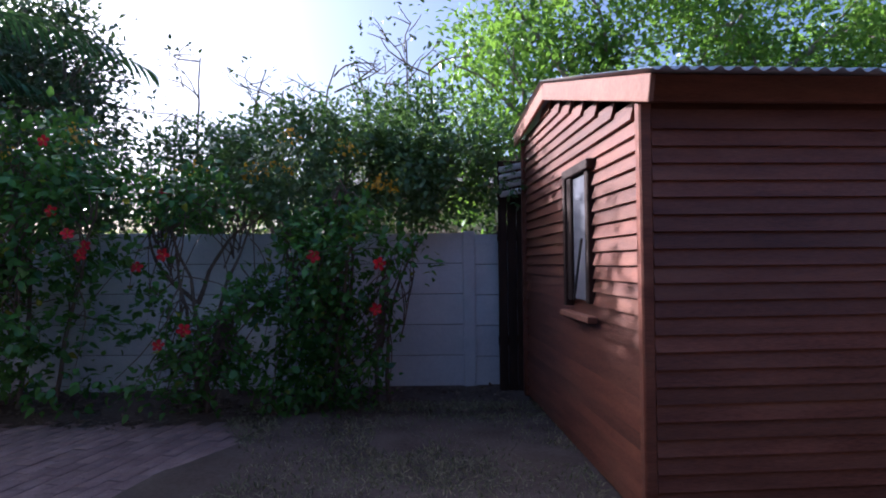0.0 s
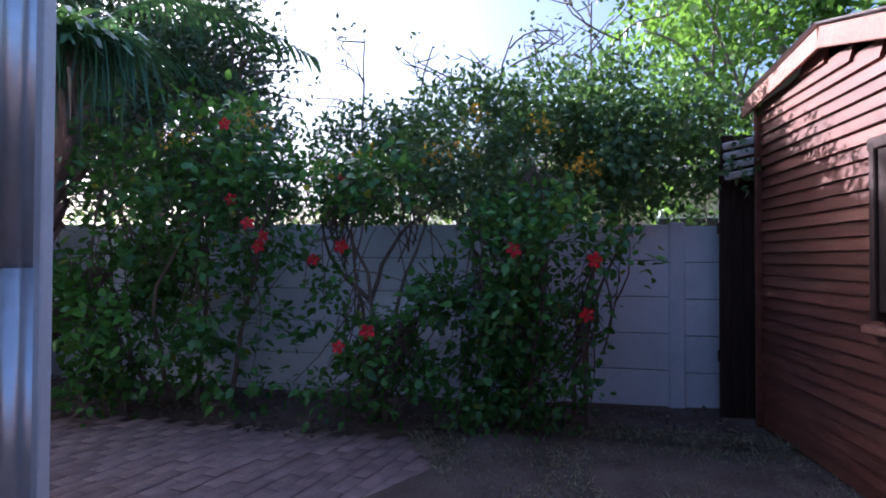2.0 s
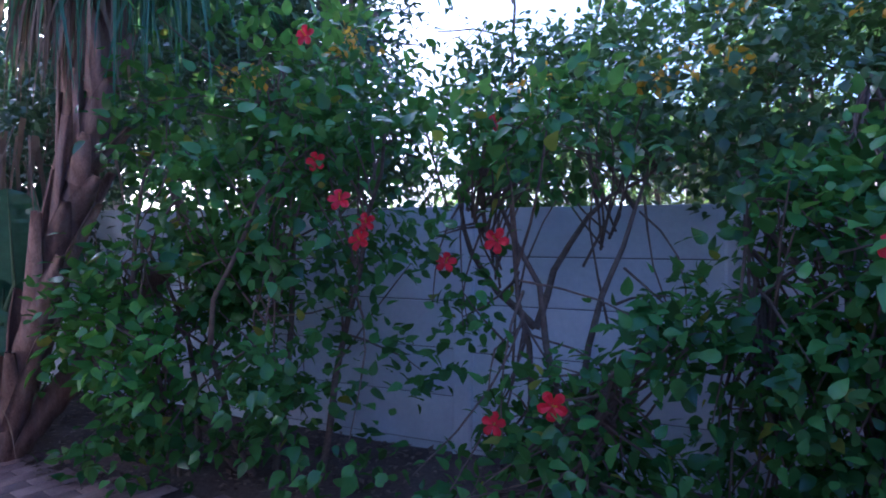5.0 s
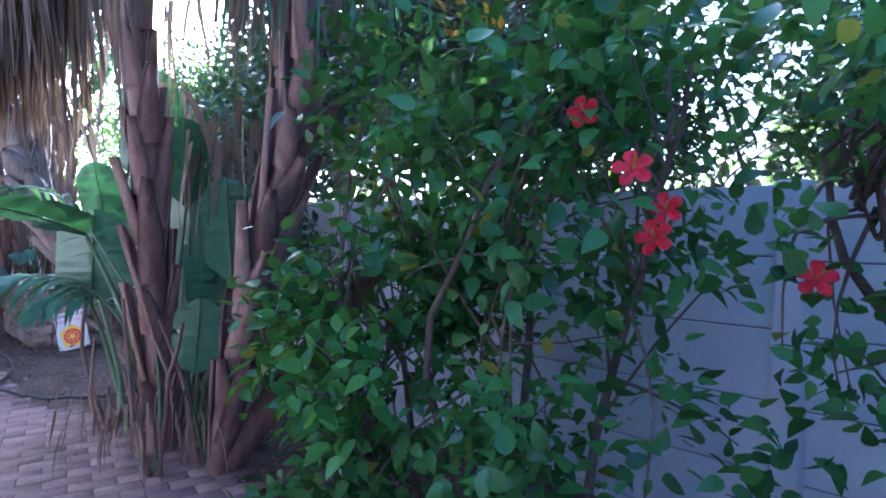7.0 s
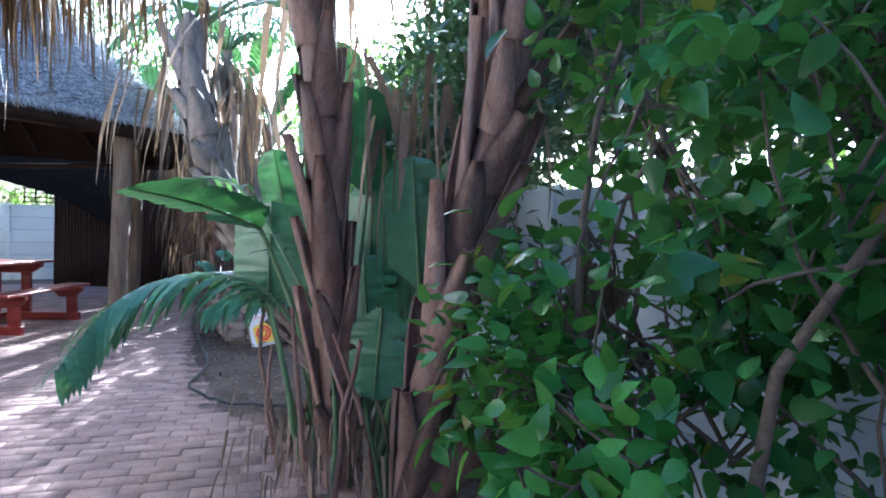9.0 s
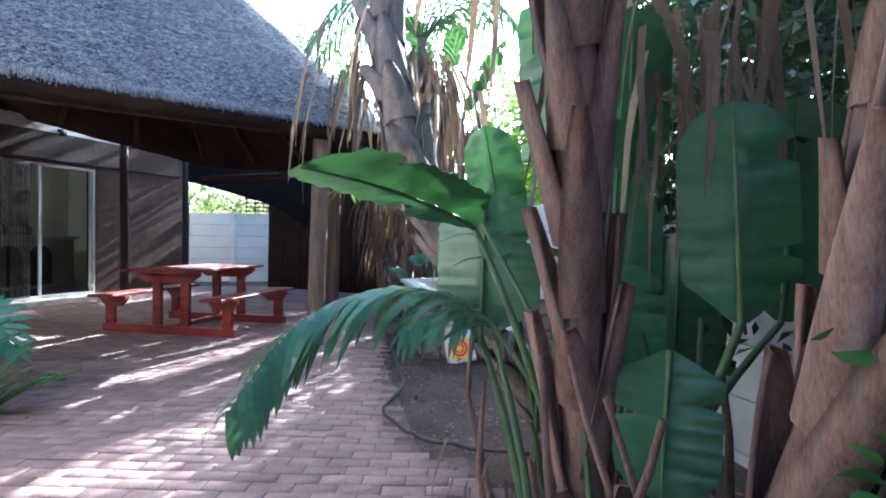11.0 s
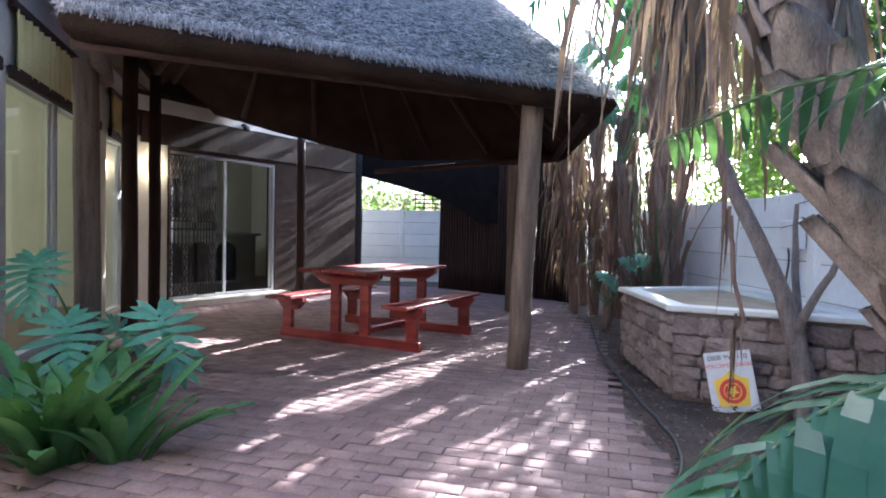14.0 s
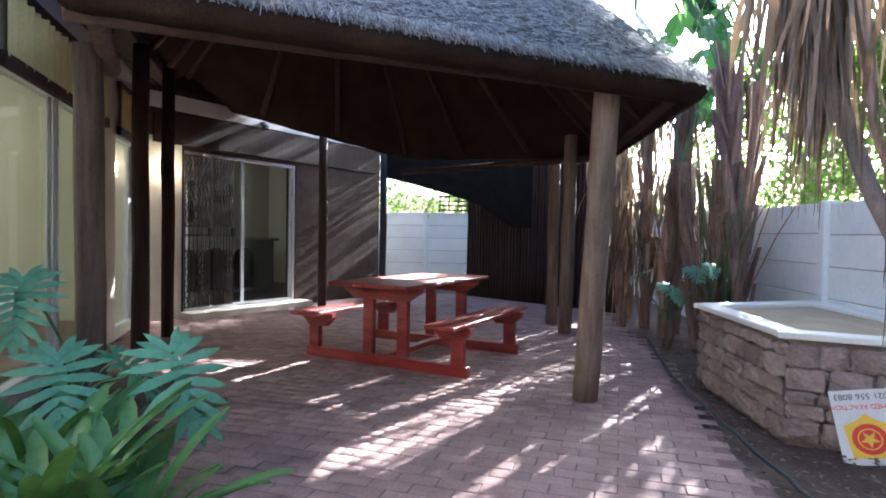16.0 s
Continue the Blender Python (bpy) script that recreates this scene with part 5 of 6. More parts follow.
def bare_twigs():
    """Leafless shoots that stand up out of the hedge, with a few leaves near their ends."""
    t = thing("bare_shoots", (-1.5, 6.4, 0), 0, "sparse twiggy shoots rising above the hedge", "shrub")
    r = random.Random(12)
    pcs, tips = [], []
    for x, top, n in ((-2.75, 3.6, 5), (-2.1, 3.5, 4), (-1.3, 3.4, 5), (-0.9, 3.5, 5), (-0.55, 3.75, 5), (-0.1, 3.4, 4), (-1.7, 3.2, 3)):
        root = Vector((x, 6.4, 1.6))
        end = Vector((x + r.uniform(-0.15, 0.15), 6.4 + r.uniform(-0.2, 0.2), top))
        pcs.append(limb(root, end, 0.019, 0.008, r.random(), 0.08, 8, 5))
        for k in range(n):
            s = root.lerp(end, r.uniform(0.55, 1.0))
            e = s + Vector((r.uniform(-0.6, 0.6), r.uniform(-0.3, 0.3), r.uniform(0.05, 0.4)))
            pcs.append(limb(s, e, 0.011, 0.006, r.random(), 0.2, 6, 4))
            for _ in range(3):
                s2 = s.lerp(e, r.uniform(0.4, 1))
                e2 = s2 + Vector((r.uniform(-0.25, 0.25), r.uniform(-0.15, 0.15), r.uniform(0.0, 0.25)))
                pcs.append(limb(s2, e2, 0.007, 0.004, r.random(), 0.2, 5, 4))
                tips.append(e2)
    o = Vector((-1.5, 6.4, 0))
    v, f = merge(pcs)
    part("shootwork", mesh("shootwork", [Vector(q) - o for q in v], f, M["twig"], True), t)
    P = np.array([tuple(p - o) for p in tips if r.random() < 0.75])
    V, F = sprays(P, np.tile([0, 0, 1.0], (len(P), 1)), 4, 0.06, HIB, 5, 0.05)
    foliage(t, "foliage", V, F, M["hedge"])


bare_twigs()


def tree(name, base, blobs, count, per, size, mat, label, seed, trunk=0.14, lean=(0, 0), gap=0.45, gap_scale=0.9, shape=SMALL, bark=None, keep=None, shell=0.55):
    b = Vector(base)
    t = thing(name, base, 0, label, "tree", "garden trees")
    mid = Vector(blobs[0][:3])
    fork = b.lerp(mid, 0.55) + Vector((*lean, 0))
    pcs = [limb(b, fork, trunk, trunk * 0.65, seed, 0.05, 8, 10)]
    r = random.Random(seed)
    for i, q in enumerate(blobs):
        c = Vector(q[:3])
        e = c + Vector((0, 0, q[5] * 0.3))
        pcs.append(limb(fork, e, trunk * 0.5, trunk * 0.14, seed * 13 + i, 0.1, 7, 7))
        for k in range(7):
            s = fork.lerp(e, r.uniform(0.5, 1.0))
            u = Vector((r.uniform(-1, 1), r.uniform(-1, 1), r.uniform(-0.6, 1))).normalized()
            pcs.append(limb(s, c + Vector((u.x * q[3], u.y * q[4], u.z * q[5])) * 0.9, trunk * 0.16, 0.008, seed * 91 + i * 9 + k, 0.14, 6, 5))
    v, f = merge(pcs)
    part("trunk", mesh("trunk", [Vector(q) - b for q in v], f, bark or M["bark"], True), t)
    P, W = crown_points(blobs, count, gap, gap_scale, shell, seed)
    V, F = sprays(P, W, per, size, shape, seed, size * 1.1, keep=keep)
    foliage(t, "crown", V - np.array(base), F, mat)
    return t


# behind the hedge: tall dark tree, bright tree behind the shed, woods beyond the lapa
tree("dark_tree", (-6.6, 8.4, 0), [(-6.6, 8.0, 3.7, 1.9, 1.4, 2.0), (-5.3, 7.3, 3.0, 1.2, 0.9, 1.3), (-8.0, 8.4, 4.2, 1.8, 1.4, 1.7), (-5.4, 7.3, 4.3, 0.9, 1.1, 0.8), (-4.5, 7.0, 3.4, 0.75, 0.8, 0.9)], 3300, 7, 0.11, M["hedge"],
     "tall dense dark-leaved tree behind the garden wall", 21, 0.2, shape=SMALL)
tree("bright_tree", (2.2, 8.2, 0), [(2.2, 7.7, 4.0, 1.7, 1.3, 1.6), (0.7, 7.2, 3.1, 0.9, 0.8, 1.0), (4.2, 7.9, 4.2, 1.9, 1.3, 1.6), (1.0, 8.0, 4.6, 1.1, 1.0, 0.9), (6.4, 8.2, 4.4, 1.7, 1.3, 1.6), (0.35, 6.7, 2.3, 0.45, 0.5, 0.7)], 3600, 6, 0.12, M["sunny"],
     "bright green sunlit tree behind the garden shed", 22, 0.16, gap=0.42)
tree("shade_tree", (-9.8, 8.6, 0), [(-9.8, 8.2, 4.3, 2.0, 1.5, 1.6), (-12.4, 7.7, 3.7, 1.4, 1.2, 1.3), (-8.4, 8.2, 3.8, 1.3, 1.2, 1.5), (-10.3, 7.2, 3.0, 1.5, 0.8, 0.9), (-7.2, 6.6, 3.6, 1.3, 0.6, 0.9)], 2200, 6, 0.12, M["hedge"],
     "spreading dark green tree behind the garden wall", 23, 0.2, gap=0.42)
tree("shade_tree", (-16.8, 8.2, 0), [(-16.5, 7.8, 4.0, 2.2, 1.5, 1.5), (-18.8, 7.5, 3.8, 1.9, 1.6, 1.6), (-14.4, 8.0, 3.9, 1.6, 1.3, 1.4)], 800, 6, 0.14, M["sunny"],
     "tall sunlit tree behind the lapa", 24, 0.22, gap=0.52)
tree("garden_shrub_tree", (-11.9, 7.3, 0), [(-13.3, 7.2, 2.8, 1.6, 0.7, 1.1), (-10.8, 7.0, 2.1, 1.3, 0.6, 0.7), (-12.0, 7.6, 3.6, 1.3, 0.8, 0.8), (-15.4, 7.4, 2.0, 1.2, 0.6, 0.6)], 2100, 6, 0.12, M["sunny"],
     "low bright green tree beyond the garden wall", 29, 0.1, gap=0.42)
# last, highest blob is added out of sight to shade the upper patio wall
tree("shade_tree", (-22.5, 2.0, 0), [(-22.2, 1.5, 4.6, 2.2, 2.4, 1.7), (-22.0, -1.8, 4.0, 1.8, 2.0, 1.6), (-21.8, 4.8, 4.8, 1.8, 2.0, 1.7), (-22.0, 2.8, 6.4, 1.6, 1.7, 1.0)], 2900, 6, 0.14, M["olive"],
     "leafy tree beyond the far garden wall", 25, 0.2, gap=0.46)
tree("shade_tree", (-2.6, 9.2, 0), [(-2.6, 9.0, 2.3, 1.8, 0.9, 0.7), (-0.6, 9.0, 2.6, 1.2, 0.8, 0.8)], 900, 6, 0.11, M["olive"],
     "low olive-green tree beyond the garden wall", 26, 0.12, gap=0.48)
tree("street_tree", (-1.5, -14.0, 0), [(-1.5, -14.0, 4.2, 3.0, 2.2, 2.2), (2.5, -13.5, 3.8, 2.4, 2.0, 1.8)], 700, 5, 0.2, M["olive"], "leafy tree beyond the back wall", 27, 0.2)


def far_belt():
    """Low wooded belt that closes the horizon beyond the walls."""
    blobs = [(x, 14 + 1.5 * math.sin(x * 1.7), 1.6, 2.6, 1.2, 1.5 + 0.35 * math.sin(x * 2.3)) for x in range(-34, 14, 4)]
    blobs += [(-28 + math.sin(y), y, 1.7, 1.2, 2.4, 1.6) for y in range(-10, 14, 4)]
    P, W = crown_points(blobs, 2300, 0.3, 0.6, 0.5, 71)
    V, F = sprays(P, W, 5, 0.3, SMALL, 71, 0.25)
    return tagged(new("far_shrubs", quads("far_shrubs", V, F, M["olive"])), "distant belt of olive-green shrubs and hedges", "shrubs", kind="stuff")


far_belt()


# ---- palms and strelitzias ----
def paddle(base, tip, width, face, droop=0.12, seed=0, tears=3, n=26, wave=0.006):
    """A banana-like blade from base to tip with a rib, ripples and torn edges; returns verts and faces."""
    r = random.Random(seed)
    a, b = Vector(base), Vector(tip)
    L = (b - a).length
    d = (b - a).normalized()
    fn = Vector(face)
    side = d.cross(fn).normalized()
    fn = side.cross(d).normalized()
    cut = {r.randrange(4, n - 3): r.choice((-1, 1)) for _ in range(tears)}
    cols = (-1, -0.6, -0.25, 0, 0.25, 0.6, 1)
    vs, fs = [], []
    for i in range(n + 1):
        k = i / n
        half = width / 2 * min(1, (k * 5 + 0.12)) * (1 - max(0, (k - 0.72) / 0.28) ** 2) ** 0.5 if k < 1 else 0.004
        half = max(half, 0.004)
        mid = a + d * (L * k) - Vector((0, 0, droop * L * k * k))
        for c in cols:
            h = abs(c) * half
            lift = -0.16 * abs(c) * half * 2 * 0.5 + wave * math.sin(i * 2.4) * abs(c) ** 0.5
            lim = 1.0
            if i in cut and cut[i] * c > 0.3:
                lim = 0.55
            vs.append(mid + side * c * half * lim + fn * (lift + 0.02 * r.uniform(-0.2, 0.2)))
    w = len(cols)
    for i in range(n):
        for j in range(w - 1):
            fs.append((i * w + j, i * w + j + 1, (i + 1) * w + j + 1, (i + 1) * w + j))
    rib = tube([a + d * (L * k / 8) - Vector((0, 0, droop * L * (k / 8) ** 2)) + fn * 0.004 for k in range(9)], [0.011 - 0.0011 * k for k in range(9)], 5)
    return (vs, fs), rib


def big_leaf(parent, root, base, tip, width, face, seed, droop=0.12, tears=3):
    """One strelitzia leaf: blade, midrib and stalk."""
    (v, f), rib = paddle(base, tip, width, face, droop, seed, tears)
    o = parent.matrix_world.translation
    blade = part("leaf", mesh("leaf", [Vector(q) - o for q in v], f, M["strelitzia"], True), parent)
    part("midrib", mesh("midrib", [Vector(q) - o for q in rib[0]], rib[1], M["stalk"], True), blade)
    root, base = Vector(root), Vector(base)
    st = [root.lerp(base, k / 7) + Vector((0, 0, 0.18 * math.sin(math.pi * k / 7) * (base - root).length * 0.4)) for k in range(8)]
    sv, sf = tube(st, [0.02 - 0.0012 * k for k in range(8)], 6)
    part("leaf_stalk", mesh("leaf_stalk", [q - o for q in sv], sf, M["stalk"], True), parent)


def frond(parent, pts, leaflet, count, mat, seed, hang=0.8, width=0.05, name="frond", rib_mat=None, splay=0.55, r0=0.012):
    """Feather palm leaf along a curve: rib and narrow leaflets that hang to both sides."""
    r = random.Random(seed)
    o = parent.matrix_world.translation
    P = [Vector(p) for p in pts]

    def at(u):
        x = u * (len(P) - 1)
        i = min(int(x), len(P) - 2)
        k = x - i
        p0, p1, p2, p3 = P[max(i - 1, 0)], P[i], P[i + 1], P[min(i + 2, len(P) - 1)]
        return 0.5 * ((2 * p1) + (p2 - p0) * k + (2 * p0 - 5 * p1 + 4 * p2 - p3) * k * k + (3 * p1 - p0 - 3 * p2 + p3) * k ** 3)

    line = [at(i / 16) for i in range(17)]
    v, f = tube([q - o for q in line], [r0 * (1 - 0.75 * i / 16) for i in range(17)], 6)
    top = part(name, mesh(name, v, f, rib_mat or M["stalk"], True), parent)
    vs, fs = [], []
    for i in range(count):
        u = 0.18 + 0.82 * i / count
        p = at(u)
        d = (at(min(1, u + 0.02)) - at(max(0, u - 0.02))).normalized()
        s = d.cross(Vector((0, 0, 1)))
        if s.length < 0.1:
            s = Vector((1, 0, 0))
        s.normalize()
        L = leaflet * (0.55 + 0.75 * math.sin(math.pi * min(1, u * 0.95 + 0.05))) * r.uniform(0.85, 1.1)
        for sd in (-1, 1):
            way = (s * sd * splay + d * 0.5 + Vector((0, 0, r.uniform(-0.1, 0.25) - hang * 0.25))).normalized()
            q = p.copy()
            o2 = len(vs)
            n = 5
            for k in range(n + 1):
                wd = width * (0.35 + 0.65 * math.sin(math.pi * min(0.98, 0.18 + 0.8 * k / n))) * 0.5
                if k == n:
                    wd = 0.001
                cr = way.cross(Vector((0, 0, 1)))
                cr = (cr.normalized() if cr.length > 0.05 else d) * wd
                vs += [q - cr - o, q + cr + Vector((0, 0, 0.3 * wd)) - o]
                q = q + way * (L / n)
                way = (way + Vector((0, 0, -hang * 0.32))).normalized()
            for k in range(n):
                fs.append((o2 + 2 * k, o2 + 2 * k + 1, o2 + 2 * k + 3, o2 + 2 * k + 2))
    tagged(part("leaflet_fringe", mesh("leaflet_fringe", vs, fs, mat), top), kind="stuff")
    return top


BOOT = {}


def boot_mesh(r, L, mat):
    """Split leaf base that hugs a trunk: wide and closed below, a narrow flared tongue above."""
    key = (round(r, 2), round(L, 2), mat.name)
    if key not in BOOT:
        vs, fs, n, m = [], [], 8, 6
        for side in (0, 1):
            for i in range(n + 1):
                k = i / n
                half = 1.15 * (1 - k) ** 0.9 + 0.2
                rad = r * (1.05 + 0.14 * k + 0.12 * k * k) + (0.012 if side else 0)
                for j in range(m + 1):
                    a = half * (2 * j / m - 1)
                    keel = 0.05 * math.cos(a / half * math.pi / 2) * r / 0.1
                    vs.append(((rad + keel * k) * math.cos(a), rad * math.sin(a), L * (k + 0.05 * math.cos(a))))
        s = (n + 1) * (m + 1)
        for i in range(n):
            for j in range(m):
                q = i * (m + 1) + j
                fs.append((s + q, s + q + 1, s + q + m + 2, s + q + m + 1))
                fs.append((q, q + m + 1, q + m + 2, q + 1))
        for i in range(n):
            for j in (0, m):
                q = i * (m + 1) + j
                fs.append((q, q + m + 1, s + q + m + 1, s + q))
        for j in range(m):
            q = n * (m + 1) + j
            fs.append((q, q + 1, s + q + 1, s + q))
        BOOT[key] = mesh("leaf_base", vs, fs, mat, True)
    return BOOT[key]


def boot_trunk(parent, pts, r, step=0.11, L=0.42, seed=0, spin=137.5, mat=None):
    """Trunk along points, clad in old leaf bases (each a part)."""
    rr = random.Random(seed)
    o = parent.matrix_world.translation
    P = [Vector(p) for p in pts]
    core = part("trunk", mesh("trunk", [q - o for q in tube(P, [r * 1.1] + [r] * (len(P) - 1), 10)[0]], tube(P, [r] * len(P), 10)[1], mat or M["boot"], True), parent)
    total = sum((P[i + 1] - P[i]).length for i in range(len(P) - 1))
    s, k = 0.02, 0
    while s < total - L * 0.4:
        x = s
        i = 0
        while i < len(P) - 2 and x > (P[i + 1] - P[i]).length:
            x -= (P[i + 1] - P[i]).length
            i += 1
        d = (P[i + 1] - P[i]).normalized()
        m = Matrix.Translation(P[i] + d * x - o) @ d.to_track_quat("Z", "Y").to_matrix().to_4x4() @ pose(0, 0, 0, 0, 0, k * spin + rr.uniform(-22, 22)) @ pose(0, 0, 0, rr.uniform(-6, 6), rr.uniform(0, 7), 0)
        part("leaf_base", boot_mesh(r, L * rr.choice((0.6, 0.85, 1.0, 1.25)), mat or M["boot"]), core, "", m)
        s += step * rr.uniform(0.8, 1.2)
        k += 1
    return core


def hanging_strips(parent, places, length, count, seed, mat, name="dry_skirt", width=0.012, label=""):
    """Dry leaf strips hanging in tatters from given places (x, y, z, spread)."""
    g = np.random.default_rng(seed)
    o = np.array(parent.matrix_world.translation)
    V, F = [], []
    base = 0
    n = 6
    for x, y, z, sp in places:
        for _ in range(count):
            p = np.array([x, y, z]) + g.normal(scale=sp, size=3) * np.array([1, 1, 0.5])
            out = p - np.array([x, y, z])
            way = np.array([out[0], out[1], 0]) * 0.8 + g.normal(scale=0.12, size=3) + np.array([0, 0, -0.8])
            L = length * g.uniform(0.45, 1.15)
            w = width * g.uniform(0.4, 1.3)
            a = g.uniform(0, np.pi)
            s = np.array([np.cos(a), np.sin(a), 0.0])
            for k in range(n + 1):
                ww = w * (1 - (k / n) ** 2 * 0.9)
                V += [p - s * ww - o, p + s * ww - o]
                way = way / np.linalg.norm(way)
                p = p + way * (L / n)
                way = way + np.array([0, 0, -0.35]) + g.normal(scale=0.05, size=3)
            for k in range(n):
                F.append((base + 2 * k, base + 2 * k + 1, base + 2 * k + 3, base + 2 * k + 2))
            base += 2 * (n + 1)
    return tagged(part(name, fast_mesh(name, np.array(V), np.array(F), mat), parent, label), kind="stuff")


def fan_leaf(parent, hub, way, size, seed, mat, blades=26):
    """Pleated fan of blades whose tips hang."""
    r = random.Random(seed)
    o = parent.matrix_world.translation
    h, d = Vector(hub), Vector(way).normalized()
    s = d.cross(Vector((0, 0, 1))).normalized()
    u = s.cross(d)
    vs, fs = [], []
    for i in range(blades):
        a = (i / (blades - 1) - 0.5) * radians(230)
        w = (d * math.cos(a) + s * math.sin(a) + u * 0.15 * (i % 2)).normalized()
        q = h.copy()
        o2 = len(vs)
        n = 5
        L = size * (0.8 + 0.25 * math.cos(a)) * r.uniform(0.9, 1.1)
        for k in range(n + 1):
            wd = size * 0.035 * (0.3 + math.sin(math.pi * min(0.97, 0.1 + 0.85 * k / n)))
            c = w.cross(u)
            c = (c.normalized() if c.length > 0.05 else s) * wd
            vs += [q - c - o, q + c - o]
            q = q + w * L / n
            w = (w + Vector((0, 0, -0.05 - 0.12 * k))).normalized()
        for k in range(n):
            fs.append((o2 + 2 * k, o2 + 2 * k + 1, o2 + 2 * k + 3, o2 + 2 * k + 2))
    tagged(part("fan_leaf", mesh("fan_leaf", vs, fs, mat), parent), kind="stuff")


def near_cluster():
    """The two booted trunks beside the path with their low leaves, frond and litter."""
    a = thing("strelitzia_tree", (-5.85, 4.32, 0), 0, "tall strelitzia trunk clad in peeling brown leaf bases", "tree", "strelitzia trunks")
    boot_trunk(a, [(-5.88, 4.35, 0), (-5.8, 4.3, 0.6), (-5.68, 4.22, 1.3), (-5.62, 4.16, 1.9), (-5.68, 4.1, 2.5), (-5.85, 4.05, 3.2)], 0.066, 0.1, 0.5, 1)
    b = thing("strelitzia_tree", (-5.35, 4.5, 0), 0, "leaning strelitzia trunk with rust-brown split leaf bases", "tree", "strelitzia trunks")
    boot_trunk(b, [(-5.32, 4.47, 0), (-5.12, 4.46, 0.6), (-4.88, 4.49, 1.25), (-4.68, 4.53, 1.75), (-4.6, 4.57, 2.3), (-4.65, 4.65, 3.0)], 0.07, 0.1, 0.5, 2)
    boot_trunk(b, [(-5.2, 4.55, 0.45), (-5.12, 4.62, 1.2), (-5.07, 4.68, 1.9), (-5.05, 4.72, 2.8)], 0.05, 0.13, 0.5, 21)
    # green blades between the trunks
    for i, (root, base, tip, w, face) in enumerate((
            ((-5.95, 4.2, 0.1), (-6.38, 4.1, 0.86), (-6.4, 4.12, 1.5), 0.48, (0.75, -0.6, 0.2)),
            ((-5.9, 4.35, 0.2), (-6.12, 4.0, 1.31), (-5.52, 3.4, 1.55), 0.32, (0.25, 0.1, -1.0)),
            ((-5.7, 4.5, 0.1), (-5.42, 4.58, 1.05), (-5.4, 4.52, 1.68), 0.3, (0.8, -0.6, 0.1)),
            ((-5.7, 4.5, 0.1), (-5.55, 4.45, 0.95), (-5.5, 4.4, 0.55), 0.3, (0.8, -0.7, 0.2)),
            ((-5.9, 4.4, 0.3), (-5.9, 4.5, 1.5), (-5.75, 4.42, 2.05), 0.26, (0.9, -0.4, 0.1)),
            ((-5.95, 4.3, 0.2), (-6.3, 4.42, 1.5), (-6.35, 4.4, 2.15), 0.4, (0.7, -0.7, 0.1)),
            ((-5.9, 4.45, 0.1), (-6.1, 4.6, 0.7), (-6.2, 4.6, 1.2), 0.36, (0.7, -0.7, 0.1)),
            ((-6.0, 4.5, 0.1), (-6.5, 4.75, 0.9), (-6.55, 4.8, 1.7), 0.42, (0.7, -0.7, 0.1)),
            ((-6.0, 4.6, 0.1), (-6.3, 4.95, 0.6), (-6.35, 5.0, 1.35), 0.4, (0.6, -0.8, 0.1)),
            ((-6.0, 4.6, 0.1), (-5.75, 5.0, 1.0), (-5.7, 5.0, 1.8), 0.4, (0.6, -0.8, 0.1)),
            ((-6.1, 4.5, 0.3), (-6.5, 4.5, 1.7), (-6.45, 4.45, 2.5), 0.42, (0.8, -0.6, 0.1)))):
        big_leaf(a, root, base, tip, w, face, 10 + i, 0.05 if i != 1 else 0.12, 2 + i % 3 if i != 1 else 6)
    frond(a, [(-5.95, 4.3, 0.55), (-6.2, 4.08, 0.95), (-6.34, 3.8, 1.06), (-6.38, 3.52, 1.01), (-6.32, 3.3, 0.87), (-6.14, 3.12, 0.63)], 0.3, 36, M["frond"], 3, 0.9, 0.04)
    frond(a, [(-6.0, 4.3, 0.8), (-6.5, 4.0, 1.5), (-7.0, 3.75, 1.62), (-7.5, 3.55, 1.55)], 0.24, 22, M["frond"], 4, 0.6, 0.03)
    # stalks and dry tatters round the foot
    r = random.Random(15)
    for i in range(34):
        x, y = -5.95 + r.uniform(-0.55, 0.5), 4.4 + r.uniform(-0.25, 0.4)
        e = Vector((x + r.uniform(-0.3, 0.3), y + r.uniform(-0.25, 0.15), r.uniform(0.4, 1.0)))
        v, f = limb((x, y, 0), e, 0.018, 0.009, 300 + i, 0.08, 6, 6)
        part("stalk", mesh("stalk", [Vector(q) - a.matrix_world.translation for q in v], f, M["stalk"] if i % 3 else M["boot"], True), a)
    hanging_strips(a, [(-5.5, 4.1, 0.42, 0.16), (-5.35, 4.25, 0.4, 0.14), (-5.9, 4.1, 0.35, 0.15)], 0.3, 26, 3, M["dry"], "dry_straw", 0.009, "pale dry leaf tatters at the foot")
    hanging_strips(a, [(-6.1, 4.5, 2.2, 0.15), (-5.75, 4.6, 1.9, 0.15), (-5.4, 4.7, 2.0, 0.2), (-5.95, 4.35, 2.9, 0.2), (-6.5, 4.3, 2.6, 0.2)], 0.7, 22, 4, M["dry"], "dry_leaves", 0.018, "hanging dead brown leaves")
    hanging_strips(b, [(-4.85, 4.55, 2.75, 0.16), (-4.6, 4.45, 2.7, 0.15), (-5.1, 4.5, 2.8, 0.15)], 0.6, 60, 5, M["dry"], "dry_leaves", 0.012, "hanging dead brown leaves")
    for i in range(11):
        w = i / 11 * 2 * math.pi
        fan_leaf(b, (-4.85 + 0.25 * math.cos(w), 4.62 + 0.22 * math.sin(w), 2.95 + 0.1 * (i % 3)), (math.cos(w), math.sin(w), 0.1), 0.75, i, M["frond"])
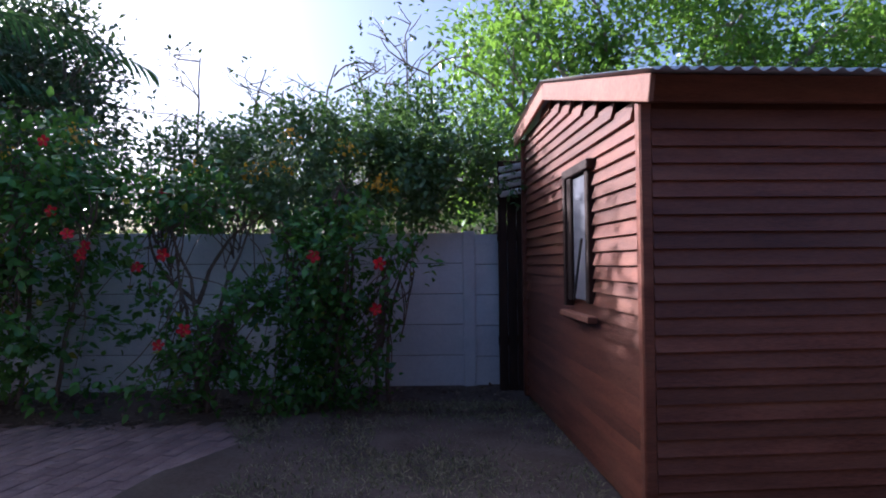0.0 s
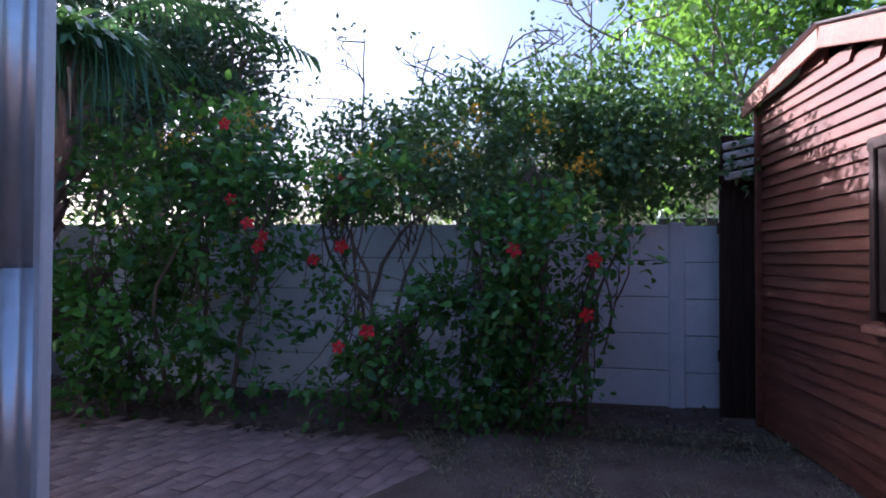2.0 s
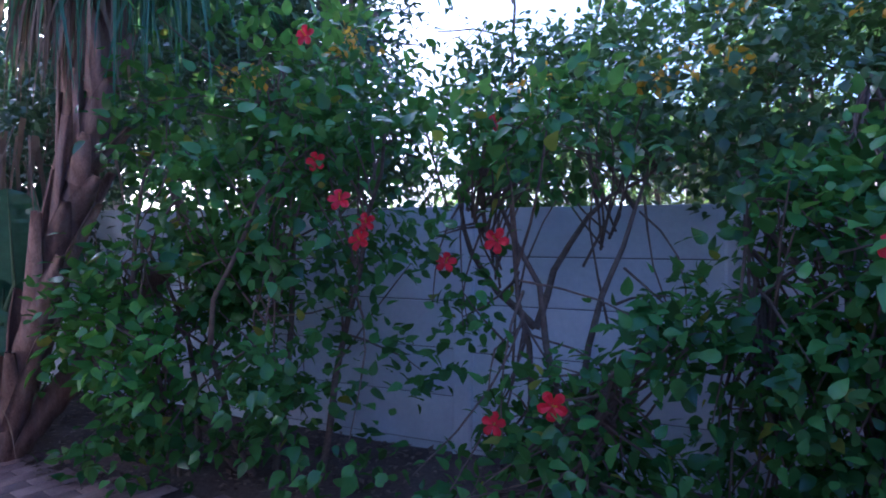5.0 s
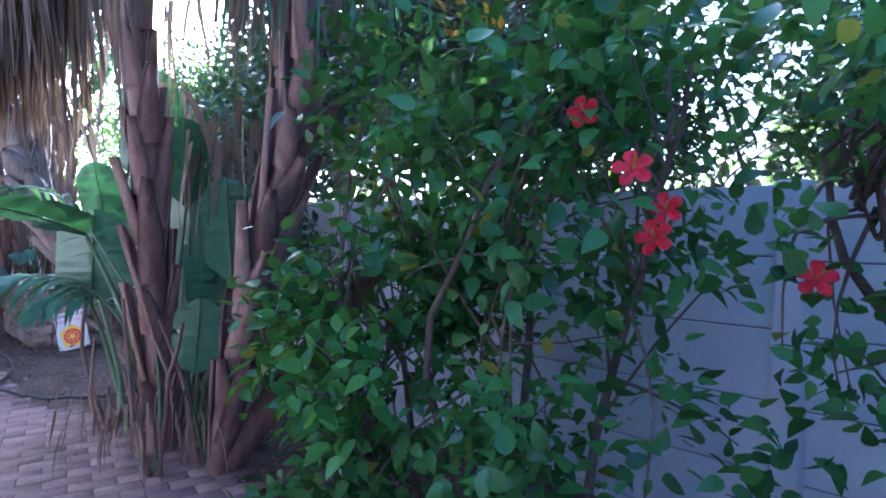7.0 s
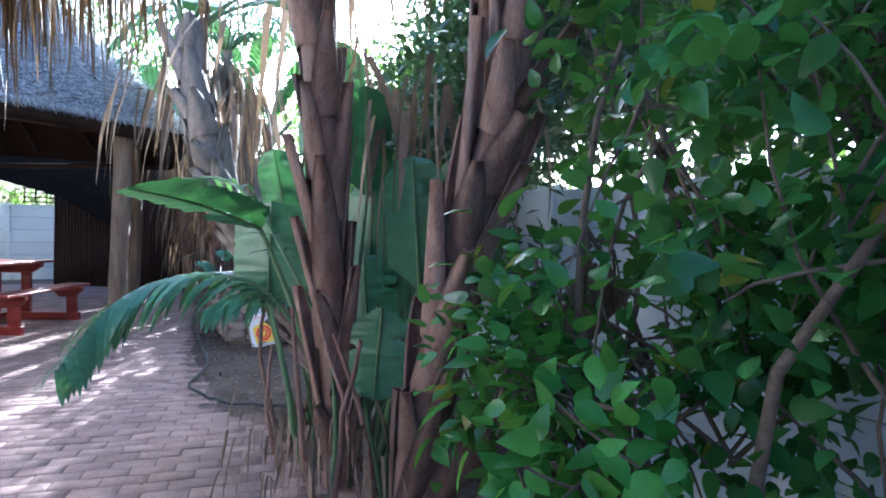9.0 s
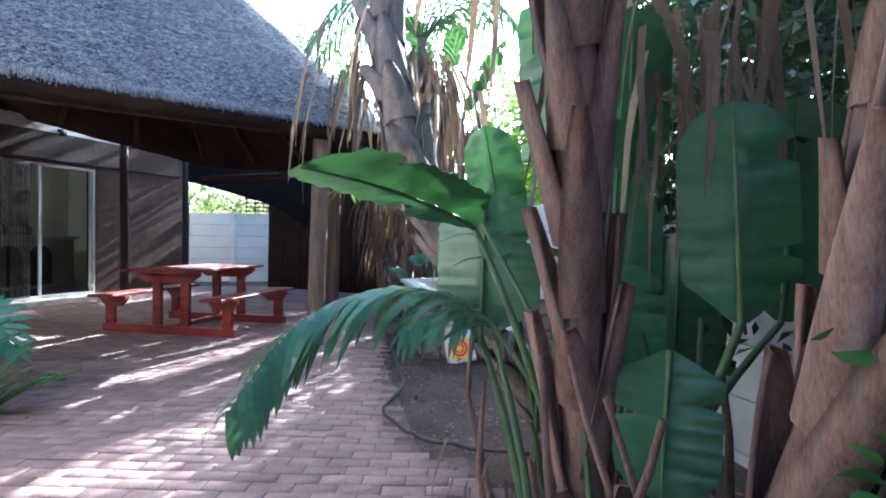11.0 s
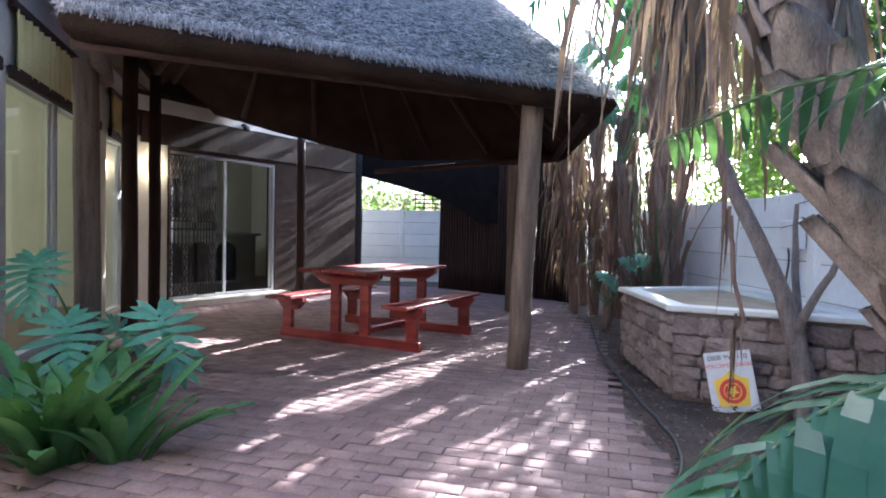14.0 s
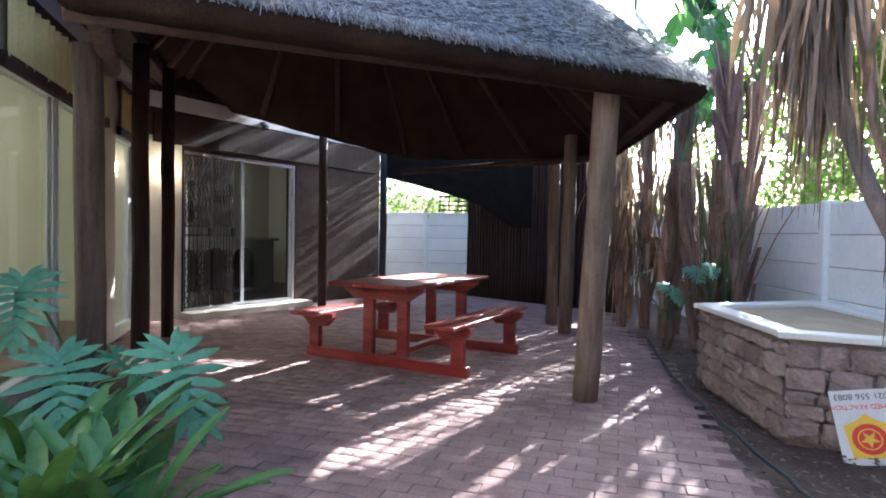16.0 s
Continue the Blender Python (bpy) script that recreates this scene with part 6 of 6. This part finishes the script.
    hanging_strips(b, [(-4.5, 4.6, 3.05, 0.16), (-4.35, 4.75, 3.1, 0.16), (-4.62, 4.42, 3.0, 0.14), (-4.8, 4.5, 3.05, 0.14)], 0.8, 46, 15, M["frond"], "leaf_fringe", 0.011, "hanging pale green fan leaf strips")
    # arching fronds over the wall
    frond(b, [(-4.85, 4.7, 3.0), (-4.7, 5.6, 3.8), (-4.2, 6.4, 3.9), (-3.5, 6.9, 3.6)], 0.4, 40, M["frond"], 8, 0.7, 0.035)
    frond(b, [(-4.9, 4.7, 3.0), (-5.3, 5.4, 3.5), (-5.0, 6.0, 3.45), (-4.4, 6.4, 3.2)], 0.4, 36, M["frond"], 9, 0.7, 0.035)
    log = thing("fallen_stem", (-5.2, 4.55, 0), 0, "ringed brown old stem leaning behind the trunks", "log")
    lo = log.matrix_world.translation
    pts = [Vector((-5.3, 4.5, 0.05)).lerp(Vector((-4.68, 5.06, 1.15)), k / 20) for k in range(21)]
    v, f = tube(pts, [0.08 + 0.011 * (k % 2) for k in range(21)], 12)
    part("stem", mesh("stem", [q - lo for q in v], f, M["boot"], True), log)
    # leaning trunk further on
    c = thing("strelitzia_tree", (-7.2, 4.85, 0), 0, "grey leaning strelitzia trunk with split leaf bases", "tree", "strelitzia trunks")
    boot_trunk(c, [(-7.15, 4.85, 0), (-7.22, 4.6, 0.45), (-7.28, 4.33, 0.91), (-7.29, 4.1, 1.32), (-7.3, 3.92, 1.72), (-7.35, 3.82, 2.1), (-7.5, 3.75, 2.7)], 0.085, 0.075, 0.36, 6, 137.5, M["bark"])
    for i in range(6):
        w = i * 1.05
        big_leaf(c, (-7.5, 3.75, 2.6), (-7.5 + 0.3 * math.cos(w), 3.9 + 0.3 * math.sin(w), 3.0), (-7.5 + 1.1 * math.cos(w), 3.9 + 1.0 * math.sin(w), 3.5), 0.34, (-math.cos(w) * 0.4, -math.sin(w) * 0.4, 1), 40 + i, 0.3)
    big_leaf(c, (-7.1, 4.6, 0.3), (-6.85, 4.35, 1.15), (-6.75, 4.2, 1.85), 0.3, (0.8, -0.6, 0.1), 51, 0.05, 1)
    frond(c, [(-7.1, 4.7, 0.3), (-7.03, 4.4, 0.85), (-6.98, 4.1, 0.9), (-6.94, 3.85, 0.8)], 0.28, 22, M["frond"], 61, 0.9, 0.034)
    hanging_strips(c, [(-7.6, 3.7, 2.4, 0.18), (-7.95, 3.9, 2.4, 0.2), (-8.0, 4.3, 2.3, 0.22)], 0.8, 34, 7, M["dry"], "dry_leaves", 0.016, "hanging dead brown leaves")


near_cluster()


def skirt_palm():
    """Palm whose dry skirt hangs beside the path."""
    x0, y0 = -4.0, 2.97
    p = thing("skirt_palm", (x0, y0, 0), 0, "fan palm with a thick straw-coloured skirt of dead leaves", "tree")
    boot_trunk(p, [(x0, y0, 0), (x0, y0, 1.5), (x0, y0, 3.2)], 0.11, 0.2, 0.5, 9)
    ring = [(x0 + 0.34 * math.cos(w), y0 + 0.33 * math.sin(w), 2.45, 0.055) for w in np.linspace(0, 2 * math.pi, 15)[:-1]]
    ring += [(x0 + 0.38 * math.cos(w), y0 + 0.37 * math.sin(w), 2.32, 0.05) for w in np.linspace(0.2, 3.0, 10)]
    hanging_strips(p, ring, 0.7, 260, 11, M["straw_skirt"], "dry_skirt", 0.0075, "straw-coloured hanging dead leaf strips")
    for i in range(7):
        w = 3.1 + i * 0.55
        k = 0.3 + 0.3 * (i % 3)
        fan_leaf(p, (x0 + k * math.cos(w), y0 + k * math.sin(w), 3.3 + 0.12 * (i % 3)), (math.cos(w), math.sin(w), 0.45 - 0.2 * (i % 3)), 0.85, 100 + i, M["frond"])


skirt_palm()


def slim_palm():
    """Slender grey stem beside the planter, its head hung with dead leaves."""
    t = thing("slim_palm", (-9.6, 5.2, 0), 0, "slender grey leaning stem with a drooping head of dead leaves", "tree")
    o = t.matrix_world.translation
    pts = [(-9.6, 5.2, 0), (-9.62, 5.17, 0.35), (-9.68, 5.05, 0.85), (-9.72, 4.88, 1.25), (-9.75, 4.7, 1.62), (-9.8, 4.52, 2.2), (-9.85, 4.4, 2.8), (-9.9, 4.35, 3.3)]
    v, f = tube(pts, [0.085, 0.07, 0.06, 0.055, 0.05, 0.05, 0.05, 0.05], 10)
    part("stem", mesh("stem", [q - o for q in v], f, M["bark"], True), t)
    for i, (s, e) in enumerate((((-9.65, 5.1, 0.55), (-9.35, 5.3, 1.25)), ((-9.35, 5.3, 1.25), (-9.2, 5.35, 1.9)), ((-9.6, 5.15, 0.3), (-9.9, 5.25, 1.5)))):
        v, f = limb(s, e, 0.035, 0.015, 70 + i, 0.12, 7, 7)
        part("side_branch", mesh("side_branch", [Vector(q) - o for q in v], f, M["bark"], True), t)
    hanging_strips(t, [(-9.85, 4.38, 2.95, 0.1), (-9.88, 4.3, 3.1, 0.12), (-9.82, 4.5, 2.8, 0.1), (-9.8, 4.42, 2.6, 0.07)], 1.05, 75, 13, M["dry"], "dry_leaves", 0.017, "pale drooping dead leaves")
    v, f = limb((-9.2, 4.3, 2.6), (-9.0, 4.48, 0.75), 0.02, 0.014, 75, 0.05, 9, 6)
    part("dry_stalk", mesh("dry_stalk", [Vector(q) - o for q in v], f, M["boot"], True), t, "long hanging dry leaf stalk")
    hanging_strips(t, [(-9.0, 4.48, 0.78, 0.02), (-9.08, 4.42, 1.4, 0.03)], 0.6, 9, 14, M["dry"], "dry_strand", 0.012, "frayed dry strand")
    for i in range(16):
        w = i / 16 * 2 * math.pi
        d = Vector((math.cos(w), math.sin(w), 0))
        frond(t, [(-9.9, 4.35, 3.25), Vector((-9.9, 4.35, 3.6)) + d * 0.35, Vector((-9.9, 4.35, 3.55)) + d * 0.8, Vector((-9.9, 4.35, 3.1)) + d * 1.15], 0.3, 14, M["frond"], 80 + i, 0.7, 0.03)
    r = random.Random(5)
    pcs = []
    for i in range(9):
        s = Vector((-9.35, 5.3, 1.0 + 0.08 * i))
        e = s + Vector((r.uniform(0.0, 0.5), r.uniform(-0.6, 0.0), r.uniform(-0.2, 0.25)))
        pcs.append(limb(s, e, 0.007, 0.003, i, 0.1, 6, 4))
    v, f = merge(pcs)
    part("twigwork", mesh("twigwork", [Vector(q) - o for q in v], f, M["twig"], True), t)


slim_palm()


def grove():
    """Clump of upright strelitzia stems at the end of the wall."""
    r = random.Random(31)
    spots = [(-13.2, 4.95), (-13.6, 5.25), (-13.0, 5.35), (-13.9, 4.75), (-14.2, 5.0), (-13.8, 5.35), (-14.6, 4.7), (-12.75, 5.25), (-13.4, 5.5), (-14.7, 4.4), (-15.3, 4.5), (-15.9, 4.75)]
    for i, (x, y) in enumerate(spots):
        t = thing("strelitzia_clump", (x, y, 0), 0, "upright strelitzia stems with dry sheaths and tall green blades", "tree", "strelitzia grove")
        h = r.uniform(2.2, 3.4)
        lx, ly = r.uniform(-0.35, 0.35), r.uniform(-0.35, 0.15)
        top = (x + lx, y + ly, h)
        boot_trunk(t, [(x, y, 0), (x + lx * 0.35, y + ly * 0.35, h * 0.45), top], r.uniform(0.045, 0.065), 0.28, 0.6, 400 + i, 180)
        for k in range(3):
            w = r.uniform(0, 6.28)
            b = Vector(top) + Vector((math.cos(w) * 0.25, math.sin(w) * 0.25, r.uniform(0.3, 0.9)))
            e = b + Vector((math.cos(w) * 0.45, math.sin(w) * 0.45, r.uniform(0.5, 1.0)))
            big_leaf(t, top, b, e, r.uniform(0.28, 0.4), (-math.cos(w), -math.sin(w), 0.5), 500 + i * 7 + k, 0.15)
        if i % 3 == 0 or x < -14:
            hanging_strips(t, [(top[0], top[1], h - 0.1, 0.12)] + ([(x, y - 0.1, 1.9, 0.2), (x + 0.1, y, 1.3, 0.2)] if x < -14 else []), 1.0, 34, 600 + i, M["dry"], "dry_leaves", 0.02, "hanging dead brown leaves")
    # narrow green shoots and a split-leaf plant at the foot
    s = thing("shoot_clump", (-13.0, 5.1, 0), 0, "sheaf of thin green shoots leaning from the clump", "plant")
    for i in range(30):
        e = Vector((-13.0 + r.uniform(-0.6, 1.0), 5.1 + r.uniform(-0.6, 0.5), r.uniform(1.4, 2.6)))
        v, f = limb((-13.1 + r.uniform(-0.2, 0.2), 5.1 + r.uniform(-0.2, 0.2), 0), e, 0.014, 0.005, 700 + i, 0.06, 6, 5)
        part("shoot", mesh("shoot", [Vector(q) - s.matrix_world.translation for q in v], f, M["stalk"] if i % 2 else M["dry"], True), s)


grove()


# ---- bed by the house ----
def split_leaf(L, seed):
    """Deeply cut philodendron blade: each lobe is a tongue from the midrib, with side teeth."""
    r = random.Random(seed)
    vs, fs = [], []

    def tongue(p, d, n, length, width):
        s = d.cross(n).normalized()
        o = len(vs)
        w0 = d.copy()
        q = p.copy()
        for k, (wd) in enumerate((0.45, 0.8, 1.0, 0.85, 0.7, 0.05)):
            ww = width * wd * (1.25 if k % 2 else 0.9)
            vs.extend((q - s * ww, q + n * 0.012 * length, q + s * ww))
            q = q + w0 * (length / 5)
            w0 = (w0 - n * 0.09).normalized()
        for k in range(5):
            for j in range(2):
                fs.append((o + k * 3 + j, o + k * 3 + j + 1, o + k * 3 + j + 4, o + k * 3 + j + 3))

    for i in range(7):
        u = i / 6
        p = Vector((0, L * (0.02 + 0.62 * u), 0.03 * math.sin(u * 3)))
        for sd in (-1, 1):
            a = radians(112 - 88 * u) * sd
            d = Vector((math.sin(a), math.cos(a), 0.1))
            tongue(p, d.normalized(), Vector((0, 0, 1)), L * (0.5 - 0.12 * abs(u - 0.35)) * r.uniform(0.9, 1.1), L * 0.05)
    for a in (-150, 150, -130, 130):
        d = Vector((math.sin(radians(a)), math.cos(radians(a)), 0.1)).normalized()
        tongue(Vector((0, 0, 0)), d, Vector((0, 0, 1)), L * 0.36, L * 0.05)
    tongue(Vector((0, L * 0.62, 0)), Vector((0, 1, 0)), Vector((0, 0, 1)), L * 0.4, L * 0.06)
    tongue(Vector((0, 0, 0)), Vector((0, 1, 0)), Vector((0, 0, 1)), L * 0.68, L * 0.07)
    return mesh("leaf", vs, fs, M["philo"], True)


def philodendron(at, leaves, seed, label):
    p = thing("philodendron", at, 0, label, "plant", "split-leaf plants")
    o = Vector(at)
    r = random.Random(seed)
    v, f = limb((0, 0, 0), (0.05, 0.05, 0.35), 0.05, 0.04, seed, 0.1)
    part("stem", mesh("stem", v, f, M["boot"], True), p)
    for i, (pos, heading, tilt, L) in enumerate(leaves):
        q = Vector(pos) - o
        v, f = limb((0.03, 0.03, 0.3), q, 0.011, 0.007, seed * 5 + i, 0.12, 7, 6)
        part("leaf_stalk", mesh("leaf_stalk", v, f, M["stalk"], True), p)
        part("leaf", split_leaf(L, seed * 7 + i), p, "", Matrix.Translation(q) @ pose(0, 0, 0, 0, 0, heading) @ pose(0, 0, 0, -tilt, r.uniform(-12, 12), 0))


philodendron((-9.35, 0.15, 0), [((-8.98, 0.3, 0.6), -50, 52, 0.5), ((-8.88, 0.98, 0.68), -35, 55, 0.48), ((-9.15, -0.05, 0.98), -65, 48, 0.46), ((-9.3, 0.4, 0.55), 5, 48, 0.34)],
             5, "split-leaf philodendron with deep-cut blue-green leaves beside the paving")
philodendron((-13.1, 4.55, 0), [((-12.8, 4.45, 0.75), -60, 40, 0.3), ((-12.85, 4.75, 0.95), -90, 30, 0.28), ((-13.0, 4.3, 0.9), 170, 35, 0.28), ((-12.7, 4.9, 1.0), -100, 30, 0.26)],
             6, "small split-leaf philodendron at the foot of the strelitzias")


def strap_clump(at, n, L, seed, label):
    p = thing("clivia_clump", at, 0, label, "plant", "strap-leaved clumps")
    r = random.Random(seed)
    for i in range(n):
        w = r.uniform(0, 2 * math.pi)
        d = Vector((math.cos(w), math.sin(w), 0))
        up = r.uniform(0.5, 1.35)
        q = d * r.uniform(0.0, 0.16)
        way = (d * 0.55 + Vector((0, 0, up))).normalized()
        ll = L * r.uniform(0.7, 1.15)
        vs, fs, m = [], [], 9
        for k in range(m + 1):
            s = way.cross(Vector((0, 0, 1)))
            s = s.normalized() if s.length > 0.05 else Vector((-d.y, d.x, 0))
            u = s.cross(way).normalized()
            wd = 0.04 * (0.55 + 0.5 * math.sin(math.pi * min(0.9, 0.15 + 0.75 * k / m))) if k < m else 0.009
            vs += [q - s * wd + u * 0.012, q.copy(), q + s * wd + u * 0.012]
            q = q + way * ll / m
            way = (way + Vector((0, 0, -0.085)) + d * 0.02).normalized()
        for k in range(m):
            for j in range(2):
                fs.append((k * 3 + j, k * 3 + j + 1, k * 3 + j + 4, k * 3 + j + 3))
        part("leaf", mesh("leaf", vs, fs, M["clivia"], True), p)


strap_clump((-8.3, 0.75, 0), 46, 0.76, 1, "dense clump of dark green strap leaves beside the paving")
strap_clump((-8.75, 0.3, 0), 34, 0.6, 2, "clump of dark green strap leaves beside the paving")
strap_clump((-8.4, 1.05, 0), 34, 0.55, 3, "clump of dark green strap leaves at the path edge")


# ---- ground cover ----
def litter():
    g = np.random.default_rng(17)

    def spread(name, label, n, region, size, mat, shape, lift):
        P = []
        while len(P) < n:
            x, y = g.uniform(region[0], region[1]), g.uniform(region[2], region[3])
            if region[4](x, y):
                P.append((x, y, 0.012 + (0.025 if y > 4.7 else 0)))
        P = np.array(P)
        D = np.stack([g.normal(size=n), g.normal(size=n), g.uniform(*lift, n)], 1)
        N = np.array([0, 0, 1.0]) + g.normal(scale=0.3, size=(n, 3))
        V, F = scatter_leaves(P, D, N, size * g.uniform(0.5, 1.3, n), shape)
        tagged(new(name, quads(name, V, F, mat)), label, "litter" if "litter" in name else "grass", kind="stuff")

    spread("leaf_litter", "dry fallen leaves under the hedge", 2600, (-6.4, 0.6, 4.3, 5.65, lambda x, y: y > 4.5 + 0.15 * math.sin(x * 3)), 0.05, M["litter"], SMALL, (0, 0.25))
    spread("leaf_litter", "dry leaves and twigs on bare soil by the planter", 2200, (-13.5, -6.5, 3.9, 5.6, lambda x, y: not paved(x, y)), 0.045, M["litter"], SMALL, (0, 0.25))
    spread("leaf_litter", "pale straw litter in the bed by the house", 900, (-10.9, -8.1, -0.8, 1.1, lambda x, y: not paved(x, y)), 0.07, M["litter"], simple_leaf(0.09), (0, 0.2))
    spread("leaf_litter", "few fallen leaves on the paving", 160, (-12.5, -2.0, 0.8, 4.4, paved), 0.035, M["litter"], SMALL, (0, 0.15))
    spread("dry_grass", "short sparse dry grass before the shed", 42000, (-1.7, 1.1, 0.6, 5.0, lambda x, y: x > -1.5 + 0.25 * math.sin(y * 2.3) and not (x > 0.86 and y > 2.6) and noise.noise(Vector((x * 1.5, y * 1.5, 3))) > -0.35), 0.05, M["grass"], simple_leaf(0.06), (0.2, 1.2))


def neighbour():
    h = thing("neighbour_house", (0.9, 11.5, 0), 0, "pale plastered neighbouring house with a low pitched roof", "house")
    block("wall", 5.0, 4.0, 2.5, M["plaster"], h, pose(0, 0, 1.25), 0.01)
    for sy in (-1, 1):
        block("roof", 5.4, 2.4, 0.12, M["tile"], h, pose(0, sy * 1.08, 2.85, -sy * 18, 0, 0), 0.01)
    w = block("window", 0.9, 0.06, 0.8, M["alu"], h, pose(0.2, -2.01, 1.5), 0.01)
    part("pane", from_bm("pane", box(0.8, 0.02, 0.7, 0), M["black"]), w, "", pose(0, -0.03, 0))


neighbour()


# ---- brick paving, last ----
def paved(x, y):
    """Where the paving lies: the patio, and the path along the house."""
    if y > 4.62 - 0.06 * math.sin(x * 1.3) and x > -6.2:
        return False
    edge = 4.55 if x > -6.2 else (4.55 - (-6.2 - x) * 0.45 if x > -7.6 else (3.92 if x > -9.4 else 3.92 + min(0.45, (-9.4 - x) * 0.14)))
    if y > edge or x < -18.5 or x > -1.55 + 0.1 * math.sin(y * 2):
        return False
    if x < -8.2 and x > -10.9 and y < 0.95 - (-8.2 - x) * 0.36 - (0.0 if x < -8.6 else 0.1):
        return False
    if (x - CB.x) * 0.484 + (y - CB.y) * 0.875 < 0.02 and x < CB.x:
        return False
    if (x - CB.x) * -DA.y + (y - CB.y) * DA.x < 0.02 and x > CB.x:
        return False
    return not (x > -4.2 and x < -2.4 and y < 2.4)


def paving():
    pav = thing("paving", (0, 0, 0), 0, "worn mauve-brown brick paving with sandy joints", "pavement", kind="structure")
    w, h = 0.222, 0.112
    ang = radians(78)
    ca, sa = math.cos(ang), math.sin(ang)
    r = random.Random(4)
    me = from_bm("brick", box(w - 0.007, h - 0.007, 0.06, 0.003), M["paver"])
    near, rest = [], []
    for j in range(-60, 190):
        for i in range(-60, 60):
            u, v = i * w + (w / 2 if j % 2 else 0), j * h
            x, y = u * ca - v * sa, u * sa + v * ca
            if paved(x, y):
                (near if -10.2 < x < -8.55 and 1.9 < y < 4.0 else rest).append((x, y))
    near, rest = near[:300], rest + near[300:]
    for x, y in near:
        part("brick", me, pav, "", pose(x, y, -0.021 + r.uniform(-0.002, 0.003), r.uniform(-0.4, 0.4), r.uniform(-0.4, 0.4), 78 + r.uniform(-0.8, 0.8)))
    t = bpy.data.meshes.new("brick_shape")
    b = box(w - 0.007, h - 0.007, 0.06, 0.003)
    b.to_mesh(t)
    b.free()
    bv = np.array([v.co[:] for v in t.vertices])
    polys = [tuple(p.vertices) for p in t.polygons if all(t.vertices[i].co.z > -0.02 for i in p.vertices)]
    bf = np.array([p if len(p) == 4 else (*p, p[-1]) for p in polys])
    P = np.array(rest)
    n = len(P)
    g = np.random.default_rng(3)
    A = ang + g.normal(scale=0.012, size=n)
    X = bv[None, :, 0] * np.cos(A)[:, None] - bv[None, :, 1] * np.sin(A)[:, None] + P[:, 0:1]
    Y = bv[None, :, 0] * np.sin(A)[:, None] + bv[None, :, 1] * np.cos(A)[:, None] + P[:, 1:2]
    Z = bv[None, :, 2] - 0.021 + g.normal(scale=0.0015, size=n)[:, None] + bv[None, :, 0] * g.normal(scale=0.006, size=n)[:, None]
    V = np.stack([X, Y, Z], 2).reshape(-1, 3)
    F = (bf[None] + (np.arange(n) * len(bv))[:, None, None]).reshape(-1, 4)
    tagged(part("brick_field", quads("brick_field", V, F, M["paver_field"]), pav), kind="stuff")
    # sandy bed under the bricks
    vs, fs = [], []
    step = 0.25
    for i in range(-75, -5):
        for j in range(-16, 20):
            x, y = i * step, j * step
            if paved(x + step / 2, y + step / 2):
                o = len(vs)
                vs += [(x, y, 0.0015), (x + step, y, 0.0015), (x + step, y + step, 0.0015), (x, y + step, 0.0015)]
                fs.append((o, o + 1, o + 2, o + 3))
    part("sand_bed", mesh("sand_bed", vs, fs, M["joint"]), pav, "sandy joints between the bricks")


M["paver_field"] = M["paver"].copy()
_t = M["paver_field"].node_tree
_geo = [q for q in _t.nodes if q.bl_idname == "ShaderNodeNewGeometry"][0]
for _l in list(_t.links):
    if _l.from_node.bl_idname == "ShaderNodeObjectInfo" and _l.from_socket.name == "Random":
        _to = _l.to_socket
        _t.links.new(_geo.outputs["Random Per Island"], _to)
paving()
litter()
